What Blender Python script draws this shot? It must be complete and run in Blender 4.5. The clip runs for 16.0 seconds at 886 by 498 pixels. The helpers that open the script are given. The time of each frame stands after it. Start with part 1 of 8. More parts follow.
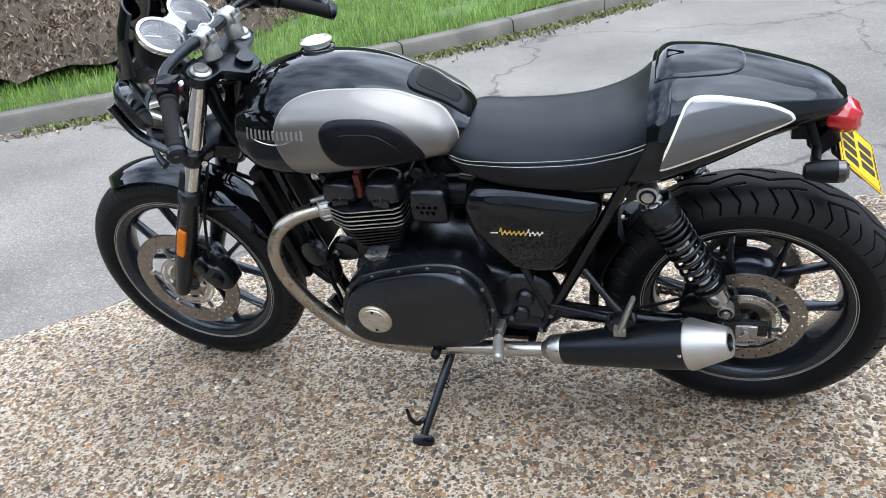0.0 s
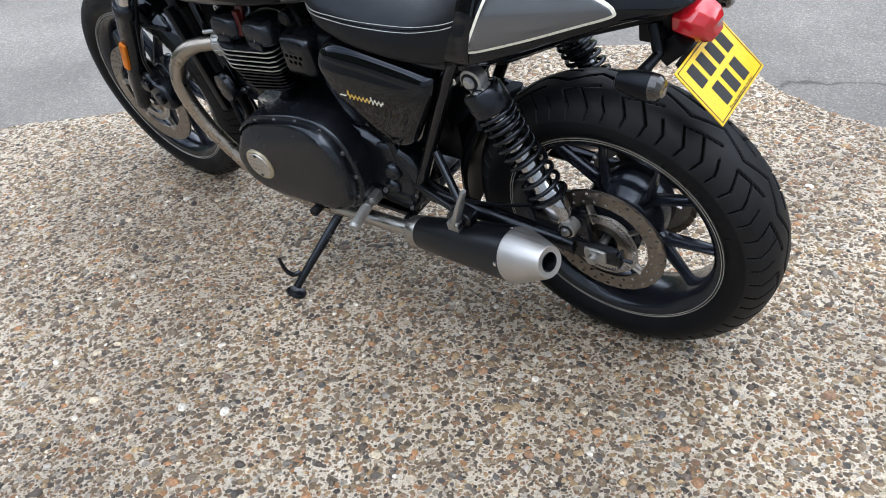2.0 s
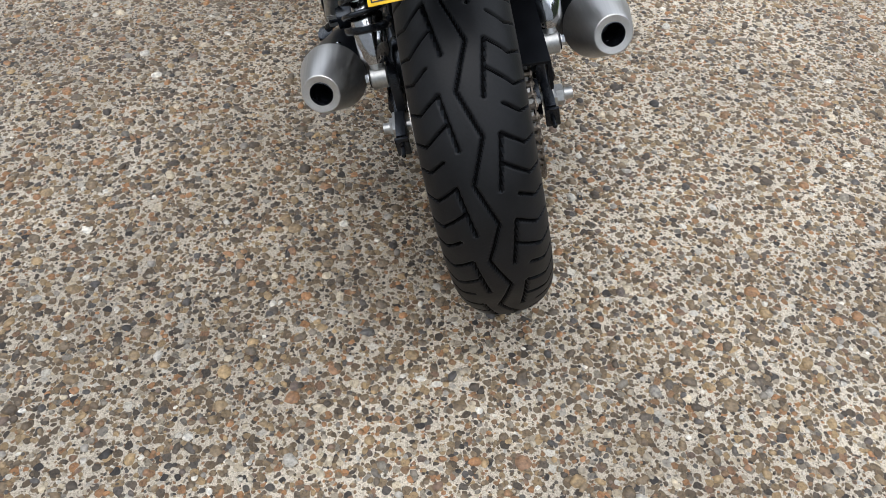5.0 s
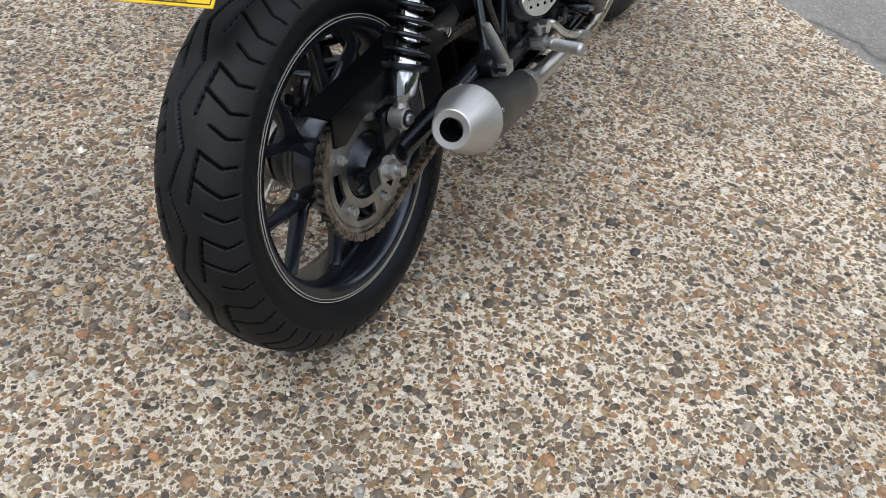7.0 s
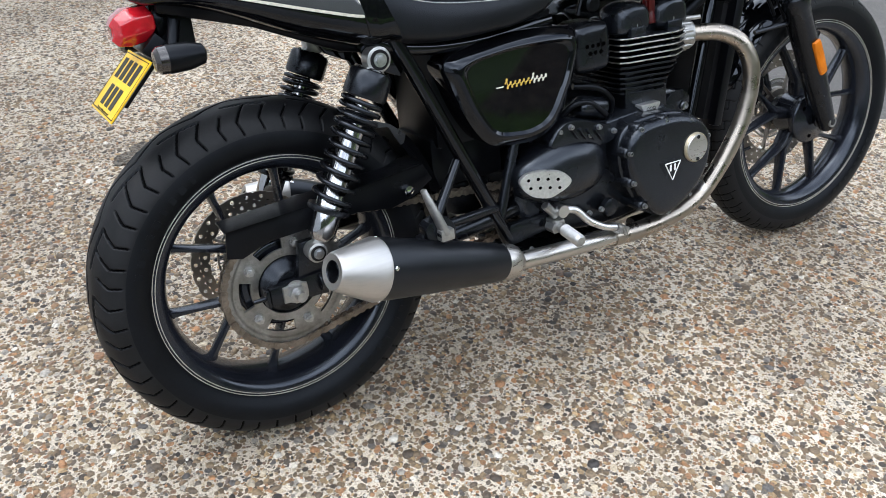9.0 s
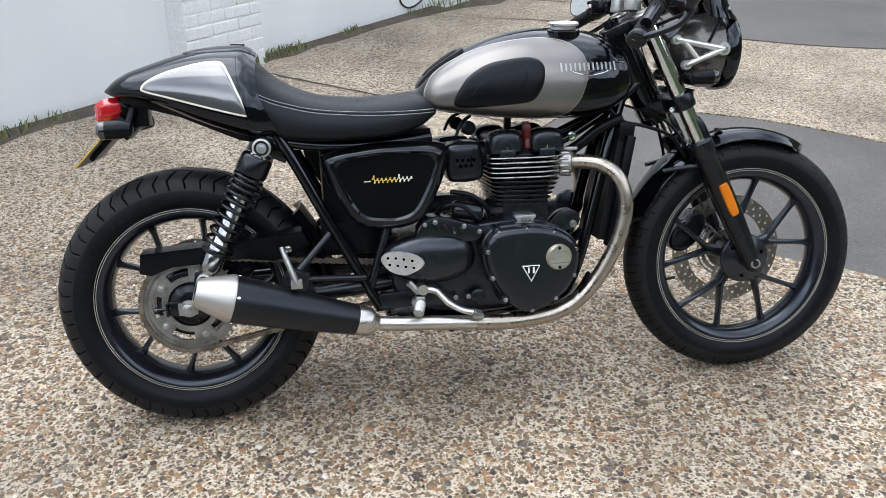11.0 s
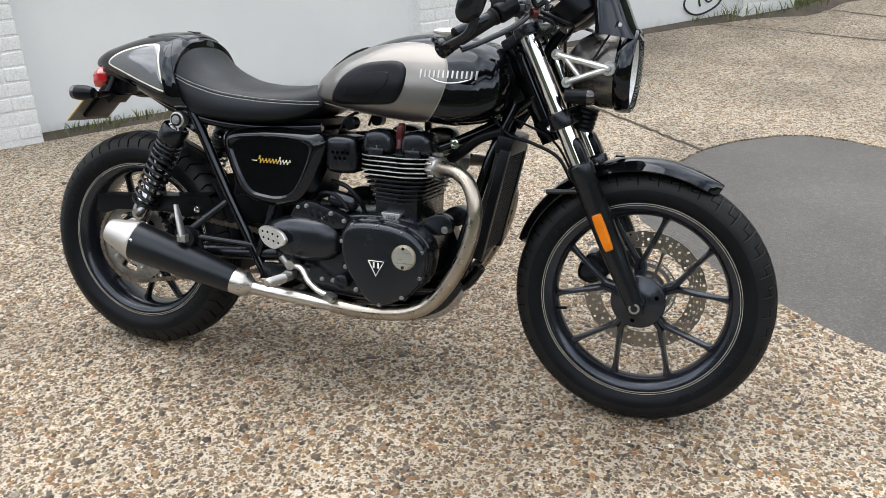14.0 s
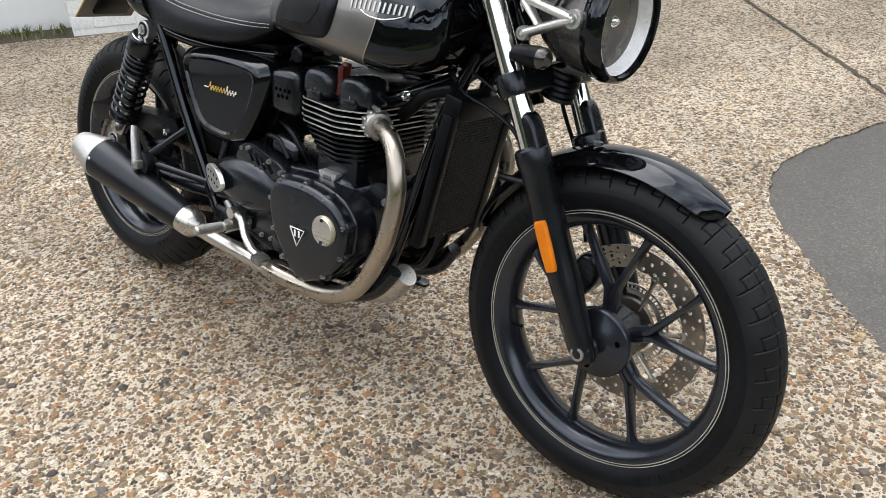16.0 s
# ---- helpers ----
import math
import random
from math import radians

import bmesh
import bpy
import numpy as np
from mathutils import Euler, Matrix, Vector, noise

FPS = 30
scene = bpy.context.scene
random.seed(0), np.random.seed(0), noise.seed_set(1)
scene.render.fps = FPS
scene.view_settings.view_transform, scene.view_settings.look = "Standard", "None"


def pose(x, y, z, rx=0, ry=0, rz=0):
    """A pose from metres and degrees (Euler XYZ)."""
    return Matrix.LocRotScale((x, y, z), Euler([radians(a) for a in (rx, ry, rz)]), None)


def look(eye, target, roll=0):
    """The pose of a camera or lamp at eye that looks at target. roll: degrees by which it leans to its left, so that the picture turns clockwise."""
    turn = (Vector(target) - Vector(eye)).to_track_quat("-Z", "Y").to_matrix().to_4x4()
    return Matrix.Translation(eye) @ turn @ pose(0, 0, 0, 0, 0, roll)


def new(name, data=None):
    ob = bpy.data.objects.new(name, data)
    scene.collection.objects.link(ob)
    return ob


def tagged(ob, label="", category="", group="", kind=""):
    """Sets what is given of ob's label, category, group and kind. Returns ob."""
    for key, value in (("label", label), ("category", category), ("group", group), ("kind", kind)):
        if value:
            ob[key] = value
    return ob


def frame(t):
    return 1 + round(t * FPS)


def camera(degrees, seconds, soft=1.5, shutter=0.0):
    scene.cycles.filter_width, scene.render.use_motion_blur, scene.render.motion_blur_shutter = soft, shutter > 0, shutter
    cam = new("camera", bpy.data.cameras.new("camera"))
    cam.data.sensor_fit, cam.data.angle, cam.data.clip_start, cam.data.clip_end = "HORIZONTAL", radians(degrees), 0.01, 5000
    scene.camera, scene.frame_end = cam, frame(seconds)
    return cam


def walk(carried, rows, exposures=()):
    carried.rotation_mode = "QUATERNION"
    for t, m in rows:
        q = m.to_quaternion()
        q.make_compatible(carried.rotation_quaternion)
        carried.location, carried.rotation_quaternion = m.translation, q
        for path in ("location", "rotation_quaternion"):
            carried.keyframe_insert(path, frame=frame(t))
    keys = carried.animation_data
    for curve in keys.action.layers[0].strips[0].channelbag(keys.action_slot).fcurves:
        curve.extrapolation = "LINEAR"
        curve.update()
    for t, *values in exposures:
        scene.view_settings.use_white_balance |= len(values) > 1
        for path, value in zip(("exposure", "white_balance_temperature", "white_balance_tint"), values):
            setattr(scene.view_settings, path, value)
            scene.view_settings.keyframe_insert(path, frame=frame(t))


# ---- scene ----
cam = camera(55.9, 16.0, soft=0.7)
PATH = [
    (0, (0.076, 1.845, 1.303), (0.689, 0.151, 0.434), -6.6),
    (0.5, (-0.14, 1.797, 1.301), (0.603, 0.177, 0.394), -6.2),
    (1, (-0.29, 1.718, 1.284), (0.559, 0.184, 0.322), -5.7),
    (1.5, (-0.452, 1.556, 1.254), (0.497, 0.132, 0.217), -5.3),
    (2, (-0.597, 1.401, 1.217), (0.441, 0.11, 0.097), -4.6),
    (2.5, (-0.787, 1.248, 1.189), (0.338, 0.117, -0.018), -3.9),
    (3, (-0.891, 1.089, 1.156), (0.31, 0.139, -0.131), -3.0),
    (3.2, (-0.923, 1.005, 1.144), (0.308, 0.128, -0.165), -2.6),
    (5.3, (-1.055, 0.114, 1.108), (0.329, 0.070, -0.331), 3.9),
    (5.5, (-1.05, 0.04, 1.11), (0.343, 0.066, -0.325), 4.4),
    (6, (-1.042, -0.185, 1.106), (0.351, 0.03, -0.313), 5.2),
    (6.5, (-1.022, -0.39, 1.13), (0.366, 0.01, -0.254), 5.9),
    (7, (-0.913, -0.561, 1.132), (0.442, 0.037, -0.212), 6.2),
    (7.5, (-0.788, -0.704, 1.156), (0.498, 0.105, -0.145), 5.8),
    (8, (-0.661, -0.882, 1.178), (0.505, 0.147, -0.079), 4.7),
    (8.5, (-0.547, -1.022, 1.206), (0.471, 0.207, 0.0), 3.2),
    (9, (-0.395, -1.154, 1.239), (0.478, 0.238, 0.099), 2.0),
    (9.5, (-0.239, -1.315, 1.296), (0.487, 0.212, 0.227), 1.0),
    (10, (-0.07, -1.54, 1.323), (0.525, 0.083, 0.317), 0.6),
    (10.2, (-0.005, -1.61, 1.328), (0.534, 0.049, 0.349), 0.4),
    (12.3, (0.892, -2.019, 1.308), (0.791, -0.171, 0.55), -0.1),
    (12.5, (0.969, -1.994, 1.323), (0.817, -0.158, 0.546), -0.1),
    (13, (1.191, -1.941, 1.324), (0.866, -0.126, 0.549), -0.8),
    (13.5, (1.424, -1.884, 1.332), (0.956, -0.121, 0.512), -1.5),
    (14, (1.608, -1.815, 1.317), (0.992, -0.11, 0.472), -2.3),
    (14.5, (1.716, -1.625, 1.295), (0.961, 0.006, 0.418), -2.7),
    (15, (1.813, -1.429, 1.291), (0.923, 0.112, 0.377), -2.9),
    (15.5, (1.949, -1.226, 1.275), (0.936, 0.202, 0.309), -3.0),
    (16, (2.022, -1.042, 1.265), (0.901, 0.243, 0.219), -3.6),
]
walk(cam, [(t, look(eye, target, roll)) for t, eye, target, roll in PATH],
     exposures=[(0, 0.30, 5850, 10), (1.5, 0.20, 5850, 10), (3, -0.05, 6050, 10), (5.5, -0.32, 6150, 10), (7, -0.20, 6120, 10), (9.5, 0.20, 5980, 10), (12.5, 0.04, 6400, 10), (16, 0.10, 6600, 10)])

# ---- light ----
SUN_EL, SUN_AZ = radians(66), radians(300)
world = bpy.data.worlds.new("overcast_sky")
scene.world = world
world.use_nodes = True
wt = world.node_tree
wt.nodes.clear()
w_out = wt.nodes.new("ShaderNodeOutputWorld")
w_bg = wt.nodes.new("ShaderNodeBackground")
w_sky = wt.nodes.new("ShaderNodeTexSky")
w_sky.sky_type = "NISHITA"
w_sky.sun_disc = False
w_sky.sun_elevation = SUN_EL
w_sky.sun_rotation = SUN_AZ
w_sky.dust_density = 3.0
w_tc = wt.nodes.new("ShaderNodeTexCoord")
w_noise = wt.nodes.new("ShaderNodeTexNoise")
w_noise.inputs["Scale"].default_value = 2.2
w_noise.inputs["Detail"].default_value = 7.0
w_noise.inputs["Roughness"].default_value = 0.55
w_ramp = wt.nodes.new("ShaderNodeValToRGB")
w_ramp.color_ramp.elements[0].position = 0.36
w_ramp.color_ramp.elements[0].color = (2.0, 2.3, 2.9, 1)
w_ramp.color_ramp.elements[1].position = 0.66
w_ramp.color_ramp.elements[1].color = (15.5, 15.7, 15.9, 1)
w_mix = wt.nodes.new("ShaderNodeMix")
w_mix.data_type = "RGBA"
w_mix.inputs["Factor"].default_value = 0.85
wt.links.new(w_tc.outputs["Generated"], w_noise.inputs["Vector"])
wt.links.new(w_noise.outputs["Fac"], w_ramp.inputs["Fac"])
wt.links.new(w_sky.outputs["Color"], w_mix.inputs["A"])
wt.links.new(w_ramp.outputs["Color"], w_mix.inputs["B"])
wt.links.new(w_mix.outputs["Result"], w_bg.inputs["Color"])
w_bg.inputs["Strength"].default_value = 0.25
wt.links.new(w_bg.outputs["Background"], w_out.inputs["Surface"])
sun_data = bpy.data.lights.new("sun", "SUN")
sun_data.energy = 1.5
sun_data.angle = radians(50)
sun_data.color = (1.0, 0.96, 0.90)
sun = new("sun", sun_data)
sun.matrix_world = look((0, 0, 10), (10 * -math.sin(SUN_AZ) * math.cos(SUN_EL), 10 * -math.cos(SUN_AZ) * math.cos(SUN_EL), 10 - 10 * math.sin(SUN_EL)))


# ---- materials ----
def nodes_of(name):
    m = bpy.data.materials.new(name)
    m.use_nodes = True
    nt = m.node_tree
    return m, nt, nt.nodes["Principled BSDF"]


def add(nt, kind, **inputs):
    n = nt.nodes.new(kind)
    for k, v in inputs.items():
        n.inputs[k.replace("_", " ")].default_value = v
    return n


def ramp(nt, source, stops):
    r = nt.nodes.new("ShaderNodeValToRGB")
    e = r.color_ramp.elements
    while len(e) < len(stops):
        e.new(0.5)
    for k, (p, c) in enumerate(stops):
        e[k].position = p
        e[k].color = (*c, 1) if len(c) == 3 else c
    nt.links.new(source, r.inputs["Fac"])
    return r


def mixc(nt, fac, a, b, blend="MIX"):
    m = nt.nodes.new("ShaderNodeMix")
    m.data_type = "RGBA"
    m.blend_type = blend
    for key, v in (("Factor", fac), ("A", a), ("B", b)):
        if isinstance(v, (int, float)):
            m.inputs[key].default_value = v
        elif isinstance(v, tuple):
            m.inputs[key].default_value = (*v, 1)
        else:
            nt.links.new(v, m.inputs[key])
    return m.outputs["Result"]


def maths(nt, op, a, b=None, c=None):
    m = nt.nodes.new("ShaderNodeMath")
    m.operation = op
    for k, v in enumerate((a, b, c)):
        if v is None:
            continue
        if isinstance(v, (int, float)):
            m.inputs[k].default_value = v
        else:
            nt.links.new(v, m.inputs[k])
    return m.outputs[0]


def bump(nt, height, bsdf, strength=0.3, distance=0.002):
    b = add(nt, "ShaderNodeBump", Strength=strength, Distance=distance)
    nt.links.new(height, b.inputs["Height"])
    nt.links.new(b.outputs["Normal"], bsdf.inputs["Normal"])


def pbr(name, color, rough, metal=0.0, var=0.25, scale=9.0, fine=180.0, relief=0.0, coat=0.0, dirt=None, spec=0.5, tint=None):
    """Painted, moulded or metal surface with broad and fine variation of tone and gloss."""
    m, nt, b = nodes_of(name)
    tc = nt.nodes.new("ShaderNodeTexCoord")
    broad = add(nt, "ShaderNodeTexNoise", Scale=scale, Detail=5.0)
    grain = add(nt, "ShaderNodeTexNoise", Scale=fine, Detail=3.0)
    for n in (broad, grain):
        nt.links.new(tc.outputs["Object"], n.inputs["Vector"])
    lo = tuple(c * (1 - var) for c in color)
    hi = tuple(min(1.0, c * (1 + var)) for c in color)
    r = ramp(nt, broad.outputs["Fac"], [(0.3, lo), (0.7, hi)])
    g = ramp(nt, grain.outputs["Fac"], [(0.3, (0.88, 0.88, 0.88)), (0.7, (1.1, 1.1, 1.1))])
    col = mixc(nt, 1.0, r.outputs["Color"], g.outputs["Color"], "MULTIPLY")
    if dirt:
        spots = add(nt, "ShaderNodeTexNoise", Scale=scale * 3, Detail=8.0, Roughness=0.7)
        nt.links.new(tc.outputs["Object"], spots.inputs["Vector"])
        s = ramp(nt, spots.outputs["Fac"], [(0.55, (0, 0, 0)), (0.8, (0.6, 0.6, 0.6))])
        col = mixc(nt, s.outputs["Color"], col, dirt)
    nt.links.new(col, b.inputs["Base Color"])
    rr = ramp(nt, broad.outputs["Fac"], [(0.25, (rough * 0.8,) * 3), (0.75, (min(1, rough * 1.25),) * 3)])
    nt.links.new(rr.outputs["Color"], b.inputs["Roughness"])
    b.inputs["Metallic"].default_value = metal
    b.inputs["Specular IOR Level"].default_value = spec
    if tint:
        b.inputs["Specular Tint"].default_value = (*tint, 1)
    if coat:
        b.inputs["Coat Weight"].default_value = coat
        b.inputs["Coat Roughness"].default_value = 0.03
    if relief:
        bump(nt, grain.outputs["Fac"], b, 0.5, relief)
    return m


def aggregate(name, wear=1.0):
    """Washed concrete: rounded brown, grey, tan and white pebbles in a pale cement bed."""
    m, nt, b = nodes_of(name)
    tc = nt.nodes.new("ShaderNodeTexCoord")
    warp = add(nt, "ShaderNodeTexNoise", Scale=55.0, Detail=2.0)
    nt.links.new(tc.outputs["Object"], warp.inputs["Vector"])
    v = nt.nodes.new("ShaderNodeVectorMath")
    v.operation = "MULTIPLY_ADD"
    v.inputs[1].default_value = (0.010, 0.010, 0.0)
    nt.links.new(warp.outputs["Color"], v.inputs[0])
    nt.links.new(tc.outputs["Object"], v.inputs[2])
    flat = nt.nodes.new("ShaderNodeVectorMath")
    flat.operation = "MULTIPLY"
    flat.inputs[1].default_value = (1, 1, 0)
    nt.links.new(v.outputs[0], flat.inputs[0])
    layers = []
    for scale, cover in ((72.0, 0.48), (140.0, 0.48)):
        vo = nt.nodes.new("ShaderNodeTexVoronoi")
        vo.inputs["Scale"].default_value = scale
        vo.inputs["Randomness"].default_value = 0.95
        nt.links.new(flat.outputs[0], vo.inputs["Vector"])
        sep = nt.nodes.new("ShaderNodeSeparateColor")
        nt.links.new(vo.outputs["Color"], sep.inputs[0])
        size = maths(nt, "MULTIPLY_ADD", sep.outputs[1], 0.36, cover - 0.20)
        edge = maths(nt, "SUBTRACT", size, vo.outputs["Distance"])
        mask = ramp(nt, maths(nt, "MULTIPLY_ADD", edge, 3.0, 0.5), [(0.48, (0, 0, 0)), (0.56, (1, 1, 1))])
        tone = ramp(nt, sep.outputs[0], STONES)
        layers.append((mask.outputs["Color"], tone.outputs["Color"], edge))
    stain = add(nt, "ShaderNodeTexNoise", Scale=1.6, Detail=6.0, Roughness=0.62)
    grit = add(nt, "ShaderNodeTexNoise", Scale=420.0, Detail=3.0)
    for n in (stain, grit):
        nt.links.new(tc.outputs["Object"], n.inputs["Vector"])
    cement = ramp(nt, grit.outputs["Fac"], [(0.3, (0.40, 0.354, 0.289)), (0.7, (0.675, 0.606, 0.502))]).outputs["Color"]
    col = mixc(nt, layers[1][0], cement, layers[1][1])
    col = mixc(nt, layers[0][0], col, layers[0][1])
    fleck = add(nt, "ShaderNodeTexNoise", Scale=210.0, Detail=5.0, Roughness=0.7)
    nt.links.new(tc.outputs["Object"], fleck.inputs["Vector"])
    flecks = ramp(nt, fleck.outputs["Fac"], [(0.36, (0.55, 0.54, 0.53)), (0.50, (1.0, 1.0, 1.0)), (0.66, (1.18, 1.17, 1.15))]).outputs["Color"]
    col = mixc(nt, 1.0, col, flecks, "MULTIPLY")
    dirty = ramp(nt, stain.outputs["Fac"], [(0.33, (0.68, 0.665, 0.65)), (0.60, (1.06, 1.05, 1.03))]).outputs["Color"]
    col = mixc(nt, 1.0, col, dirty, "MULTIPLY")
    wide = add(nt, "ShaderNodeTexNoise", Scale=0.42, Detail=8.0, Roughness=0.6)
    nt.links.new(tc.outputs["Object"], wide.inputs["Vector"])
    worn = ramp(nt, wide.outputs["Fac"], [(0.38, (0.78 * wear, 0.765 * wear, 0.74 * wear)), (0.58, (1.04 * wear, 1.03 * wear, 1.01 * wear))]).outputs["Color"]
    col = mixc(nt, 1.0, col, worn, "MULTIPLY")
    nt.links.new(col, b.inputs["Base Color"])
    b.inputs["Roughness"].default_value = 0.75
    h = maths(nt, "ADD", maths(nt, "MULTIPLY", layers[0][0], 1.0), maths(nt, "MULTIPLY", layers[1][0], 0.5))
    h = maths(nt, "ADD", h, maths(nt, "MULTIPLY", grit.outputs["Fac"], 0.4))
    bump(nt, h, b, 0.9, 0.0045)
    return m


STONES = [(0.0, (0.034, 0.031, 0.030)), (0.14, (0.118, 0.087, 0.056)), (0.27, (0.215, 0.157, 0.096)), (0.38, (0.066, 0.062, 0.060)), (0.50, (0.365, 0.257, 0.135)),
          (0.61, (0.137, 0.100, 0.064)), (0.70, (0.353, 0.182, 0.082)), (0.78, (0.091, 0.087, 0.084)), (0.86, (0.547, 0.467, 0.342)), (0.93, (0.131, 0.114, 0.098)), (1.0, (0.690, 0.655, 0.580))]


def pebble_material():
    m, nt, b = nodes_of("loose_and_set_pebbles")
    g = nt.nodes.new("ShaderNodeNewGeometry")
    tc = nt.nodes.new("ShaderNodeTexCoord")
    n = add(nt, "ShaderNodeTexNoise", Scale=160.0, Detail=4.0)
    nt.links.new(tc.outputs["Object"], n.inputs["Vector"])
    tone = ramp(nt, g.outputs["Random Per Island"], STONES)
    speck = ramp(nt, n.outputs["Fac"], [(0.3, (0.55, 0.55, 0.55)), (0.7, (1.4, 1.38, 1.34))])
    nt.links.new(mixc(nt, 1.0, tone.outputs["Color"], speck.outputs["Color"], "MULTIPLY"), b.inputs["Base Color"])
    b.inputs["Roughness"].default_value = 0.6
    bump(nt, n.outputs["Fac"], b, 0.4, 0.001)
    return m


def asphalt(name, base, patch):
    m, nt, b = nodes_of(name)
    tc = nt.nodes.new("ShaderNodeTexCoord")
    vo = nt.nodes.new("ShaderNodeTexVoronoi")
    vo.inputs["Scale"].default_value = 190.0
    n1 = add(nt, "ShaderNodeTexNoise", Scale=0.9, Detail=7.0, Roughness=0.6)
    n2 = add(nt, "ShaderNodeTexNoise", Scale=300.0, Detail=3.0)
    cr = nt.nodes.new("ShaderNodeTexVoronoi")
    cr.feature = "DISTANCE_TO_EDGE"
    cr.inputs["Scale"].default_value = 0.33
    wv = add(nt, "ShaderNodeTexNoise", Scale=2.5, Detail=5.0)
    nt.links.new(tc.outputs["Object"], wv.inputs["Vector"])
    va = nt.nodes.new("ShaderNodeVectorMath")
    va.operation = "MULTIPLY_ADD"
    va.inputs[1].default_value = (0.7, 0.7, 0.0)
    nt.links.new(wv.outputs["Color"], va.inputs[0])
    nt.links.new(tc.outputs["Object"], va.inputs[2])
    nt.links.new(va.outputs[0], cr.inputs["Vector"])
    for n in (vo, n1, n2):
        nt.links.new(tc.outputs["Object"], n.inputs["Vector"])
    sep = nt.nodes.new("ShaderNodeSeparateColor")
    nt.links.new(vo.outputs["Color"], sep.inputs[0])
    lo, hi = tuple(c * 0.72 for c in base), tuple(c * 1.35 for c in base)
    col = ramp(nt, n1.outputs["Fac"], [(0.3, lo), (0.7, hi)]).outputs["Color"]
    chips = ramp(nt, sep.outputs[0], [(0.0, (0.72, 0.72, 0.72)), (0.8, (1.1, 1.1, 1.1)), (1.0, (1.7, 1.65, 1.6))]).outputs["Color"]
    col = mixc(nt, 1.0, col, chips, "MULTIPLY")
    if patch:
        crack = ramp(nt, cr.outputs["Distance"], [(0.0, (0.35, 0.33, 0.31)), (0.005, (1, 1, 1))]).outputs["Color"]
        col = mixc(nt, 1.0, col, crack, "MULTIPLY")
    nt.links.new(col, b.inputs["Base Color"])
    b.inputs["Roughness"].default_value = 0.6
    bump(nt, maths(nt, "ADD", vo.outputs["Distance"], n2.outputs["Fac"]), b, 0.5, 0.003)
    return m


def foliage(name, c0, c1, trans=0.3):
    m, nt, b = nodes_of(name)
    g = nt.nodes.new("ShaderNodeNewGeometry")
    r = ramp(nt, g.outputs["Random Per Island"], [(0.0, c0), (1.0, c1)])
    nt.links.new(r.outputs["Color"], b.inputs["Base Color"])
    b.inputs["Roughness"].default_value = 0.55
    b.inputs["Subsurface Weight"].default_value = 0.0
    return m


def brushed(name, color, rough, axis_scale=(4, 260, 260)):
    m, nt, b = nodes_of(name)
    tc = nt.nodes.new("ShaderNodeTexCoord")
    mp = nt.nodes.new("ShaderNodeMapping")
    mp.inputs["Scale"].default_value = axis_scale
    n = add(nt, "ShaderNodeTexNoise", Scale=1.0, Detail=4.0)
    n2 = add(nt, "ShaderNodeTexNoise", Scale=7.0, Detail=5.0)
    nt.links.new(tc.outputs["Object"], mp.inputs["Vector"])
    nt.links.new(tc.outputs["Object"], n2.inputs["Vector"])
    nt.links.new(mp.outputs["Vector"], n.inputs["Vector"])
    r = ramp(nt, n2.outputs["Fac"], [(0.3, tuple(c * 0.8 for c in color)), (0.7, color)])
    nt.links.new(r.outputs["Color"], b.inputs["Base Color"])
    rr = ramp(nt, n.outputs["Fac"], [(0.3, (rough * 0.75,) * 3), (0.7, (rough * 1.3,) * 3)])
    nt.links.new(rr.outputs["Color"], b.inputs["Roughness"])
    b.inputs["Metallic"].default_value = 1.0
    bump(nt, n.outputs["Fac"], b, 0.12, 0.0006)
    return m


def glass(name, color, rough=0.02):
    m, nt, b = nodes_of(name)
    b.inputs["Base Color"].default_value = (*color, 1)
    b.inputs["Roughness"].default_value = rough
    b.inputs["Transmission Weight"].default_value = 1.0
    b.inputs["IOR"].default_value = 1.45
    return m


def clear(name, gloss):
    """Thin clear sheet: mostly transparent, with a constant share of mirror."""
    m, nt, b = nodes_of(name)
    nt.nodes.remove(b)
    t, g, x = nt.nodes.new("ShaderNodeBsdfTransparent"), add(nt, "ShaderNodeBsdfGlossy", Roughness=0.02), nt.nodes.new("ShaderNodeMixShader")
    x.inputs[0].default_value = gloss
    nt.links.new(t.outputs[0], x.inputs[1])
    nt.links.new(g.outputs[0], x.inputs[2])
    nt.links.new(x.outputs[0], nt.nodes["Material Output"].inputs["Surface"])
    return m


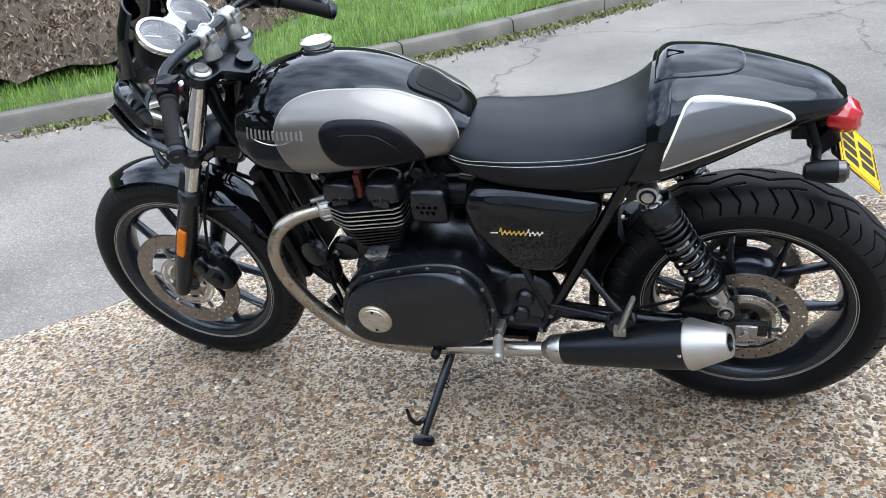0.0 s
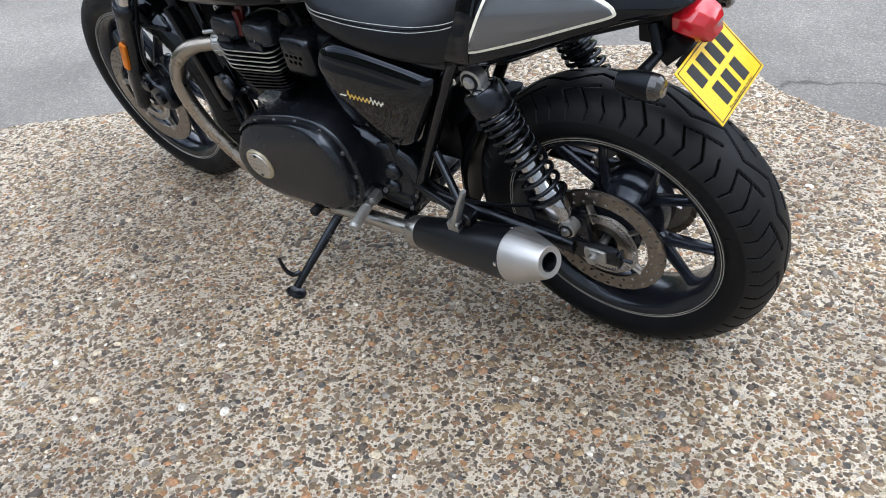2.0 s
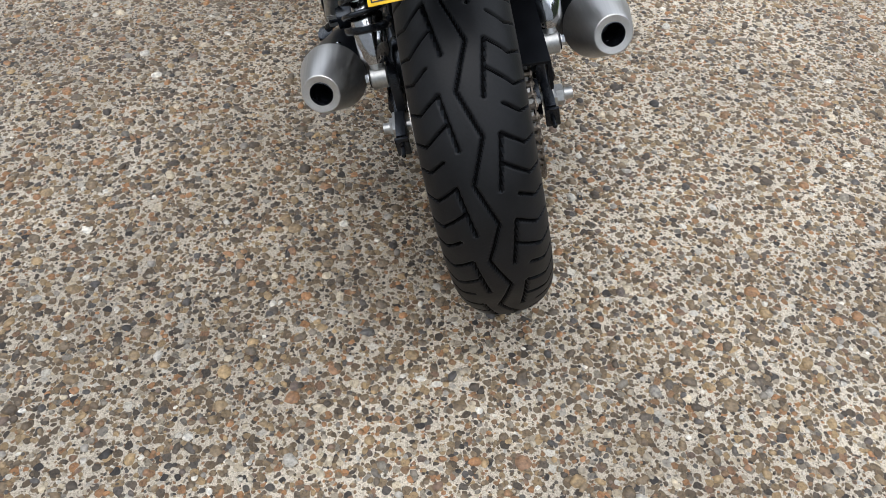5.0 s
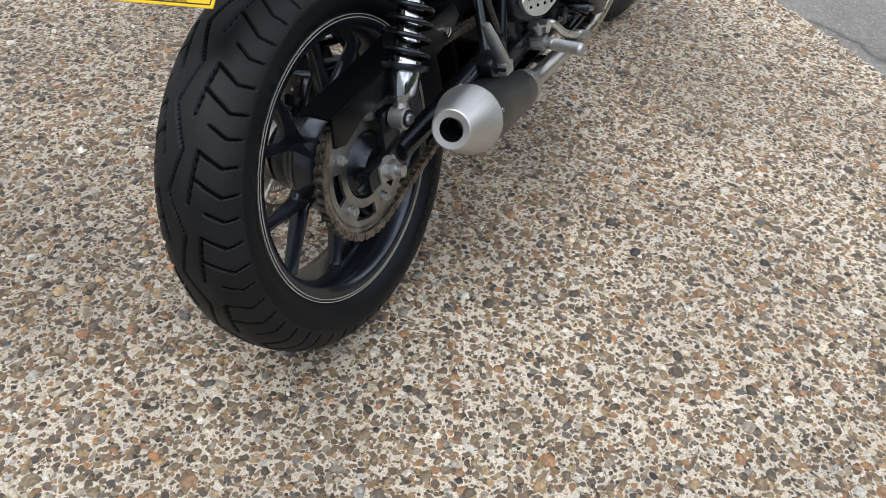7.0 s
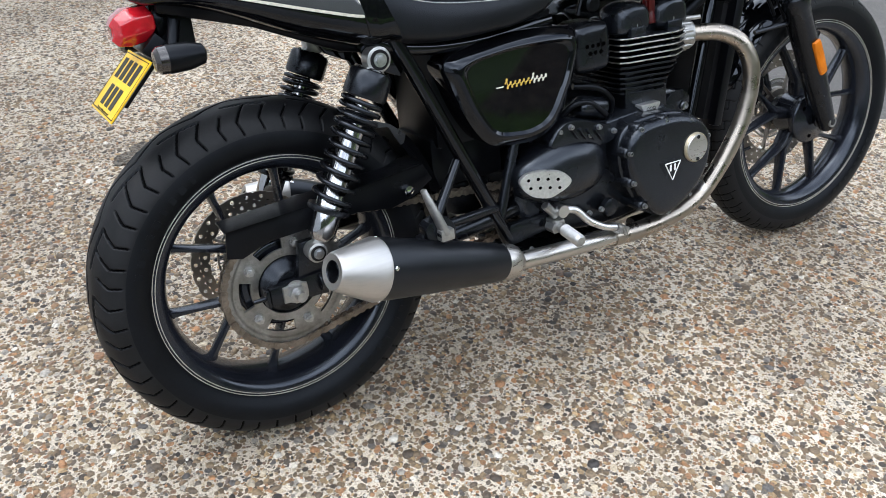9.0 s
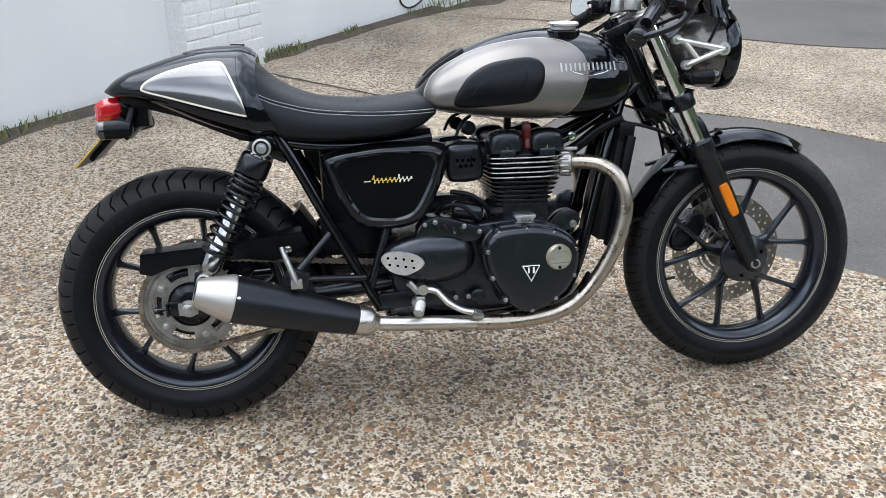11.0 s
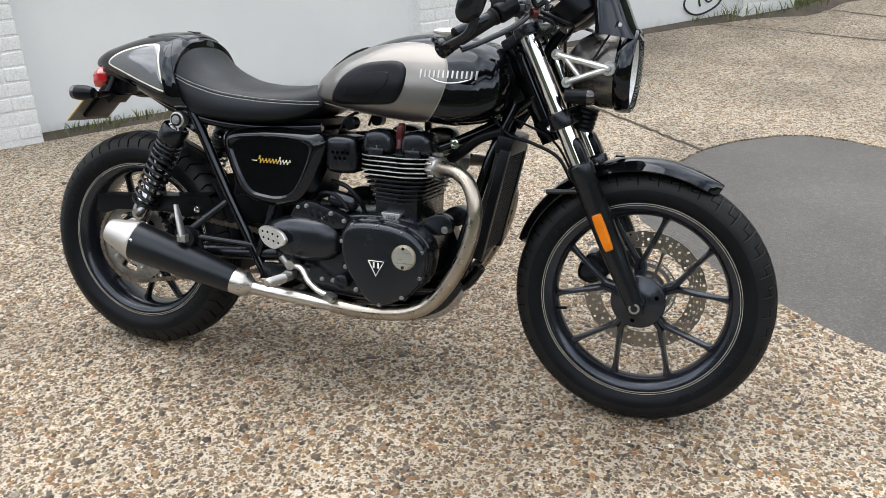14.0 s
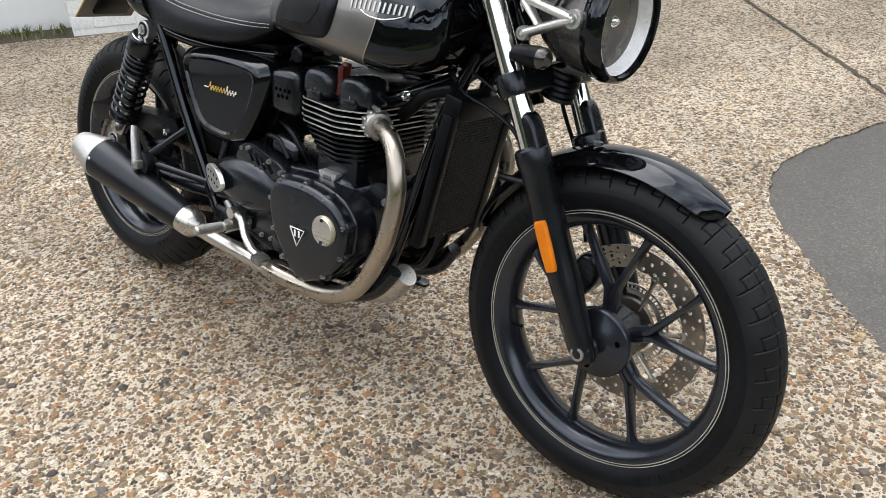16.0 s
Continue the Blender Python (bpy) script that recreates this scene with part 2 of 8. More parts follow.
def painted_wall(name):
    m, nt, b = nodes_of(name)
    tc = nt.nodes.new("ShaderNodeTexCoord")
    n1 = add(nt, "ShaderNodeTexNoise", Scale=1.1, Detail=6.0)
    n2 = add(nt, "ShaderNodeTexNoise", Scale=90.0, Detail=4.0)
    n3 = add(nt, "ShaderNodeTexNoise", Scale=9.0, Detail=8.0, Roughness=0.7)
    for n in (n1, n2, n3):
        nt.links.new(tc.outputs["Object"], n.inputs["Vector"])
    col = ramp(nt, n1.outputs["Fac"], [(0.3, (0.72, 0.75, 0.77)), (0.7, (0.81, 0.83, 0.84))]).outputs["Color"]
    spots = ramp(nt, n3.outputs["Fac"], [(0.70, (0, 0, 0)), (0.78, (0.5, 0.5, 0.5))]).outputs["Color"]
    col = mixc(nt, spots, col, (0.42, 0.42, 0.38))
    # splash-back of soil near the foot
    sep = nt.nodes.new("ShaderNodeSeparateXYZ")
    nt.links.new(tc.outputs["Object"], sep.inputs[0])
    low = maths(nt, "SUBTRACT", maths(nt, "MULTIPLY_ADD", n3.outputs["Fac"], 0.16, -0.01), sep.outputs[2])
    stain = ramp(nt, maths(nt, "MULTIPLY_ADD", low, 5.0, 0.5), [(0.5, (0, 0, 0)), (1.0, (0.35, 0.35, 0.35))]).outputs["Color"]
    col = mixc(nt, stain, col, (0.30, 0.29, 0.22))
    nt.links.new(col, b.inputs["Base Color"])
    b.inputs["Roughness"].default_value = 0.7
    bump(nt, n2.outputs["Fac"], b, 0.3, 0.002)
    return m


M_AGG = aggregate("washed_aggregate_concrete")
M_PEBBLE = pebble_material()
M_ROAD = asphalt("worn_grey_asphalt", (0.178, 0.166, 0.150), True)
M_TAR = asphalt("dark_asphalt_patch", (0.079, 0.074, 0.068), False)
M_KERB = pbr("kerb_concrete", (0.14, 0.132, 0.115), 0.85, var=0.4, scale=3, fine=120, relief=0.002, dirt=(0.10, 0.10, 0.06))
M_SOIL = pbr("soil", (0.07, 0.055, 0.04), 0.95, var=0.5, scale=5, fine=90, relief=0.01, dirt=(0.12, 0.10, 0.06))
M_TURF = pbr("turf", (0.08, 0.13, 0.028), 0.9, var=0.5, scale=4, fine=70, relief=0.01, dirt=(0.10, 0.10, 0.05))
M_GRASS = foliage("grass_blades", (0.075, 0.165, 0.018), (0.25, 0.37, 0.075))
M_WEED = foliage("weeds", (0.06, 0.10, 0.02), (0.21, 0.20, 0.08))
M_DEAD = foliage("dead_leaves", (0.05, 0.032, 0.02), (0.40, 0.31, 0.22))
M_WALL = painted_wall("white_masonry_paint")
# for flat discs that stand in for holes, the dark inside put in colour
M_RECESS_SHADE = pbr("dark_recess", (0.001, 0.001, 0.001), 0.9, spec=0.0)
M_POLISH = pbr("polished_cast_aluminium", (0.72, 0.72, 0.71), 0.3, metal=0.85, var=0.12, scale=20)
M_INK = pbr("black_spray_paint", (0.02, 0.02, 0.02), 0.7)
COOL = (0.80, 0.88, 1.0)
M_BLACK = pbr("gloss_black_paint", (0.0022, 0.0023, 0.0030), 0.04, var=0.3, scale=6, spec=0.48, tint=COOL)
M_SATIN = pbr("satin_black_coating", (0.0040, 0.0044, 0.0058), 0.25, spec=0.48, tint=COOL, var=0.35, scale=14, fine=400, relief=0.0003, dirt=(0.007, 0.007, 0.008))
M_CASE = pbr("satin_black_engine_casing", (0.0046, 0.0053, 0.0072), 0.24, spec=0.62, tint=COOL, var=0.3, scale=10, fine=600, relief=0.0003, dirt=(0.007, 0.0075, 0.009))
M_MUF = pbr("matt_black_silencer_coating", (0.0042, 0.0046, 0.0058), 0.34, spec=0.44, tint=COOL, var=0.25, scale=8, fine=500, relief=0.0002)
M_PLASTIC = pbr("black_plastic", (0.0026, 0.0027, 0.0034), 0.32, spec=0.20, tint=COOL, var=0.3, scale=20, fine=500, relief=0.0004)
M_RUBBER = pbr("tyre_rubber", (0.0045, 0.0048, 0.0056), 0.46, var=0.3, scale=12, fine=300, relief=0.0004, dirt=(0.008, 0.008, 0.0085), spec=0.17, tint=COOL)
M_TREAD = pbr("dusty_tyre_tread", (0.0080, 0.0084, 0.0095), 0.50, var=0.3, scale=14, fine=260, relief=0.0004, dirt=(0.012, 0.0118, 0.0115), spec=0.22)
# same rubber, darkened to paint the shade inside the tread grooves
M_GROOVE_SHADE = pbr("tyre_groove_rubber", (0.0022, 0.0023, 0.0026), 0.75, var=0.2, spec=0.06)
M_GRIP = pbr("grip_rubber", (0.007, 0.007, 0.0075), 0.66, spec=0.20, var=0.2, fine=300, relief=0.0006)
M_VINYL = pbr("black_seat_vinyl", (0.0042, 0.0044, 0.0054), 0.40, spec=0.30, tint=COOL, var=0.2, scale=9, fine=520, relief=0.0009)
M_THREAD = pbr("grey_stitching", (0.42, 0.42, 0.40), 0.8)
M_SILVER = pbr("metallic_silver_paint", (0.172, 0.166, 0.159), 0.36, metal=0.85, var=0.06, scale=5, fine=900, coat=0.6)
M_GREY = pbr("metallic_grey_panel", (0.125, 0.13, 0.14), 0.14, metal=0.6, var=0.06, scale=5, fine=900, coat=1.0)
M_CREAM = pbr("cream_coachline", (0.72, 0.69, 0.58), 0.35, var=0.05)
M_PIN = pbr("pale_gold_pinstripe", (0.33, 0.315, 0.27), 0.4, var=0.1)
M_CHROME = pbr("chrome", (0.78, 0.79, 0.80), 0.07, metal=1.0, var=0.06)
M_DARKCHROME = pbr("dark_chrome", (0.40, 0.41, 0.43), 0.12, metal=1.0, var=0.1)
M_STEEL = brushed("brushed_stainless_steel", (0.56, 0.54, 0.51), 0.32)
M_SCREW = pbr("zinc_screws", (0.40, 0.41, 0.42), 0.3, metal=1.0, var=0.2)
M_BRICK = pbr("white_painted_brick", (0.77, 0.79, 0.80), 0.65, var=0.05, scale=14, fine=90, relief=0.0012, dirt=(0.5, 0.5, 0.47))
# dark foliage tone for the added belt that darkens reflections
M_WOOD = pbr("far_woodland", (0.035, 0.045, 0.022), 0.95, var=0.8, scale=0.5, fine=3.0, relief=0.2, dirt=(0.06, 0.07, 0.045))
M_SHELL = pbr("satin_graphite_lamp_shell", (0.12, 0.115, 0.11), 0.26, metal=0.7, var=0.12, scale=12)
M_ALU = brushed("brushed_aluminium", (0.72, 0.71, 0.69), 0.32)
M_CONE = brushed("satin_brushed_end_cap", (0.60, 0.59, 0.575), 0.46)
M_CAST = pbr("cast_aluminium", (0.40, 0.40, 0.39), 0.38, metal=0.9, var=0.15, scale=20, relief=0.0004)
M_DISC = brushed("brake_disc_steel", (0.33, 0.30, 0.265), 0.36, (60, 60, 60))
M_SPROCKET = pbr("oily_sprocket_steel", (0.30, 0.295, 0.285), 0.42, metal=1.0, var=0.3, scale=25, dirt=(0.06, 0.05, 0.045))
M_CHAIN = pbr("oily_chain_steel", (0.20, 0.17, 0.14), 0.4, metal=0.9, var=0.4, scale=40, dirt=(0.03, 0.025, 0.02))
M_BRASS = pbr("pale_gold_ring", (0.56, 0.50, 0.36), 0.35, metal=0.8, var=0.1)
M_GOLD = pbr("gold_decal", (0.65, 0.43, 0.08), 0.4, var=0.1)
M_WHITE = pbr("white_decal", (0.75, 0.75, 0.74), 0.5, var=0.05)
M_RED = pbr("red_plastic", (0.06, 0.003, 0.003), 0.28, var=0.15)
M_REDLENS = pbr("red_lens", (0.42, 0.008, 0.015), 0.12, var=0.15, coat=1.0)
M_AMBER = pbr("amber_reflector", (0.60, 0.165, 0.004), 0.30, var=0.2, fine=900, relief=0.0006, spec=0.3)
M_SMOKE = pbr("smoked_indicator_lens", (0.015, 0.012, 0.0115), 0.18, var=0.2, coat=1.0)
M_YELLOW = pbr("yellow_number_plate", (0.80, 0.50, 0.008), 0.35, var=0.06, scale=14)
M_PLATEBACK = pbr("number_plate_back", (0.20, 0.19, 0.17), 0.6, var=0.2)
M_DIAL = pbr("dial_face", (0.11, 0.118, 0.13), 0.4, var=0.1)
M_GLASS = clear("clear_glass", 0.10)
M_SHADE = glass("smoked_screen", (0.08, 0.08, 0.085), 0.05)
M_REFLECT = pbr("headlamp_reflector", (0.86, 0.87, 0.88), 0.42, metal=0.45, var=0.04)
M_GRILLE = pbr("grey_grille_wire", (0.045, 0.047, 0.050), 0.4, metal=0.5, var=0.2)
M_MESH = pbr("radiator_core", (0.010, 0.010, 0.011), 0.5, metal=0.4, var=0.3, fine=500)
M_HUB = pbr("satin_graphite_wheel_paint", (0.0090, 0.0102, 0.0145), 0.20, metal=0.0, spec=0.62, tint=COOL, var=0.3, scale=12, dirt=(0.025, 0.023, 0.021))


# ---- shapes ----
def unit(v):
    v = np.asarray(v, float)
    return v / (np.linalg.norm(v) + 1e-12)


def smooth_line(pts, n=8, closed=False):
    """A Catmull-Rom curve through the points."""
    p = np.asarray(pts, float)
    out = []
    count = len(p)
    for i in range(count if closed else count - 1):
        if closed:
            a, b, c, d = p[i - 1], p[i], p[(i + 1) % count], p[(i + 2) % count]
        else:
            a, b, c, d = p[max(i - 1, 0)], p[i], p[i + 1], p[min(i + 2, count - 1)]
        for k in range(n):
            t = k / n
            out.append(0.5 * (2 * b + (c - a) * t + (2 * a - 5 * b + 4 * c - d) * t * t + (3 * b - a - 3 * c + d) * t ** 3))
    if not closed:
        out.append(p[-1])
    return np.array(out)


def along(xs, ys, x):
    """Smooth interpolation of a table."""
    xs, ys = np.asarray(xs, float), np.asarray(ys, float)
    m = np.gradient(ys, xs)
    x = float(np.clip(x, xs[0], xs[-1]))
    i = int(np.clip(np.searchsorted(xs, x) - 1, 0, len(xs) - 2))
    h = xs[i + 1] - xs[i]
    t = (x - xs[i]) / h
    return float((2 * t**3 - 3 * t**2 + 1) * ys[i] + (t**3 - 2 * t**2 + t) * h * m[i] + (-2 * t**3 + 3 * t**2) * ys[i + 1] + (t**3 - t**2) * h * m[i + 1])


def join(*shapes):
    verts, faces = [], []
    for v, f in shapes:
        k = len(verts)
        verts.extend(tuple(map(float, p)) for p in v)
        faces.extend(tuple(i + k for i in q) for q in f)
    return verts, faces


def moved(shape, m):
    return [tuple(m @ Vector(p)) for p in shape[0]], shape[1]


def mirrored(shape):
    return [(p[0], -p[1], p[2]) for p in shape[0]], [tuple(reversed(f)) for f in shape[1]]


def loft(rings, caps=True, closed=True, wrap=False):
    n = len(rings[0])
    verts = [tuple(map(float, p)) for r in rings for p in r]
    faces = []
    rows = len(rings)
    for i in range(rows if wrap else rows - 1):
        for j in range(n if closed else n - 1):
            a, b = i * n + j, i * n + (j + 1) % n
            c, d = ((i + 1) % rows) * n + (j + 1) % n, ((i + 1) % rows) * n + j
            faces.append((a, b, c, d))
    if caps and not wrap:
        faces.append(tuple(range(n - 1, -1, -1)))
        faces.append(tuple((rows - 1) * n + j for j in range(n)))
    return verts, faces


def box(cx, cy, cz, sx, sy, sz, turn=None):
    x, y, z = sx / 2, sy / 2, sz / 2
    v = [(-x, -y, -z), (x, -y, -z), (x, y, -z), (-x, y, -z), (-x, -y, z), (x, -y, z), (x, y, z), (-x, y, z)]
    f = [(0, 3, 2, 1), (4, 5, 6, 7), (0, 1, 5, 4), (1, 2, 6, 5), (2, 3, 7, 6), (3, 0, 4, 7)]
    m = Matrix.Translation((cx, cy, cz)) @ (turn or Matrix())
    return [tuple(m @ Vector(p)) for p in v], f


def frame_at(axis):
    a = unit(axis)
    ref = np.array([0, 0, 1.0]) if abs(a[2]) < 0.9 else np.array([1.0, 0, 0])
    u = unit(np.cross(ref, a))
    return a, u, np.cross(a, u)


def lathe(profile, origin, axis, seg=32, caps=True):
    """Turns rows of (radius, way along the axis)."""
    a, u, w = frame_at(axis)
    o = np.asarray(origin, float)
    rings = []
    for r, h in profile:
        rings.append([o + a * h + r * (math.cos(t) * u + math.sin(t) * w) for t in (2 * math.pi * k / seg for k in range(seg))])
    return loft(rings, caps)


def hoop(profile, origin, axis, seg=96):
    """Turns a closed profile of (radius, way along the axis) into a ring."""
    a, u, w = frame_at(axis)
    o = np.asarray(origin, float)
    rings = []
    for k in range(seg):
        t = 2 * math.pi * k / seg
        d = math.cos(t) * u + math.sin(t) * w
        rings.append([o + a * h + r * d for r, h in profile])
    return loft(rings, False, True, True)


def rod(p0, p1, r0, r1=None, seg=16, round_ends=False):
    p0, p1 = np.asarray(p0, float), np.asarray(p1, float)
    d = np.linalg.norm(p1 - p0)
    r1 = r0 if r1 is None else r1
    if round_ends:
        e = min(r0, r1) * 0.35
        prof = [(r0 * 0.7, 0), (r0, e), (r1, d - e), (r1 * 0.7, d)]
    else:
        prof = [(r0, 0), (r1, d)]
    return lathe(prof, p0, p1 - p0, seg)


def pipe(pts, radius, seg=14, caps=True, squash=1.0):
    """A tube along points; radius is a number or one number a point."""
    p = np.asarray(pts, float)
    n = len(p)
    rad = np.full(n, radius, float) if np.isscalar(radius) else np.interp(np.linspace(0, 1, n), np.linspace(0, 1, len(radius)), radius)
    tan = np.array([unit(p[min(i + 1, n - 1)] - p[max(i - 1, 0)]) for i in range(n)])
    _, u, _ = frame_at(tan[0])
    rings = []
    for i in range(n):
        u = unit(u - tan[i] * np.dot(u, tan[i]))
        w = np.cross(tan[i], u)
        rings.append([p[i] + rad[i] * (math.cos(t) * u + squash * math.sin(t) * w) for t in (2 * math.pi * k / seg for k in range(seg))])
    return loft(rings, caps)


def centre_of(outline):
    o = np.asarray(outline, float)
    return (o.max(0) + o.min(0)) / 2


def slab(outline, steps, about=None):
    """An outline in x and z carried along y: rows of (y, scale about the centre)."""
    o = np.asarray(outline, float)
    c = centre_of(o) if about is None else np.asarray(about, float)
    return loft([[(c[0] + (q[0] - c[0]) * s, y, c[1] + (q[1] - c[1]) * s) for q in o] for y, s in steps])


def grown(outline, by):
    """The outline moved outwards by a distance."""
    o = np.asarray(outline, float)
    nxt, prv = np.roll(o, -1, 0), np.roll(o, 1, 0)
    t = nxt - prv
    nrm = np.stack([t[:, 1], -t[:, 0]], 1)
    nrm /= np.linalg.norm(nrm, axis=1, keepdims=True) + 1e-12
    area = 0.5 * np.sum(o[:, 0] * nxt[:, 1] - nxt[:, 0] * o[:, 1])
    return o + nrm * by * (1 if area > 0 else -1)


def pillow(outline, y0, y1, edge=0.008, sign=1, steps=4):
    """A slab with a rounded edge on its outer side, from y0 out to y1 (both counted outwards)."""
    o = np.asarray(outline, float)
    rings = [[(q[0], sign * y0, q[1]) for q in o]]
    for k in range(steps + 1):
        a = math.pi / 2 * k / steps
        g = grown(o, -edge * (1 - math.cos(a)))
        rings.append([(q[0], sign * (y1 - edge + edge * math.sin(a)), q[1]) for q in g])
    c = centre_of(o)
    inner = grown(o, -edge)
    rings.append([(c[0] + (q[0] - c[0]) * 0.55, sign * (y1 + 0.001), c[1] + (q[1] - c[1]) * 0.55) for q in inner])
    return loft(rings)


def shade(bm, angle=38):
    lim = radians(angle)
    for f in bm.faces:
        f.smooth = True
    for e in bm.edges:
        e.smooth = len(e.link_faces) == 2 and e.calc_face_angle(0.0) < lim


def bm_of(shape, bevel=0.0, angle=38, segments=2):
    bm = bmesh.new()
    vs = [bm.verts.new(p) for p in shape[0]]
    for f in shape[1]:
        if len(set(f)) > 2:
            try:
                bm.faces.new([vs[i] for i in f])
            except ValueError:
                pass
    bmesh.ops.remove_doubles(bm, verts=bm.verts, dist=1e-6)
    bmesh.ops.recalc_face_normals(bm, faces=bm.faces)
    if bevel:
        es = [e for e in bm.edges if len(e.link_faces) == 2 and e.calc_face_angle(0.0) > radians(30)]
        bmesh.ops.bevel(bm, geom=es, offset=bevel, segments=segments, profile=0.6, affect="EDGES", clamp_overlap=True)
    shade(bm, angle)
    return bm


def part(name, bm, material, parent, label=""):
    """One mesh object under a thing or a part."""
    me = bpy.data.meshes.new(name)
    bm.to_mesh(me)
    bm.free()
    me.materials.append(material)
    ob = new(name, me)
    ob.parent = parent
    if label:
        tagged(ob, label)
    return ob


def piece(name, shape, material, parent=None, label="", bevel=0.0, angle=38, segments=2):
    return part(name, bm_of(shape, bevel, angle, segments), material, parent, label)


def again(ob, m, parent=None):
    """Another object on the same mesh."""
    o = new(ob.name.split(".")[0], ob.data)
    o.parent = parent or ob.parent
    o.matrix_basis = m
    if "label" in ob:
        o["label"] = ob["label"]
    return o


def raw(name, verts, faces, material, smooth=False):
    """A large mesh straight from arrays; faces all of one size."""
    verts, faces = np.asarray(verts, np.float32), np.asarray(faces, np.int32)
    me = bpy.data.meshes.new(name)
    me.vertices.add(len(verts))
    me.vertices.foreach_set("co", verts.ravel())
    k = faces.shape[1]
    me.loops.add(faces.size)
    me.loops.foreach_set("vertex_index", faces.ravel())
    me.polygons.add(len(faces))
    me.polygons.foreach_set("loop_start", np.arange(0, faces.size, k, dtype=np.int32))
    me.update(calc_edges=True)
    if smooth:
        me.polygons.foreach_set("use_smooth", np.ones(len(faces), bool))
    me.materials.append(material)
    return new(name, me)


# ---- ground ----
def sheet(outline, z, thick=0.0):
    o = np.asarray(outline, float)
    n = len(o)
    top = [(p[0], p[1], z) for p in o]
    if not thick:
        return top, [tuple(range(n))]
    low = [(p[0], p[1], z - thick) for p in o]
    return top + low, [tuple(range(n))] + [(i, n + i, n + (i + 1) % n, (i + 1) % n) for i in range(n)]


def flat(name, outline, z, material, label, category, thick=0.0):
    bm = bmesh.new()
    v, f = sheet(outline, z, thick)
    vs = [bm.verts.new(p) for p in v]
    for q in f:
        bm.faces.new([vs[i] for i in q])
    bmesh.ops.recalc_face_normals(bm, faces=bm.faces)
    if sum(q.normal.z for q in bm.faces) < 0:
        bmesh.ops.reverse_faces(bm, faces=bm.faces)
    big = [q for q in bm.faces if len(q.verts) > 4]
    bmesh.ops.triangulate(bm, faces=big)
    return tagged(part(name, bm, material, None), label, category, kind="structure")


flat("ground", [(-400, -400), (400, -400), (400, 400), (-400, 400)], -0.012, M_ROAD, "worn grey asphalt road with fine cracks", "road")


def ragged(points, n, size, seed):
    rng = np.random.RandomState(seed)
    line = smooth_line(points, n)
    return line + rng.normal(0, size, line.shape)


# the wall runs along this line; its near face
WALL_A, WALL_D = np.array([-0.62, 3.42]), unit((0.634, 0.773))
WALL_N = np.array([WALL_D[1], -WALL_D[0]])


BEND = 4.35
BEND_AT, BEND_D = WALL_A + WALL_D * BEND, unit((0.324, 0.946))
BEND_N = np.array([BEND_D[1], -BEND_D[0]])


def by_wall(s, d=0.0):
    """The place s metres along the wall from the pier and d metres out from its face."""
    p = WALL_A + WALL_D * s + WALL_N * d if s < BEND else BEND_AT + BEND_D * (s - BEND) + BEND_N * d
    return float(p[0]), float(p[1])


edge_road = ragged([(-9, -3.2), (-5, -2.1), (-2.5, -1.5), (-1.2, -1.33), (-0.52, -1.27), (-0.2, -1.24), (0.1, -1.36), (0.45, -1.62), (0.9, -1.42),
                    (1.3, -1.05), (1.58, -0.76), (1.87, -0.4), (2.05, -0.14), (2.28, 0.09), (2.36, 0.24), (2.17, 0.43), (1.98, 0.58), (1.8, 0.74),
                    (1.55, 1.0), (1.33, 1.28), (1.26, 1.6), (1.4, 2.02), (1.55, 2.3), (1.76, 2.49), (2.02, 2.58), (2.36, 2.42), (2.82, 2.09),
                    (3.35, 1.5), (4.3, 0.9), (6, 0.6), (10, 0.3)], 12, 0.004, 3)
yard_edge = [tuple(p) for p in edge_road if p[0] > -4.6] + [(14, 14), by_wall(14, -0.05), by_wall(BEND, -0.05), by_wall(-6.4, -0.05)]
yard = flat("pavement", yard_edge, 0.0, M_AGG, "washed pebble aggregate concrete yard", "yard", 0.03)

patch_line = smooth_line([(3.09, 4.82), (3.36, 5.11), (3.55, 5.35), (3.82, 5.68), (4.53, 6.44), (5.2, 7.3), (7.0, 8.2), (9.5, 7.5), (9.5, 4.5), (9, 3.4), (6, 3.2),
                          (4.3, 3.7), (3.62, 4.13), (3.36, 4.41), (3.20, 4.63)], 8, True)
far_line = [(3.0, 8.6), (3.72, 9.1), (4.3, 9.5), (4.9, 9.1), (5.55, 8.6), (9.0, 6.9), (14, 6.0), (14, 14), by_wall(13.9, 0.0), by_wall(7.0, 0.0)]
flat("pavement_2", far_line, 0.002, M_TAR, "darker ground beyond the concrete yard", "yard", 0.02)
flat("ground_patch", patch_line, 0.008, M_TAR, "dark asphalt repair patch in the concrete yard", "ground patch", 0.012)
front_patch = [tuple(p) for p in edge_road if p[0] > 1.2 and p[1] > 0.22 and p[0] < 6.2]
flat("road_patch", front_patch + [(6.0, 0.36), (4.0, 0.31), (2.5, 0.27)], -0.006, M_TAR, "dark smooth asphalt repair beside the concrete", "asphalt patch", 0.005)

# oil spot on the yard and joints between the slabs
def blob(cx, cy, r, seed, squeeze=0.6):
    rng = np.random.RandomState(seed)
    k = 40
    ph = rng.uniform(0, 6.28, 6)
    out = []
    for i in range(k):
        t = 2 * math.pi * i / k
        rr = r * (1 + 0.18 * math.sin(2 * t + ph[0]) + 0.12 * math.sin(3 * t + ph[1]) + 0.07 * math.sin(7 * t + ph[2]) + 0.04 * math.sin(13 * t + ph[3]))
        out.append((cx + rr * math.cos(t), cy + rr * squeeze * math.sin(t)))
    return out


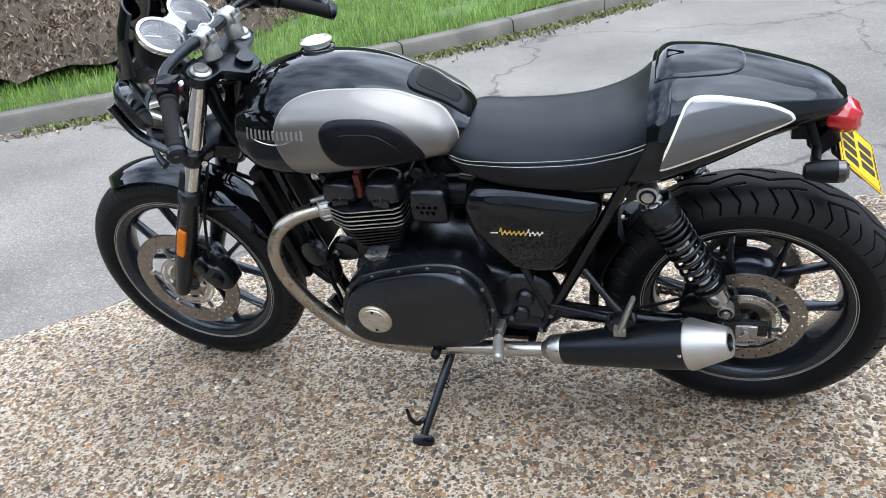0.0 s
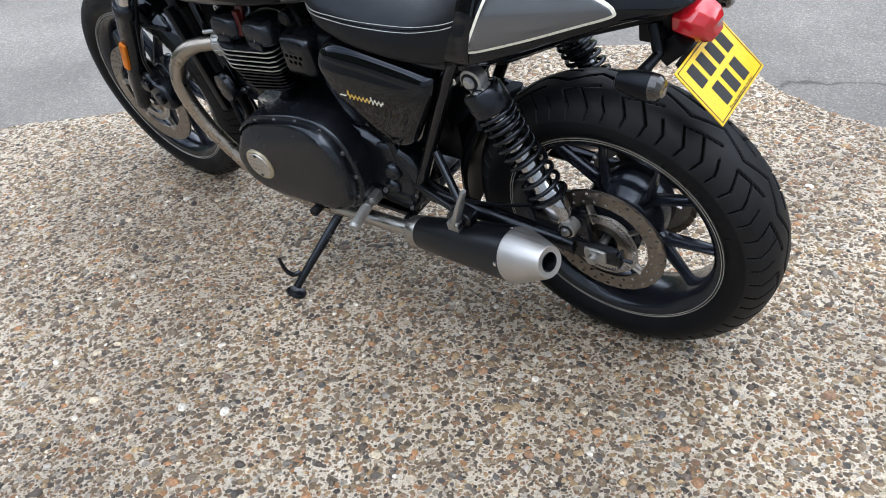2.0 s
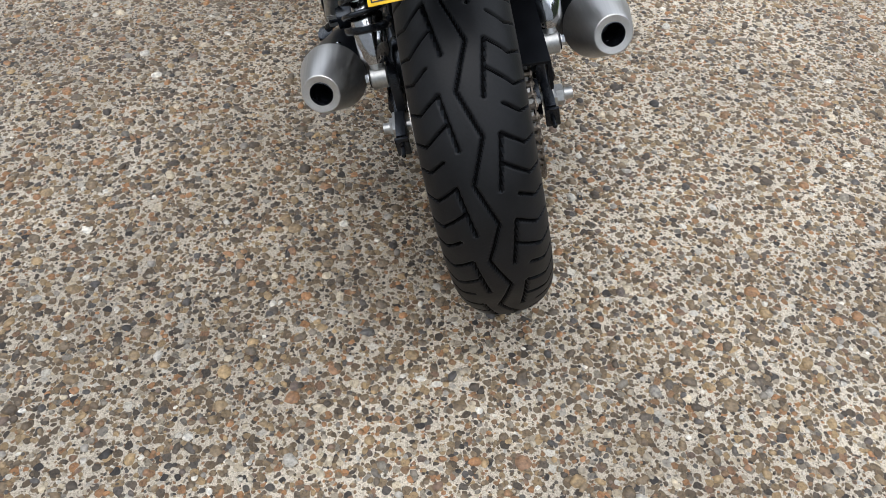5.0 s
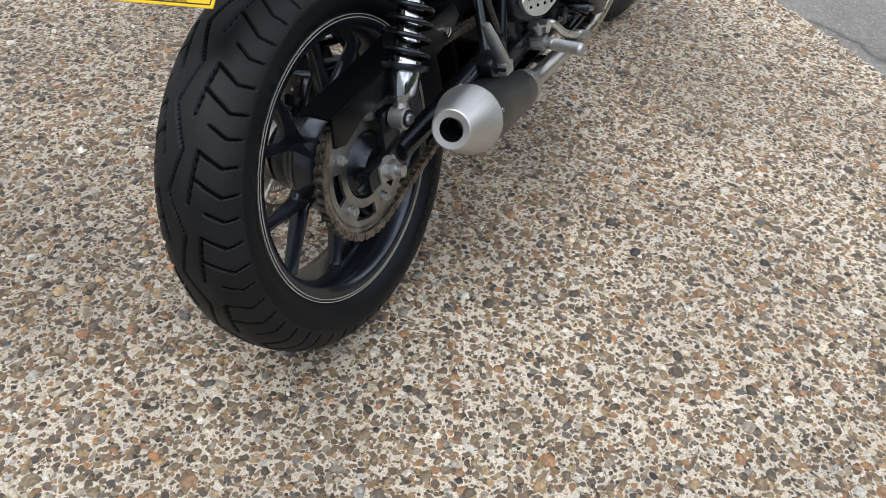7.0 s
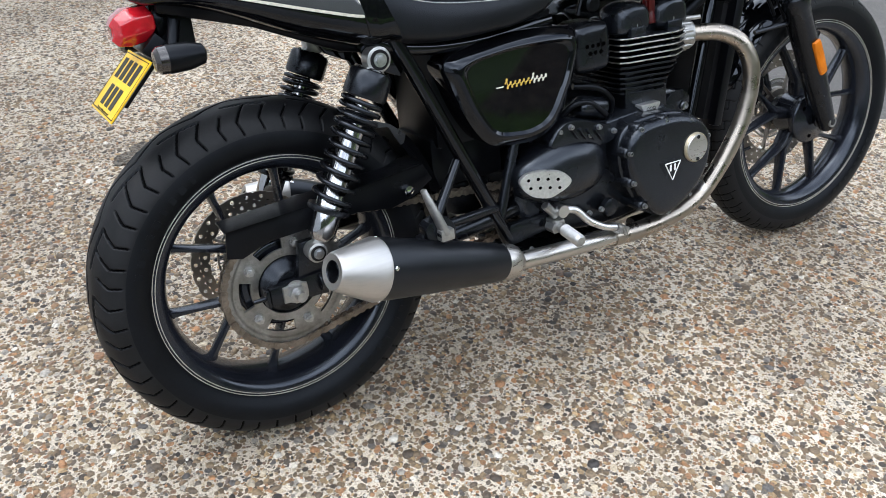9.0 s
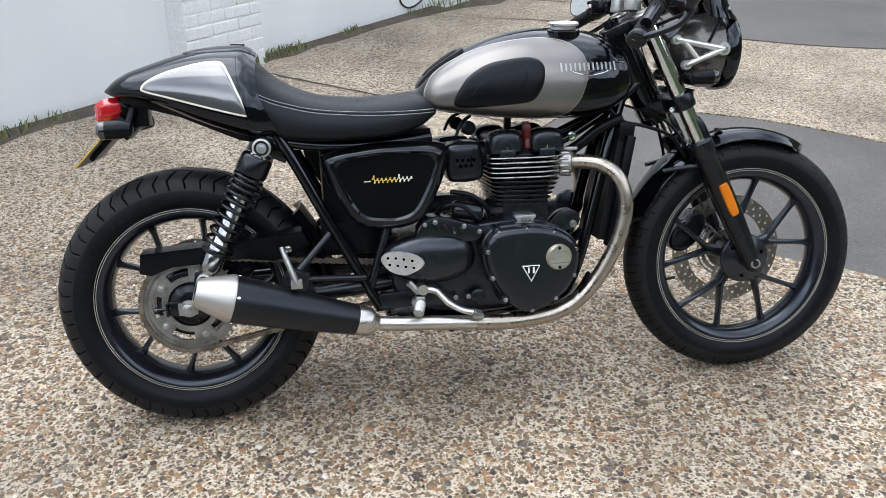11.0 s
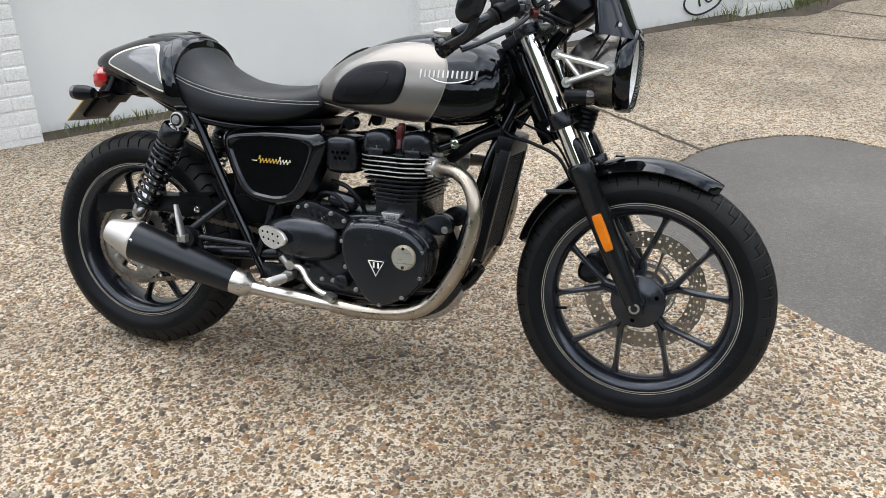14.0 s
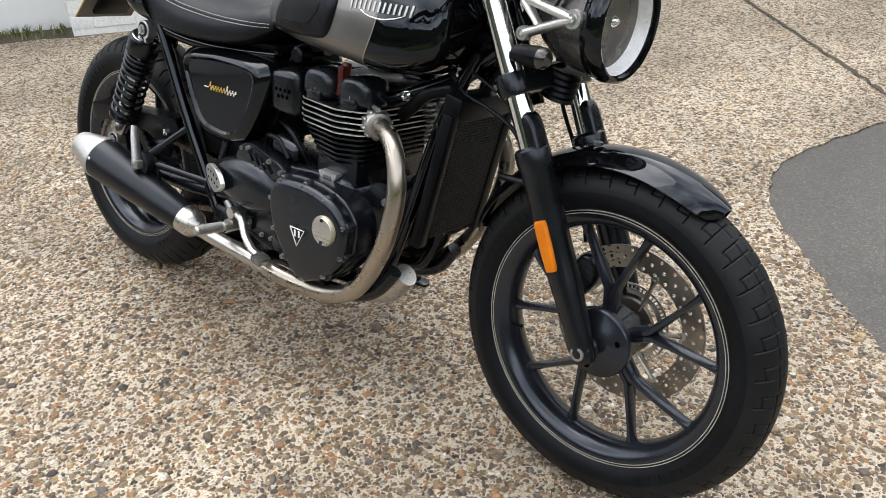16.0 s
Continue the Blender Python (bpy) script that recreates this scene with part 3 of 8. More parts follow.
M_STAIN = aggregate("oily_aggregate_concrete", 0.30)
flat("stain", blob(0.03, 1.24, 0.10, 4), 0.0042, M_STAIN, "dark oily stain on the concrete", "stain")
M_JOINT = pbr("dirty_slab_joint", (0.06, 0.05, 0.035), 0.95, var=0.4, scale=12, relief=0.004)


def joint(p0, p1, width, seed):
    p0, p1 = np.asarray(p0, float), np.asarray(p1, float)
    rng = np.random.RandomState(seed)
    n = int(np.linalg.norm(p1 - p0) / 0.05)
    d = unit(p1 - p0)
    w = np.array([-d[1], d[0]])
    a, b = [], []
    for i in range(n + 1):
        c = p0 + (p1 - p0) * i / n + w * rng.normal(0, 0.005)
        h = width * (0.5 + 0.35 * rng.rand())
        a.append(tuple(c + w * h))
        b.append(tuple(c - w * h))
    verts = [(*p, 0.004) for p in a] + [(*p, 0.004) for p in b]
    faces = [(i, i + 1, n + 2 + i, n + 1 + i) for i in range(n)]
    tagged(piece("slab_joint", (verts, faces), M_JOINT), "dirt-filled joint between concrete slabs", "joint", kind="structure")


joint((1.5, 2.22), (-0.1, 3.86), 0.014, 1)
joint((1.3, 5.60), (2.1, 5.28), 0.012, 2)
joint((2.1, 5.28), (3.12, 4.82), 0.016, 5)
joint((2.15, 6.50), (3.2, 5.76), 0.018, 3)
joint((3.2, 5.76), (3.75, 5.50), 0.018, 6)
joint((4.3, 9.5), (4.9, 9.1), 0.020, 4)
joint((4.9, 9.1), (9.0, 6.9), 0.020, 7)

# ---- kerb and verge ----
kerb_line = smooth_line([(-4.5, -11.5), (-1.6, -8.0), (0.72, -5.2), (2.05, -3.62), (3.7, -2.38), (4.6, -1.72), (6.8, -0.1), (10, 2.2)], 30)
kerb_len = np.r_[0, np.cumsum(np.linalg.norm(np.diff(kerb_line, axis=0), axis=1))]


def kerb_at(s):
    p = np.array([np.interp(s, kerb_len, kerb_line[:, k]) for k in (0, 1)])
    q = np.array([np.interp(s + 0.05, kerb_len, kerb_line[:, k]) for k in (0, 1)])
    d = unit(q - p)
    return p, d, np.array([d[1], -d[0]])


kerb = tagged(new("kerb"), "weathered concrete kerb stones edging the verge", "kerb", kind="structure")
s = 0.3
k_rng = np.random.RandomState(8)
while s < kerb_len[-1] - 1.0:
    length = 0.905
    rings = []
    for k in range(7):
        p, d, out = kerb_at(s + length * k / 6)
        prof = [(0, -0.05), (0.0, 0.075), (0.012, 0.098), (0.03, 0.105), (0.125, 0.107), (0.13, 0.10), (0.13, -0.05)]
        lift = 0.004 * k_rng.rand()
        rings.append([(p[0] + out[0] * a, p[1] + out[1] * a, h + lift) for a, h in prof])
    piece("kerb_stone", loft(rings), M_KERB, kerb, bevel=0.0)
    s += length + 0.012

verge = []
for k in range(70):
    p, d, out = kerb_at(kerb_len[-1] * k / 69)
    verge.append([(p[0] + out[0] * a, p[1] + out[1] * a, 0.10 + 0.05 * min(1, a) + 0.10 * max(0, a - 1) * 0.5 + 0.03 * noise.noise((p[0] + out[0] * a, p[1] + out[1] * a, 0)))
                  for a in (0.125, 0.3, 0.6, 1.0, 1.5, 2.2, 3.2, 5, 9, 20)])
tagged(piece("verge", loft(verge, caps=False, closed=False), M_TURF), "grassy verge rising behind the kerb", "verge", kind="structure")


def blades(name, place, count, height, width, material, seed, lean=0.5):
    """Bent blades, each of two quads; place(rng) gives a foot."""
    rng = np.random.RandomState(seed)
    feet = np.array([place(rng) for _ in range(count)])
    yaw, h = rng.uniform(0, 6.283, count), height * rng.uniform(0.45, 1.25, count)
    bend = rng.uniform(0.1, 1.0, count) * lean * h
    turn = rng.uniform(0, 6.283, count)
    side = np.stack([np.cos(turn), np.sin(turn), 0 * turn], 1) * (width * rng.uniform(0.6, 1.3, count))[:, None]
    fwd = np.stack([np.cos(yaw), np.sin(yaw), 0 * yaw], 1)
    up = np.array([0, 0, 1.0])
    mid = feet + fwd * (bend * 0.35)[:, None] + up * (h * 0.6)[:, None]
    tip = feet + fwd * bend[:, None] + up * h[:, None]
    v = np.stack([feet - side, feet + side, mid - side * 0.8, mid + side * 0.8, tip - side * 0.12, tip + side * 0.12], 1).reshape(-1, 3)
    base = np.arange(count)[:, None] * 6
    f = np.concatenate([base + [0, 1, 3, 2], base + [2, 3, 5, 4]])
    return raw(name, v, f, material, True)


def on_verge(rng):
    while True:
        s = rng.uniform(4.0, kerb_len[-1] - 0.6)
        a = 0.10 + 4.0 * rng.rand() ** 1.6
        p, d, out = kerb_at(s)
        q = p + out * a
        z = 0.10 + 0.05 * min(1, a) + 0.05 * max(0, a - 1) + 0.03 * noise.noise((q[0], q[1], 0)) - 0.01
        if noise.noise((q[0] * 1.3, q[1] * 1.3, 4)) > -0.45:
            return q[0], q[1], z


tagged(blades("grass", on_verge, 64000, 0.085, 0.0028, M_GRASS, 5), "bright green uncut grass on the verge", "grass", kind="stuff")


def kerb_weeds(rng):
    s = rng.uniform(4.0, kerb_len[-1] - 0.6)
    p, d, out = kerb_at(s)
    while noise.noise((p[0] * 2, p[1] * 2, 9)) < -0.15:
        s = rng.uniform(4.0, kerb_len[-1] - 0.6)
        p, d, out = kerb_at(s)
    q = p - out * abs(rng.normal(0, 0.07))
    return q[0], q[1], -0.012


tagged(blades("gutter_weeds", kerb_weeds, 9000, 0.028, 0.009, M_WEED, 6, 1.6), "low weeds and moss in the gutter at the kerb", "weeds", kind="stuff")

M_GRIT = pbr("gutter_grit", (0.105, 0.095, 0.080), 0.95, var=0.5, scale=9, fine=160, relief=0.006, dirt=(0.06, 0.055, 0.04))
grit = []
for k in range(220):
    s = 3.0 + (kerb_len[-1] - 4.0) * k / 219
    p, d, out = kerb_at(s)
    w = 0.16 + 0.10 * noise.noise((s * 1.1, 2, 0)) + 0.05 * noise.noise((s * 6, 5, 0))
    grit.append([(*(p - out * -0.02), 0.000), (*(p - out * w * 0.5), -0.005), (*(p - out * w), -0.0135)])
tagged(piece("gutter_dirt", loft(grit, False, False), M_GRIT), "dark grit and dirt gathered along the kerb", "dirt", kind="structure")


def in_gutter(rng):
    p, d, out = kerb_at(rng.uniform(4.0, kerb_len[-1] - 0.6))
    q = p - out * (0.02 + abs(rng.normal(0, 0.10)))
    return q[0], q[1], -0.011


tagged(blades("leaf_litter", in_gutter, 1700, 0.018, 0.008, M_DEAD, 16, 2.2), "dry brown leaf litter lying along the kerb", "dead leaves", kind="stuff")

# heap of dead brush behind the grass, with a wire fence before it
heap_c = np.array([5.4, -3.9])
hv, hf = [], []
for i in range(41):
    for j in range(41):
        x, y = (i / 40 - 0.5) * 4.6, (j / 40 - 0.5) * 3.4
        r = (x / 2.3) ** 2 + (y / 1.7) ** 2
        z = 0.22 + 0.95 * max(0, 1 - r) * (1 + 0.35 * noise.noise((x * 2.2, y * 2.2, 1))) + 0.12 * noise.noise((x * 7, y * 7, 2))
        hv.append((heap_c[0] + x * 0.75 + y * 0.66, heap_c[1] + x * 0.66 - y * 0.75, z if r < 1.05 else 0.05))
for i in range(40):
    for j in range(40):
        hf.append((i * 41 + j, (i + 1) * 41 + j, (i + 1) * 41 + j + 1, i * 41 + j + 1))
tagged(piece("soil_mound", (hv, hf), M_SOIL, angle=180), "heap of brown soil and dead plants on the verge", "heap")


def on_heap(rng):
    i, j, u, v = rng.randint(40), rng.randint(40), rng.rand(), rng.rand()
    a, b, c, d = (np.array(hv[k]) for k in (i * 41 + j, (i + 1) * 41 + j, i * 41 + j + 1, (i + 1) * 41 + j + 1))
    return tuple((a * (1 - u) + b * u) * (1 - v) + (c * (1 - u) + d * u) * v - (0, 0, 0.004))


tagged(blades("dead_stalks", on_heap, 70000, 0.036, 0.0085, M_DEAD, 7, 2.0), "dead brown leaves and stalks on the heap", "dead leaves", kind="stuff")

M_WIRE = pbr("rusty_fence_wire", (0.16, 0.13, 0.10), 0.7, metal=0.5, var=0.4)
fence = tagged(new("wire_fence"), "rusty diamond wire mesh fence before the heap", "fence")
f0, f1 = np.array([3.9, -4.4]), np.array([6.4, -2.3])
fd = unit(f1 - f0)
wires = []
flen = np.linalg.norm(f1 - f0)
for sgn in (1, -1):
    for k in range(-12, 38):
        a = k * 0.09
        q0, q1 = (a, 0.15), (a + 0.95, 1.1)
        if sgn < 0:
            q0, q1 = (a + 0.95, 0.15), (a, 1.1)
        if min(q0[0], q1[0]) < 0 or max(q0[0], q1[0]) > flen:
            continue
        wires.append(rod((*(f0 + fd * q0[0]), q0[1]), (*(f0 + fd * q1[0]), q1[1]), 0.0014, seg=4))
part("mesh", bm_of(join(*wires)), M_WIRE, fence)
for k in range(3):
    q = f0 + fd * flen * k / 2
    part("post", bm_of(rod((*q, -0.1), (*q, 1.2), 0.02, seg=10)), M_WIRE, fence)

# unseen tree belt added all round to block low sky and darken reflections
belt = []
for k in range(120):
    t = 2 * math.pi * k / 120
    lump = noise.noise((3 * math.cos(t), 3 * math.sin(t), 0)) + 0.5 * noise.noise((9 * math.cos(t), 9 * math.sin(t), 5))
    col = []
    for j in range(14):
        h = j / 13
        rr = 19 + 2.5 * h + 1.0 * noise.noise((8 * math.cos(t), 8 * math.sin(t), 6 * h))
        col.append((rr * math.cos(t), rr * math.sin(t), -0.3 + (8.5 + 3.4 * lump) * h))
    belt.append(col)
tagged(piece("backdrop", loft(belt, False, False, True), M_WOOD, angle=180), "unseen belt of trees added to darken reflections", "trees", kind="structure")

# ---- wall with brick piers ----
WALL_TURN = Matrix((( WALL_D[0], -WALL_N[0], 0, 0), (WALL_D[1], -WALL_N[1], 0, 0), (0, 0, 1, 0), (0, 0, 0, 1)))
WALL_M = Matrix.Translation((WALL_A[0], WALL_A[1], 0)) @ WALL_TURN
wall = piece("wall_north", box(BEND / 2 - 9, 0.15, 1.3, BEND + 18, 0.3, 2.8), M_WALL)
wall.matrix_world = WALL_M
tagged(wall, "white painted masonry wall with brick piers", "wall", kind="structure")
far_wall = piece("wall_east", box(4.9, 0.152, 1.295, 10.0, 0.3, 2.79), M_WALL)
far_wall.matrix_world = Matrix.Translation((BEND_AT[0], BEND_AT[1], 0)) @ Matrix(((BEND_D[0], -BEND_N[0], 0, 0), (BEND_D[1], -BEND_N[1], 0, 0), (0, 0, 1, 0), (0, 0, 0, 1)))
tagged(far_wall, "white painted wall bending away behind tall weeds", "wall", kind="structure")
PIER_W, PIER_D, COURSE, BRICK = 0.69, 0.16, 0.078, 0.225
bricks = {}


def brick(w, d, h):
    key = (round(w, 3), round(d, 3), round(h, 3))
    if key not in bricks:
        me = bpy.data.meshes.new("brick")
        bm = bm_of(box(0, 0, 0, w, d, h), 0.005, segments=1)
        bm.to_mesh(me)
        bm.free()
        me.materials.append(M_BRICK)
        bricks[key] = me
    return bricks[key]


def pier(s0):
    core = piece("pier", box(0, 0, 1.3, PIER_W - 0.009, PIER_D - 0.009, 2.7), M_BRICK)
    core.matrix_world = WALL_M @ Matrix.Translation((s0 + PIER_W / 2, -PIER_D / 2 + 0.004, 0))
    tagged(core, "white painted brick pier against the wall", "pier", kind="structure")
    rng = np.random.RandomState(int(s0 * 10) + 90)
    for row in range(33):
        z = 0.03 + row * COURSE + COURSE / 2
        cuts = [0, 0.2275, 0.4575, 0.69] if row % 2 else [0, 0.1125, 0.3425, 0.5725, 0.69]
        for a, b in zip(cuts, cuts[1:]):
            o = new("brick", brick(b - a - 0.007, PIER_D, COURSE - 0.008))
            o.parent = core
            o.location = (a + (b - a) / 2 - PIER_W / 2, rng.uniform(-0.002, 0.002), z)


pier(0.17)
pier(-2.91)
pier(3.34)
# foot of the wall: soil strip and weeds
foot = []
for k in range(160):
    s = -14 + 28 * k / 159
    w = 0.12 + 0.08 * noise.noise((s * 3, 0, 0)) + 0.03 * noise.noise((s * 11, 4, 0)) + 0.30 * min(1, max(0, (s - 2.7) / 1.2)) * (1 + 0.6 * noise.noise((s * 1.7, 7, 0)))
    a, b, c = by_wall(s, -0.02), by_wall(s, w * 0.55), by_wall(s, w + 0.04)
    foot.append([(a[0], a[1], 0.014), (b[0], b[1], 0.008 + 0.006 * noise.noise((s * 9, 1, 0))), (c[0], c[1], -0.002)])
tagged(piece("soil_strip", loft(foot, False, False), M_SOIL), "strip of soil and moss along the foot of the wall", "soil", kind="structure")


def wall_weeds(rng):
    while True:
        s = rng.uniform(-6, 13)
        if noise.noise((s * 1.4, 3, 3)) > -0.05 + 0.3 * rng.rand() - (0.35 if 3.6 < s < 6 else 0):
            p = by_wall(s, abs(rng.normal(0.05, 0.06)))
            return p[0], p[1], 0.01


tagged(blades("wall_weeds", wall_weeds, 2600, 0.045, 0.004, M_WEED, 12, 0.9), "low weeds and grass tufts at the foot of the wall", "weeds", kind="stuff")
tagged(blades("tall_weeds", lambda r: (*by_wall(r.uniform(3.1, 6.6), abs(r.normal(0.10, 0.14))), 0.004), 420, 0.13, 0.0040, M_WEED, 13, 1.3), "tall thin weeds against the wall", "weeds", kind="stuff")

tagged(blades("dry_stalks", lambda r: (*by_wall(r.uniform(3.3, 7.5), abs(r.normal(0.06, 0.05))), 0.004), 120, 0.36, 0.0026, M_DEAD, 14, 0.35), "tall thin dry stalks against the wall", "weeds", kind="stuff")

# scrawl on the wall
def on_wall(s, z, d=0.006):
    x, y = by_wall(s, d)
    return x, y, z


loop = [on_wall(3.02 + 0.23 * math.cos(t) * (1 + 0.1 * math.sin(2 * t)), 0.18 + 0.125 * math.sin(t) * (1 + 0.08 * math.cos(3 * t))) for t in np.linspace(0.3, 6.1, 40)]
tick = [on_wall(a, b) for a, b in smooth_line([(2.90, 0.235), (2.94, 0.265), (2.97, 0.25), (2.96, 0.17), (2.98, 0.12)], 6)]
ring = [on_wall(3.08 + 0.055 * math.cos(t), 0.20 + 0.055 * math.sin(t)) for t in np.linspace(0, 6.28, 22)]
tagged(piece("scrawl", join(pipe(loop, 0.008, 6), pipe(tick, 0.008, 6), pipe(ring, 0.008, 6)), M_INK), "black spray-painted loop on the white wall", "graffiti")

# ---- pebbles set in the yard, where the camera passes near ----
def pebble_bed(count, seed):
    rng = np.random.RandomState(seed)
    cx, cy = rng.uniform(-1.9, 2.25, count), rng.uniform(-1.7, 1.9, count)
    keep = np.exp(-(((cx - 0.3) / 1.75) ** 6 + ((cy + 0.0) / 1.55) ** 6)) > rng.rand(count)
    # only on the concrete: count crossings of the yard's edge
    poly = np.array(yard_edge)
    x0, y0 = poly[:, 0], poly[:, 1]
    x1, y1 = np.roll(x0, -1), np.roll(y0, -1)
    inside = np.zeros(count, bool)
    for a, b, c, d in zip(x0, y0, x1, y1):
        hit = ((b > cy) != (d > cy)) & (cx < (c - a) * (cy - b) / (d - b + 1e-12) + a)
        inside ^= hit
    keep &= inside
    cx, cy = cx[keep], cy[keep]
    n = len(cx)
    r = np.clip(rng.lognormal(math.log(0.0046), 0.44, n), 0.0022, 0.0135)
    asp, yaw = rng.uniform(0.55, 1.0, n), rng.uniform(0, 6.283, n)
    k = 7
    ang = np.arange(k) * 2 * math.pi / k
    wob = rng.uniform(0.78, 1.18, (n, k))
    lx = r[:, None] * np.cos(ang) * wob
    ly = (r * asp)[:, None] * np.sin(ang) * wob
    c, s = np.cos(yaw)[:, None], np.sin(yaw)[:, None]
    ox, oy = lx * c - ly * s, lx * s + ly * c
    h = r * rng.uniform(0.18, 0.5, n)
    base = np.stack([cx[:, None] + ox, cy[:, None] + oy, np.full((n, k), -0.001)], 2)
    mid = np.stack([cx[:, None] + ox * 0.86, cy[:, None] + oy * 0.86, np.repeat((h * 0.7)[:, None], k, 1)], 2)
    topv = np.stack([cx + rng.normal(0, 0.001, n), cy + rng.normal(0, 0.001, n), h], 1)[:, None]
    v = np.concatenate([base, mid, topv], 1).reshape(-1, 3)
    b0 = np.arange(n)[:, None] * (2 * k + 1)
    tris = []
    for i in range(k):
        j = (i + 1) % k
        tris += [b0 + [i, j, k + j], b0 + [i, k + j, k + i], b0 + [k + i, k + j, 2 * k]]
    return raw("pebbles", v, np.concatenate(tris), M_PEBBLE, True)


tagged(pebble_bed(60000, 21), "brown, grey and pale pebbles set in the concrete", "pebbles", kind="stuff")


# ---- motorcycle ----
bike = tagged(new("motorcycle"), "black and silver cafe racer motorcycle leaning on its side stand", "motorcycle")
bike.matrix_world = Matrix.Translation((0, 0, 0.002)) @ Matrix.Rotation(radians(-13), 4, "X")
REAR, FRONT = np.array([0.0, 0, 0.321]), np.array([1.445, 0, 0.318])
Y = (0, 1, 0)


def tyre_mesh(name, prof, segs, grooves, depth, wheel, material):
    """A tyre turned from half a profile of (half width, radius), with grooves: rows of (s0, y0, s1, y1, width) in one pitch."""
    line = smooth_line(prof, 7)
    half = np.array([(abs(y), r) for y, r in line])
    full = np.concatenate([np.stack([half[:, 0], half[:, 1]], 1), np.stack([-half[::-1][1:, 0], half[::-1][1:, 1]], 1)])
    # even steps along the profile
    seg = np.r_[0, np.cumsum(np.linalg.norm(np.diff(full, axis=0), axis=1))]
    cols = 136
    at = np.linspace(0, seg[-1], cols)
    py, pr = np.interp(at, seg, full[:, 0]), np.interp(at, seg, full[:, 1])
    arc = at - seg[-1] / 2
    rows, pitches, pattern = grooves
    rmax = pr.max()
    th = np.arange(segs) * 2 * math.pi / segs
    pitch = 2 * math.pi * rmax / pitches
    s = (th * rmax)[:, None] + 0 * arc[None]
    a = 0 * th[:, None] + arc[None]
    cut = np.zeros_like(s)
    for s0, a0, s1, a1, w in pattern:
        for side, shift in ((1, 0.0), (-1, 0.5)):
            for rep in (-1, 0, 1):
                u = ((s / pitch + shift) % 1.0 - rep) * pitch
                v = a * side
                d0, d1 = (s1 - s0) * pitch, a1 - a0
                t = np.clip(((u - s0 * pitch) * d0 + (v - a0) * d1) / (d0 * d0 + d1 * d1), 0, 1)
                dist = np.hypot(u - s0 * pitch - t * d0, v - a0 - t * d1)
                cut = np.maximum(cut, np.clip((w / 2 + 0.0007 - dist) / 0.0014, 0, 1))
    for amp, per, w in rows:
        ph = (s / pitch * per) % 1.0
        wave = amp * (4 * np.abs(ph - 0.5) - 1)
        cut = np.maximum(cut, np.clip((w / 2 + 0.0007 - np.abs(a - wave)) / 0.0014, 0, 1))
    nr = np.gradient(py, at)
    r = pr[None] - depth * cut * np.clip(np.abs(np.gradient(py, at)), 0.3, 1)[None]
    y = py[None] - np.sign(py)[None] * depth * cut * np.clip(np.abs(np.gradient(pr, at)), 0, 1)[None]
    x, z = r * np.cos(th)[:, None], r * np.sin(th)[:, None]
    v = np.stack([x, y, z], 2).reshape(-1, 3)
    i = np.arange(segs)[:, None] * cols
    j = np.arange(cols - 1)[None]
    i2 = (np.arange(segs)[:, None] + 1) % segs * cols
    f = np.stack([i + j, i + j + 1, i2 + j + 1, i2 + j], 2).reshape(-1, 4)
    ob = raw(name, v, f[:, ::-1], material, True)
    ob.parent = wheel
    # the worn crown is dusty; groove faces get a darker rubber, their shade put in colour
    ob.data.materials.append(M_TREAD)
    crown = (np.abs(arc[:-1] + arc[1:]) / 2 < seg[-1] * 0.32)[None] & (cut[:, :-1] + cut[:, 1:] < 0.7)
    ob.data.materials.append(M_GROOVE_SHADE)
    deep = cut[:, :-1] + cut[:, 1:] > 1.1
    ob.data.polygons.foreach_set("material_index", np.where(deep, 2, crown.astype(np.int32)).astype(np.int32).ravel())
    return ob


def perforated(r0, r1, thick, rows, n, hole, y=0.0, phase=0.0):
    """A flat ring with rows of round holes through it, about the y axis."""
    shapes = []
    edges = np.linspace(r0, r1, rows + 1)
    for k in range(rows):
        a, b = edges[k], edges[k + 1]
        mid = (a + b) / 2
        for i in range(n):
            c = 2 * math.pi * (i + phase + 0.5 * (k % 2)) / n
            h = math.pi / n
            outer, inner = [], []
            for q in range(12):
                t = 2 * math.pi * q / 12
                u, w = math.cos(t), math.sin(t)
                m = max(abs(u), abs(w))
                rr, an = mid + (b - a) / 2 * u / m, c + h * w / m
                outer.append((rr * math.cos(an), rr * math.sin(an)))
                hr = mid + hole * u
                ha = c + hole * w / mid
                inner.append((hr * math.cos(ha), hr * math.sin(ha)))
            rings = [[(p[0], y + d, p[1]) for p in o] for o, d in ((outer, thick / 2), (inner, thick / 2), (inner, -thick / 2), (outer, -thick / 2))]
            shapes.append(loft(rings, False))
    shapes.append(hoop([(r1, -thick / 2), (r1, thick / 2)], (0, y, 0), Y, n * 2))
    shapes.append(hoop([(r0, -thick / 2), (r0, thick / 2)], (0, y, 0), Y, n * 2))
    return join(*shapes)


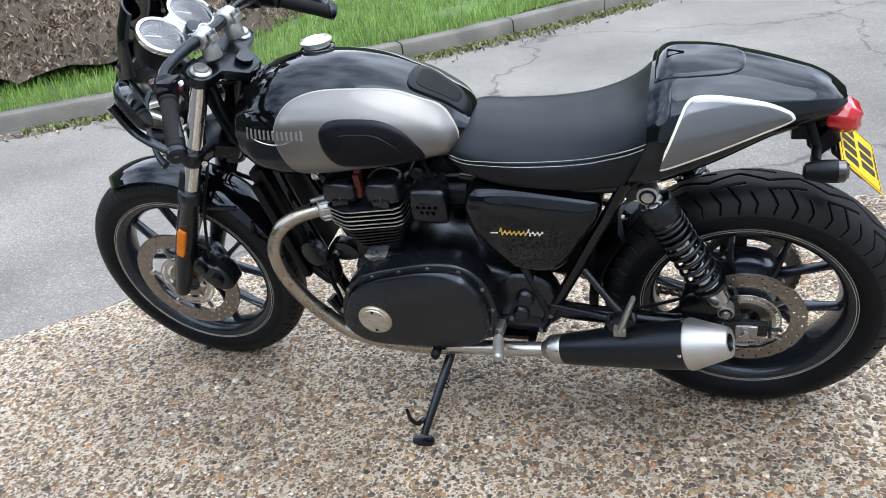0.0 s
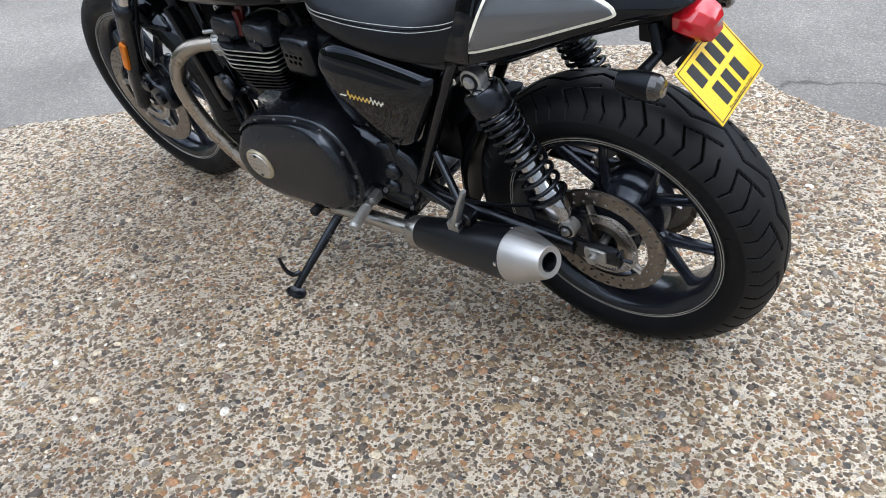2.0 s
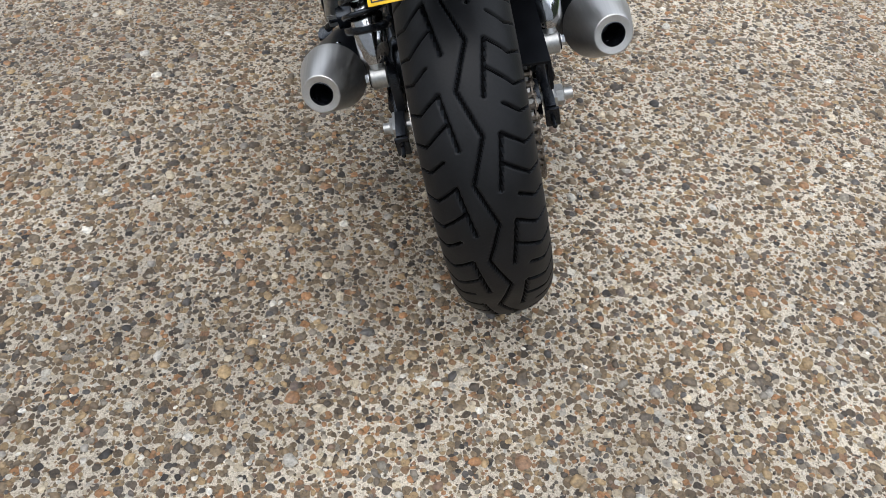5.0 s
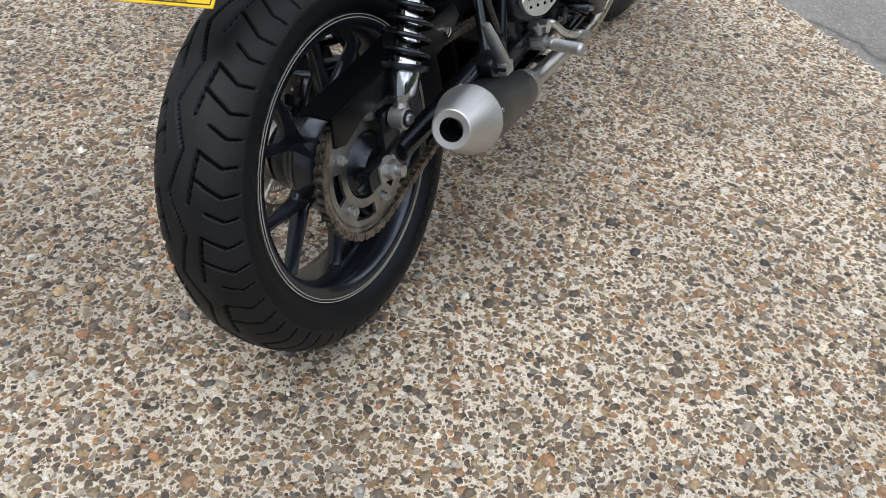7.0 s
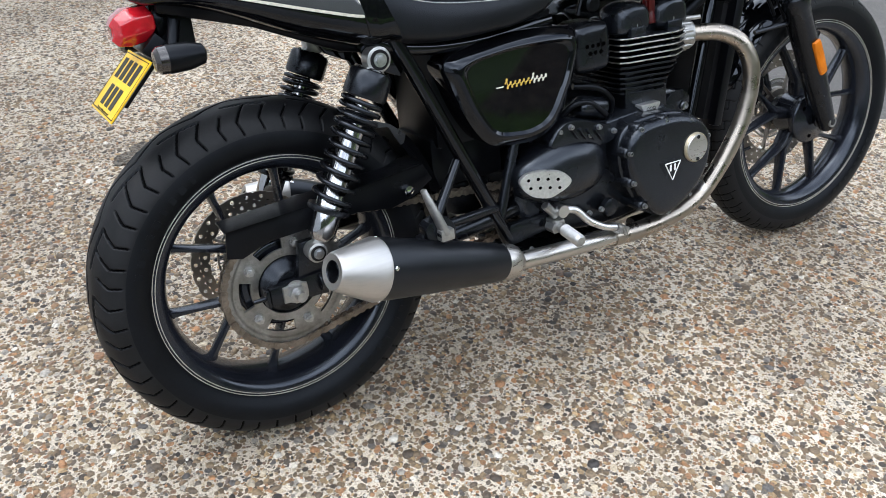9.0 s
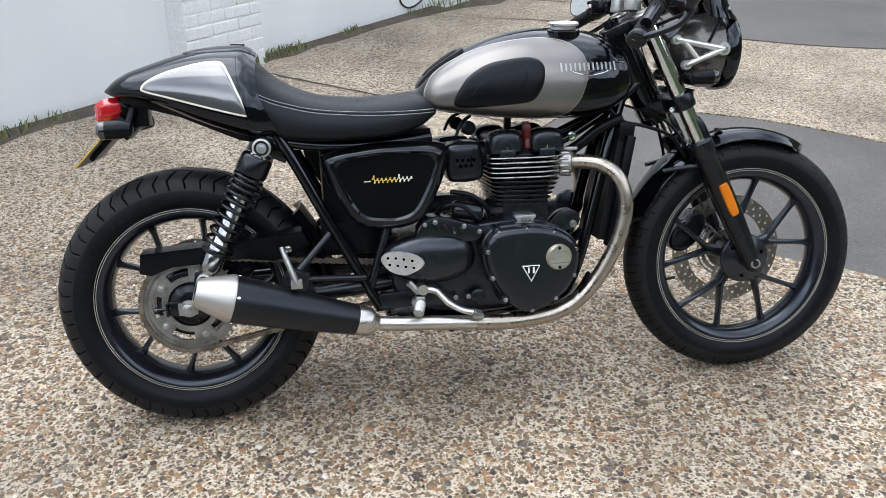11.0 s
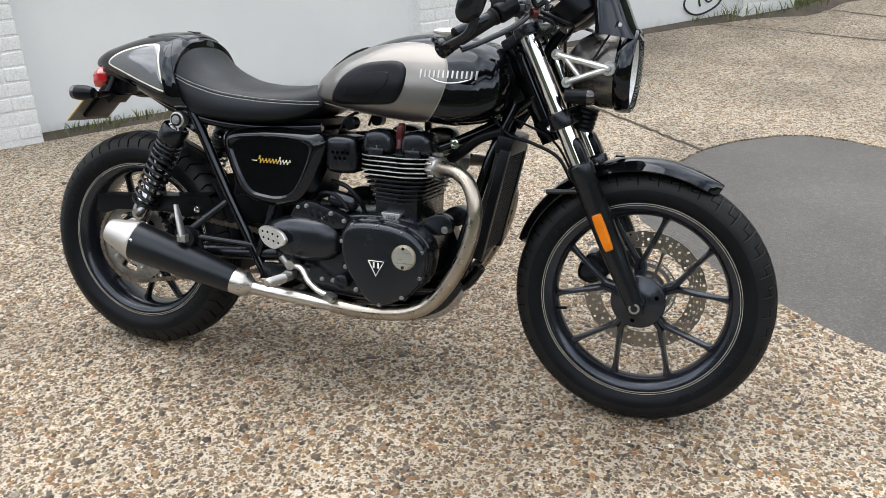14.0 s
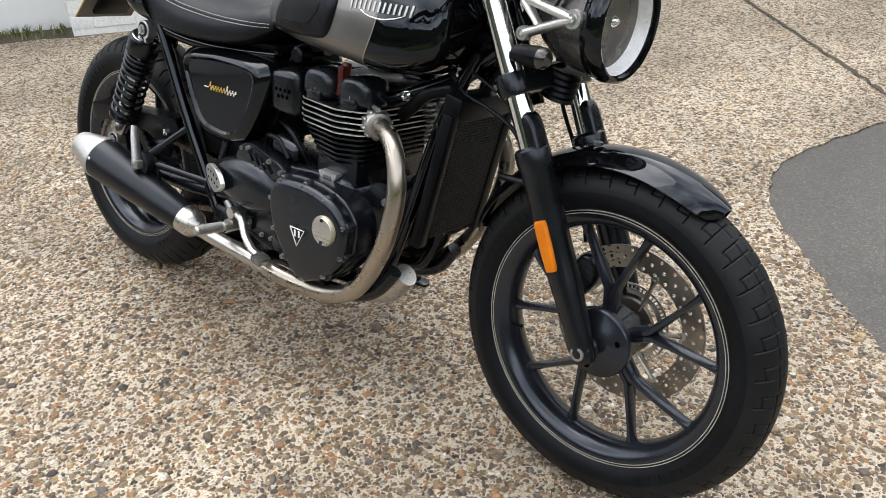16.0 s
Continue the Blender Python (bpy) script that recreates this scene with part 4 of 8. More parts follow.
def spoke_shape(r0, r1, spread, w0, w1, half):
    """One leg of a forked spoke: a stem out from the hub, then a straight leg to the rim."""
    fork = np.array([0.092, 0.0065])
    tip = r1 * np.array([math.cos(radians(spread)), math.sin(radians(spread))])
    line = [np.array([r0, 0.0050]), np.array([0.070, 0.0052]), np.array([0.084, 0.0056]), fork] + [fork + (tip - fork) * t for t in (0.08, 0.25, 0.45, 0.65, 0.85, 0.95, 1.0)]
    rings = []
    for k, c in enumerate(line):
        d = unit(line[min(k + 1, len(line) - 1)] - line[max(k - 1, 0)])
        nrm = np.array([-d[1], d[0]])
        t = max(0.0, (np.hypot(*c) - 0.092) / (r1 - 0.092))
        w = 0.0100 if k < 3 else w0 + (w1 - w0) * min(1.0, t * 2.5) + 0.004 * max(0.0, t - 0.82) / 0.18
        hh = half * (1.15 if k < 3 else 1.05 - 0.30 * t)
        ring = []
        for q in range(8):
            g = 2 * math.pi * (q + 0.5) / 8
            p = c + nrm * math.cos(g) * w * 1.06
            ring.append((p[0], math.sin(g) * hh * 1.06, p[1]))
        rings.append(ring)
    return loft(rings)


def wheel_at(name, centre, bead, flange, width, phase, label, tilt=0.0):
    """A cast wheel: rim with lips, ten spokes in five forks, and a hub."""
    w = width / 2
    prof = [(flange, w), (flange + 0.004, w - 0.003), (flange - 0.002, w - 0.007), (bead - 0.002, w - 0.012), (bead - 0.011, w * 0.35), (bead - 0.014, 0),
            (bead - 0.011, -w * 0.35), (bead - 0.002, -w + 0.012), (flange - 0.002, -w + 0.007), (flange + 0.004, -w + 0.003), (flange, -w),
            (flange - 0.006, -w - 0.002), (bead - 0.008, -w + 0.005), (bead - 0.018, -w * 0.45), (bead - 0.022, 0), (bead - 0.018, w * 0.45), (bead - 0.008, w - 0.005), (flange - 0.006, w + 0.002)]
    rim = piece(name, hoop(prof, (0, 0, 0), Y, 128), M_HUB, bike, label, angle=50)
    rim.matrix_basis = Matrix.Translation(centre)
    for sgn in (1, -1):
        for r_ in (flange - 0.0012, flange - 0.0060):
            piece("pinstripe", hoop([(r_ - 0.0007, sgn * (w + 0.0026)), (r_ + 0.0007, sgn * (w + 0.0026)), (r_, sgn * (w - 0.003))], (0, 0, 0), Y, 128), M_PIN, rim, "thin pale gold rim line")
    one = None
    for k in range(5):
        for sgn in (1, -1):
            m = Matrix.Rotation(-radians(phase + 72 * k), 4, "Y") @ Matrix.Scale(sgn, 4, (0, 0, 1))
            if one is None:
                one = piece("spoke", spoke_shape(0.040, bead - 0.017, 18, 0.0085, 0.0066, 0.016), M_HUB, rim)
                one.matrix_basis = m
            else:
                again(one, m)
    return rim


# wheels
front = wheel_at("front_wheel", FRONT, 0.2285, 0.2430, 0.078, 95, "dark cast alloy front wheel with forked spokes")
rear = wheel_at("rear_wheel", REAR, 0.2160, 0.2300, 0.118, 62, "dark cast alloy rear wheel with forked spokes")
FRONT_PROF = [(0.036, 0.2405), (0.043, 0.246), (0.0490, 0.258), (0.0505, 0.270), (0.0480, 0.286), (0.0405, 0.300), (0.0290, 0.3105), (0.0150, 0.3160), (0.0, 0.3180)]
REAR_PROF = [(0.056, 0.2275), (0.0640, 0.234), (0.0725, 0.248), (0.0750, 0.262), (0.0715, 0.280), (0.0610, 0.297), (0.0460, 0.3095), (0.0260, 0.3180), (0.0, 0.3205)]
rear_pattern = [(0.0, 0.034, 0.60, 0.021, 0.0046), (0.0, 0.034, 0.17, 0.066, 0.0036), (0.17, 0.066, 0.13, 0.088, 0.0030), (0.30, 0.028, 0.52, 0.066, 0.0036), (0.52, 0.066, 0.48, 0.090, 0.0030), (0.70, 0.044, 0.82, 0.068, 0.0034), (0.82, 0.068, 0.79, 0.088, 0.0028)]
front_pattern = [(0.0, 0.060, 0.10, 0.004, 0.0016), (0.44, 0.047, 0.52, 0.007, 0.0016), (0.04, 0.044, 0.44, 0.046, 0.0016), (-0.36, 0.017, 0.50, 0.020, 0.0016)]
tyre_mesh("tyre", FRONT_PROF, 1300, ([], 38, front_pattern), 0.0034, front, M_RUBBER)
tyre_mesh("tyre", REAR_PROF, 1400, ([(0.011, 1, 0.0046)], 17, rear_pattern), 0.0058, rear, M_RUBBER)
# raised bands and plain lettering bars on the sidewalls
for wheel, r, y in ((front, 0.262, 0.0507), (rear, 0.254, 0.0748)):
    for sgn in (1, -1):
        bars = []
        for k in range(26):
            if k % 13 > 8:
                continue
            t = radians(20 + k * 5.2 + (180 if k > 12 else 0) - (68 if k > 12 else 0))
            m = Matrix.Rotation(t, 4, "Y") @ Matrix.Translation((r, sgn * y, 0))
            bars.append(moved(box(0, 0, 0, 0.012, 0.0012, 0.007 + 0.003 * (k % 3)), m))
        piece("sidewall_mark", join(*bars, hoop([(r + 0.019, sgn * (y - 0.004)), (r + 0.020, sgn * (y - 0.0022)), (r + 0.021, sgn * (y - 0.005))], (0, 0, 0), Y, 96)), M_RUBBER, wheel, "raised bars on the sidewall")

# front hub, disc and axle
piece("hub", lathe([(0.020, -0.062), (0.036, -0.060), (0.042, -0.056), (0.064, -0.051), (0.067, -0.047), (0.066, -0.036), (0.058, -0.026), (0.055, -0.020), (0.055, 0.024), (0.046, 0.032), (0.044, 0.048), (0.030, 0.056)], (0, 0, 0), Y, 40), M_HUB, front, bevel=0.0015)
for k in range(3):
    t = 2 * math.pi * k / 3 + 0.35
    piece("hub_hole", lathe([(0.0055, 0.0), (0.0053, 0.0012)], (0.047 * math.cos(t), -0.0545, 0.047 * math.sin(t)), (0, -1, 0), 14), M_RECESS_SHADE, front)
piece("brake_disc", perforated(0.112, 0.155, 0.005, 3, 30, 0.0037, 0.066), M_DISC, front, "drilled steel brake disc")
for k in range(6):
    t = 2 * math.pi * k / 6
    arm_ = (pipe([(r * math.cos(t + b), 0.064, r * math.sin(t + b)) for r, b in ((0.042, 0.0), (0.075, 0.10), (0.112, 0.16))], [0.009, 0.006, 0.007], 8, squash=0.6))
    piece("carrier_arm", arm_, M_DISC, front)
    piece("disc_button", lathe([(0.008, -0.005), (0.008, 0.005), (0.005, 0.006)], (0.112 * math.cos(t + 0.16), 0.066, 0.112 * math.sin(t + 0.16)), Y, 12), M_STEEL, front)
piece("disc_carrier", hoop([(0.036, 0.058), (0.055, 0.058), (0.055, 0.068), (0.036, 0.068)], (0, 0, 0), Y, 40), M_DISC, front)
teeth = [moved(box(0.0735, 0.073, 0, 0.009, 0.002, 0.0026), Matrix.Rotation(2 * math.pi * k / 60, 4, "Y")) for k in range(60)]
piece("sensor_ring", join(hoop([(0.060, 0.072), (0.070, 0.072), (0.070, 0.074), (0.060, 0.074)], (0, 0, 0), Y, 60), hoop([(0.077, 0.072), (0.081, 0.072), (0.081, 0.074), (0.077, 0.074)], (0, 0, 0), Y, 60), *teeth), M_STEEL, front)
piece("axle", join(rod((0, -0.104, 0), (0, 0.110, 0), 0.0095, seg=20), lathe([(0.0130, 0), (0.0130, 0.0055), (0.0085, 0.006), (0.0080, 0.001)], (0, -0.1085, 0), (0, -1, 0), 20)), M_CAST, front)
piece("spacer", join(lathe([(0.016, -0.066), (0.021, -0.074), (0.021, -0.078), (0.016, -0.082), (0.016, -0.088)], (0, 0, 0), Y, 28)), M_SATIN, front)
piece("valve", rod((-0.2035, -0.010, -0.0555), (-0.180, -0.018, -0.049), 0.004, seg=8), M_PLASTIC, front)

# rear hub, disc, sprocket and chain
piece("hub", lathe([(0.028, -0.070), (0.078, -0.068), (0.085, -0.062), (0.086, -0.010), (0.080, 0.006), (0.066, 0.020), (0.062, 0.034), (0.062, 0.056), (0.030, 0.066)], (0, 0, 0), Y, 44), M_HUB, rear, bevel=0.002)
piece("brake_disc", perforated(0.092, 0.1275, 0.005, 2, 26, 0.0040, 0.084), M_DISC, rear, "drilled steel rear brake disc")
for k in range(5):
    t = 2 * math.pi * k / 5
    piece("carrier_arm", pipe([(r * math.cos(t), 0.084, r * math.sin(t)) for r in (0.050, 0.094)], [0.012, 0.009], 8, squash=0.3), M_DISC, rear)
piece("disc_carrier", hoop([(0.030, 0.066), (0.054, 0.070), (0.054, 0.088), (0.030, 0.088)], (0, 0, 0), Y, 40), M_DISC, rear)
teeth = [moved(box(0.0675, 0.093, 0, 0.008, 0.002, 0.0026), Matrix.Rotation(2 * math.pi * k / 60, 4, "Y")) for k in range(60)]
piece("sensor_ring", join(hoop([(0.054, 0.092), (0.0635, 0.092), (0.0635, 0.094), (0.054, 0.094)], (0, 0, 0), Y, 60), hoop([(0.071, 0.092), (0.075, 0.092), (0.075, 0.094), (0.071, 0.094)], (0, 0, 0), Y, 60), *teeth), M_STEEL, rear)
SPY = -0.083


def slot_ring(r0, r1, n, gap, y, thick):
    """Ring of curved webs between slots."""
    out = [hoop([(r0 - 0.014, y - thick / 2), (r0, y - thick / 2), (r0, y + thick / 2), (r0 - 0.014, y + thick / 2)], (0, 0, 0), Y, 60),
           hoop([(r1, y - thick / 2), (r1 + 0.014, y - thick / 2), (r1 + 0.014, y + thick / 2), (r1, y + thick / 2)], (0, 0, 0), Y, 80)]
    for k in range(n):
        rings = []
        for q in range(7):
            t = 2 * math.pi * k / n + gap * (q / 6 - 0.5)
            c, s_ = math.cos(t), math.sin(t)
            rings.append([(rr * c, y + d, rr * s_) for rr, d in ((r0 - 0.001, -thick / 2), (r1 + 0.001, -thick / 2), (r1 + 0.001, thick / 2), (r0 - 0.001, thick / 2))])
        out.append(loft(rings))
    return join(*out)


gear_teeth = [moved(box(0.1145, SPY, 0, 0.010, 0.005, 0.0062), Matrix.Rotation(2 * math.pi * k / 45, 4, "Y")) for k in range(45)]
piece("sprocket", join(slot_ring(0.069, 0.090, 5, 0.62, SPY, 0.006), hoop([(0.100, SPY - 0.003), (0.112, SPY - 0.003), (0.112, SPY + 0.003), (0.100, SPY + 0.003)], (0, 0, 0), Y, 90), *gear_teeth), M_SPROCKET, rear, "large slotted steel sprocket")
nut = None
for k in range(5):
    t = 2 * math.pi * k / 5 + 0.02
    m = Matrix.Translation((0.079 * math.cos(t), SPY - 0.003, 0.079 * math.sin(t)))
    if nut is None:
        nut = piece("sprocket_nut", join(lathe([(0.009, 0), (0.009, 0.004)], (0, 0, 0), (0, -1, 0), 20), lathe([(0.0075, 0.004), (0.0075, 0.010), (0.004, 0.011), (0.004, 0.014)], (0, 0, 0), (0, -1, 0), 6)), M_CAST, rear)
        nut.matrix_basis = m
    else:
        again(nut, m)
piece("sprocket_carrier", lathe([(0.056, 0.060), (0.056, 0.078), (0.046, 0.090), (0.036, 0.094), (0.030, 0.104)], (0, 0, 0), (0, -1, 0), 40), M_SATIN, rear)
piece("axle", join(rod((0, -0.155, 0), (0, 0.145, 0), 0.009, seg=20), lathe([(0.021, 0.122), (0.021, 0.125)], (0, 0, 0), (0, -1, 0), 28), lathe([(0.0165, 0.125), (0.0165, 0.140), (0.012, 0.142)], (0, 0, 0), (0, -1, 0), 6),
                   lathe([(0.0155, 0.122), (0.0155, 0.134)], (0, 0, 0), (0, 1, 0), 6)), M_CAST, rear)

# drive chain round both sprockets
SMALL = np.array([0.545, SPY, 0.345])
rc, rs = 0.1165, 0.036


def chain_path():
    c0, c1 = np.array([0.0, 0.321]), np.array([SMALL[0], SMALL[2]])
    d = c1 - c0
    base, gap = math.atan2(d[1], d[0]), math.acos((rc - rs) / np.linalg.norm(d))
    pts = []
    for k in range(61):
        a = base + gap + (2 * math.pi - 2 * gap) * k / 60
        pts.append(c0 + rc * np.array([math.cos(a), math.sin(a)]))
    for k in range(25):
        a = base - gap + 2 * gap * k / 24
        pts.append(c1 + rs * np.array([math.cos(a), math.sin(a)]))
    return np.array(pts)


cp = chain_path()
cp = np.vstack([cp, cp[:1]])
cl = np.r_[0, np.cumsum(np.linalg.norm(np.diff(cp, axis=0), axis=1))]
links = []
count = int(cl[-1] / 0.01588)
for k in range(count):
    s0, s1 = cl[-1] * k / count, cl[-1] * (k + 1) / count
    a = np.array([np.interp(s0, cl, cp[:, q]) for q in (0, 1)])
    b = np.array([np.interp(s1 % cl[-1], cl, cp[:, q]) for q in (0, 1)])
    d = unit(b - a)
    w = np.array([-d[1], d[0]])
    off = 0.0078 if k % 2 else 0.0056
    for sgn in (1, -1):
        ol = []
        for u, v in ((-0.006, -0.0035), (-0.006, 0.0035), (-0.002, 0.0068), (0.0035, 0.0060), (0.0079, 0.0044), (0.0125, 0.0060), (0.0180, 0.0068), (0.0220, 0.0035), (0.0220, -0.0035), (0.0180, -0.0068), (0.0125, -0.0060), (0.0079, -0.0044), (0.0035, -0.0060), (-0.002, -0.0068)):
            p = a + d * u + w * v
            ol.append((p[0], p[1]))
        links.append(slab(ol, [(SPY + sgn * off - 0.0009, 1), (SPY + sgn * off + 0.0009, 1)]))
    links.append(rod((a[0], SPY - 0.0105, a[1]), (a[0], SPY + 0.0105, a[1]), 0.0028, seg=6))
    links.append(rod((a[0], SPY - 0.0050, a[1]), (a[0], SPY + 0.0050, a[1]), 0.0050, seg=8))
piece("drive_chain", join(*links), M_CHAIN, bike, "oily roller chain", angle=40)

# ---- fork, mudguard, front brake ----
FD = unit((-0.435, 0, 0.9006))
FORK_Y = 0.093


def on_fork(s, y, ahead=0.0):
    p = FRONT + FD * s + np.array([FD[2], 0, -FD[0]]) * ahead
    return np.array([p[0], y, p[2]])


for sgn in (-1, 1):
    y = sgn * FORK_Y
    leg = piece("fork_leg", join(lathe([(0.017, -0.022), (0.021, -0.012), (0.0225, 0.02), (0.0255, 0.08), (0.0285, 0.14), (0.0290, 0.33), (0.0315, 0.335), (0.0315, 0.362), (0.026, 0.368)], on_fork(0, y), FD, 32),
                                 rod((FRONT[0], y - 0.016, FRONT[2]), (FRONT[0], y + 0.016, FRONT[2]), 0.021, seg=24, round_ends=True)), M_SATIN, bike, "satin black fork slider", bevel=0.0008)
    piece("guard", slab(smooth_line([(-0.006, -0.012), (0.014, -0.014), (0.025, 0.0), (0.026, 0.060), (0.022, 0.090), (0.012, 0.098), (0.003, 0.090), (-0.002, 0.045)], 5, True), [(-0.019, 0.82), (-0.017, 0.92), (-0.011, 1), (0.011, 1), (0.017, 0.92), (0.019, 0.82)]), M_SATIN, leg, "black stone guard").matrix_basis = \
        Matrix.Translation(on_fork(0.335, y, 0.0)) @ Matrix.Rotation(radians(-25), 4, "Y") @ Matrix.Translation((0.0, 0, -0.005))
    refl = smooth_line([(-0.004, -0.045), (0.004, -0.045), (0.0110, -0.037), (0.0120, 0.037), (0.005, 0.045), (-0.005, 0.045), (-0.0120, 0.037), (-0.0110, -0.037)], 3, True)
    rf = piece("reflector", pillow(refl, 0.0, 0.008, 0.004, sgn), M_AMBER, leg, "amber side reflector")
    rf.matrix_basis = Matrix.Translation(on_fork(0.197, y + sgn * 0.027, 0.0)) @ Matrix.Rotation(radians(-25), 4, "Y")
    piece("stanchion", lathe([(0.0205, 0.34), (0.0205, 0.715)], on_fork(0, y), FD, 32), M_CHROME, bike, "chrome fork tube")
    piece("fork_cap", lathe([(0.0235, 0.712), (0.0235, 0.716), (0.0205, 0.719), (0.0165, 0.720), (0.0160, 0.724), (0.0150, 0.725)], on_fork(0, y), FD, 24), M_CAST, bike, "chrome fork top cap")


def yoke(s, thick, reach):
    o = []
    for t in np.linspace(-math.pi / 2, math.pi / 2, 10):
        o.append((0.030 * math.sin(t), FORK_Y + 0.034 * math.cos(t)))
    o += [(0.030, 0.05), (0.012 + reach, 0.0), (0.030, -0.05)]
    for t in np.linspace(math.pi / 2, -math.pi / 2, 10):
        o.append((0.030 * math.sin(t), -FORK_Y - 0.034 * math.cos(t)))
    o += [(-0.034, -0.06), (-0.085, -0.03), (-0.085, 0.03), (-0.034, 0.06)]
    up = np.array([FD[2], 0, -FD[0]])
    rings = []
    for h in (-thick / 2, thick / 2):
        rings.append([on_fork(s + h, b) + up * a for a, b in o])
    return loft(rings)


piece("lower_yoke", join(yoke(0.478, 0.040, 0.035)), M_SATIN, bike, bevel=0.006)
piece("upper_yoke", join(yoke(0.700, 0.026, 0.01)), M_SATIN, bike, bevel=0.005)
piece("steering_head", join(rod(on_fork(0.44, 0, -0.055), on_fork(0.71, 0, -0.055), 0.034, seg=24), rod(on_fork(0.705, 0, -0.055), on_fork(0.728, 0, -0.055), 0.020, seg=20)), M_BLACK, bike)
for sgn in (-1, 1):
    for s_ in (0.470, 0.486):
        piece("yoke_bolt", lathe([(0.0075, 0), (0.0075, 0.007), (0.004, 0.0072), (0.004, 0.004)], on_fork(s_, sgn * (FORK_Y + 0.005), -0.030), (-0.6, sgn * 0.8, 0), 12), M_CHROME, bike) if s_ == 0.470 else None
# gaiter-like horn behind the lower yoke
piece("horn", lathe([(0.031 - 0.003 * (k % 2), 0.0055 * k) for k in range(11)], (1.266, 0, 0.722), (0.25, 0, 1), 24), M_PLASTIC, bike, "ribbed black horn under the headlamp")

# mudguard over the front wheel
rings = []
for k in range(41):
    t = radians(60 + (160 - 60) * k / 40)
    rr = 0.340 + 0.010 * math.sin(math.pi * k / 40)
    w = 0.062 - 0.040 * max(0, (abs(k - 20) / 20)) ** 10
    ring = []
    for q in range(13):
        u = q / 12 * 2 - 1
        drop = 0.026 * abs(u) ** 2.6
        ring.append((FRONT[0] + (rr - drop) * math.cos(t), w * u, FRONT[2] + (rr - drop) * math.sin(t)))
    for q in range(12, -1, -1):
        u = q / 12 * 2 - 1
        drop = 0.026 * abs(u) ** 2.6 + 0.0028
        ring.append((FRONT[0] + (rr - drop) * math.cos(t), w * u * 0.97, FRONT[2] + (rr - drop) * math.sin(t)))
    rings.append(ring)
fender = piece("front_mudguard", loft(rings), M_BLACK, bike, "gloss black front mudguard", angle=50)
for sgn in (-1, 1):
    piece("stay", join(pipe(smooth_line([(1.275, sgn * 0.062, 0.632), on_fork(0.335, sgn * 0.078, -0.012), on_fork(0.30, sgn * 0.085, -0.01)], 5), 0.007, 8, squash=0.6), pipe([(1.205, sgn * 0.060, 0.570), on_fork(0.30, sgn * 0.085, -0.01)], 0.006, 8)), M_SATIN, fender)
piece("fender_bolt", lathe([(0.012, 0), (0.010, 0.004)], (1.37, -0.02, 0.664), (0, 0, 1), 16), M_SATIN, fender)

# brake caliper, hose and sensor lead on the left fork
cal = piece("brake_caliper", join(slab(smooth_line([(1.276, 0.336), (1.310, 0.322), (1.350, 0.345), (1.376, 0.392), (1.368, 0.428), (1.342, 0.434), (1.322, 0.410), (1.300, 0.402), (1.278, 0.372)], 4, True), [(0.044, 0.86), (0.050, 1), (0.096, 1), (0.106, 0.86)]),
                                  rod((1.310, 0.10, 0.365), (1.310, 0.118, 0.365), 0.017, seg=20), rod((1.345, 0.10, 0.402), (1.345, 0.118, 0.402), 0.017, seg=20)), M_SATIN, bike, "black twin-piston brake caliper", bevel=0.004)
for p in ((1.362, 0.104, 0.345), (1.387, 0.102, 0.430)):
    piece("caliper_bolt", lathe([(0.008, 0), (0.008, 0.008), (0.005, 0.009)], p, Y, 12), M_CHROME, cal)
piece("hose_front", pipe(smooth_line([(1.315, 0.10, 0.435), (1.290, 0.115, 0.50), (1.270, 0.095, 0.60), (1.235, 0.070, 0.70), (1.215, 0.062, 0.80), (1.195, 0.10, 0.90), (1.18, 0.16, 0.99)], 8), 0.0042, 8), M_PLASTIC, bike, "black brake hose")
piece("sensor_lead", pipe(smooth_line([(1.40, -0.07, 0.36), (1.345, -0.080, 0.46), (1.275, -0.075, 0.60), (1.215, -0.060, 0.69), (1.12, -0.045, 0.735), (1.075, -0.04, 0.745)], 8), 0.003, 8), M_PLASTIC, bike)
piece("loose_cable", pipe(smooth_line([(1.06, -0.05, 0.735), (1.10, -0.052, 0.700), (1.16, -0.055, 0.684), (1.225, -0.06, 0.655), (1.262, -0.062, 0.60)], 8), 0.0045, 8), M_PLASTIC, bike)

# ---- headlamp and screen ----
HC = np.array([1.322, 0.0, 0.868])
HA = unit((1, 0, -0.045))
shell = [(0.012, -0.098), (0.040, -0.090), (0.066, -0.070), (0.084, -0.040), (0.092, -0.005), (0.0940, 0.034)]
lamp = piece("headlamp", lathe(shell, HC, HA, 48), M_SHELL, bike, "round headlamp with graphite shell and black rim", angle=60)
piece("rim", hoop([(0.094, 0.028), (0.0990, 0.032), (0.1000, 0.048), (0.0975, 0.064), (0.092, 0.068), (0.0875, 0.066), (0.087, 0.030)], HC, HA, 64), M_BLACK, lamp, "black headlamp rim", angle=50)
piece("reflector_bowl", lathe([(0.012, -0.02), (0.03, -0.016), (0.055, 0.004), (0.075, 0.030), (0.086, 0.056)], HC, HA, 48, caps=False), M_REFLECT, lamp, "bright headlamp reflector", angle=60)
piece("bulb", lathe([(0.010, -0.02), (0.012, 0.02), (0.010, 0.036), (0.004, 0.042)], HC, HA, 20), M_CHROME, lamp)
lens = piece("lens", lathe([(0.0862, 0.058), (0.070, 0.070), (0.045, 0.077), (0.018, 0.080), (0.0005, 0.0805)], HC, HA, 48, caps=False), M_GLASS, lamp, "clear headlamp glass", angle=80)
lens.visible_shadow = False
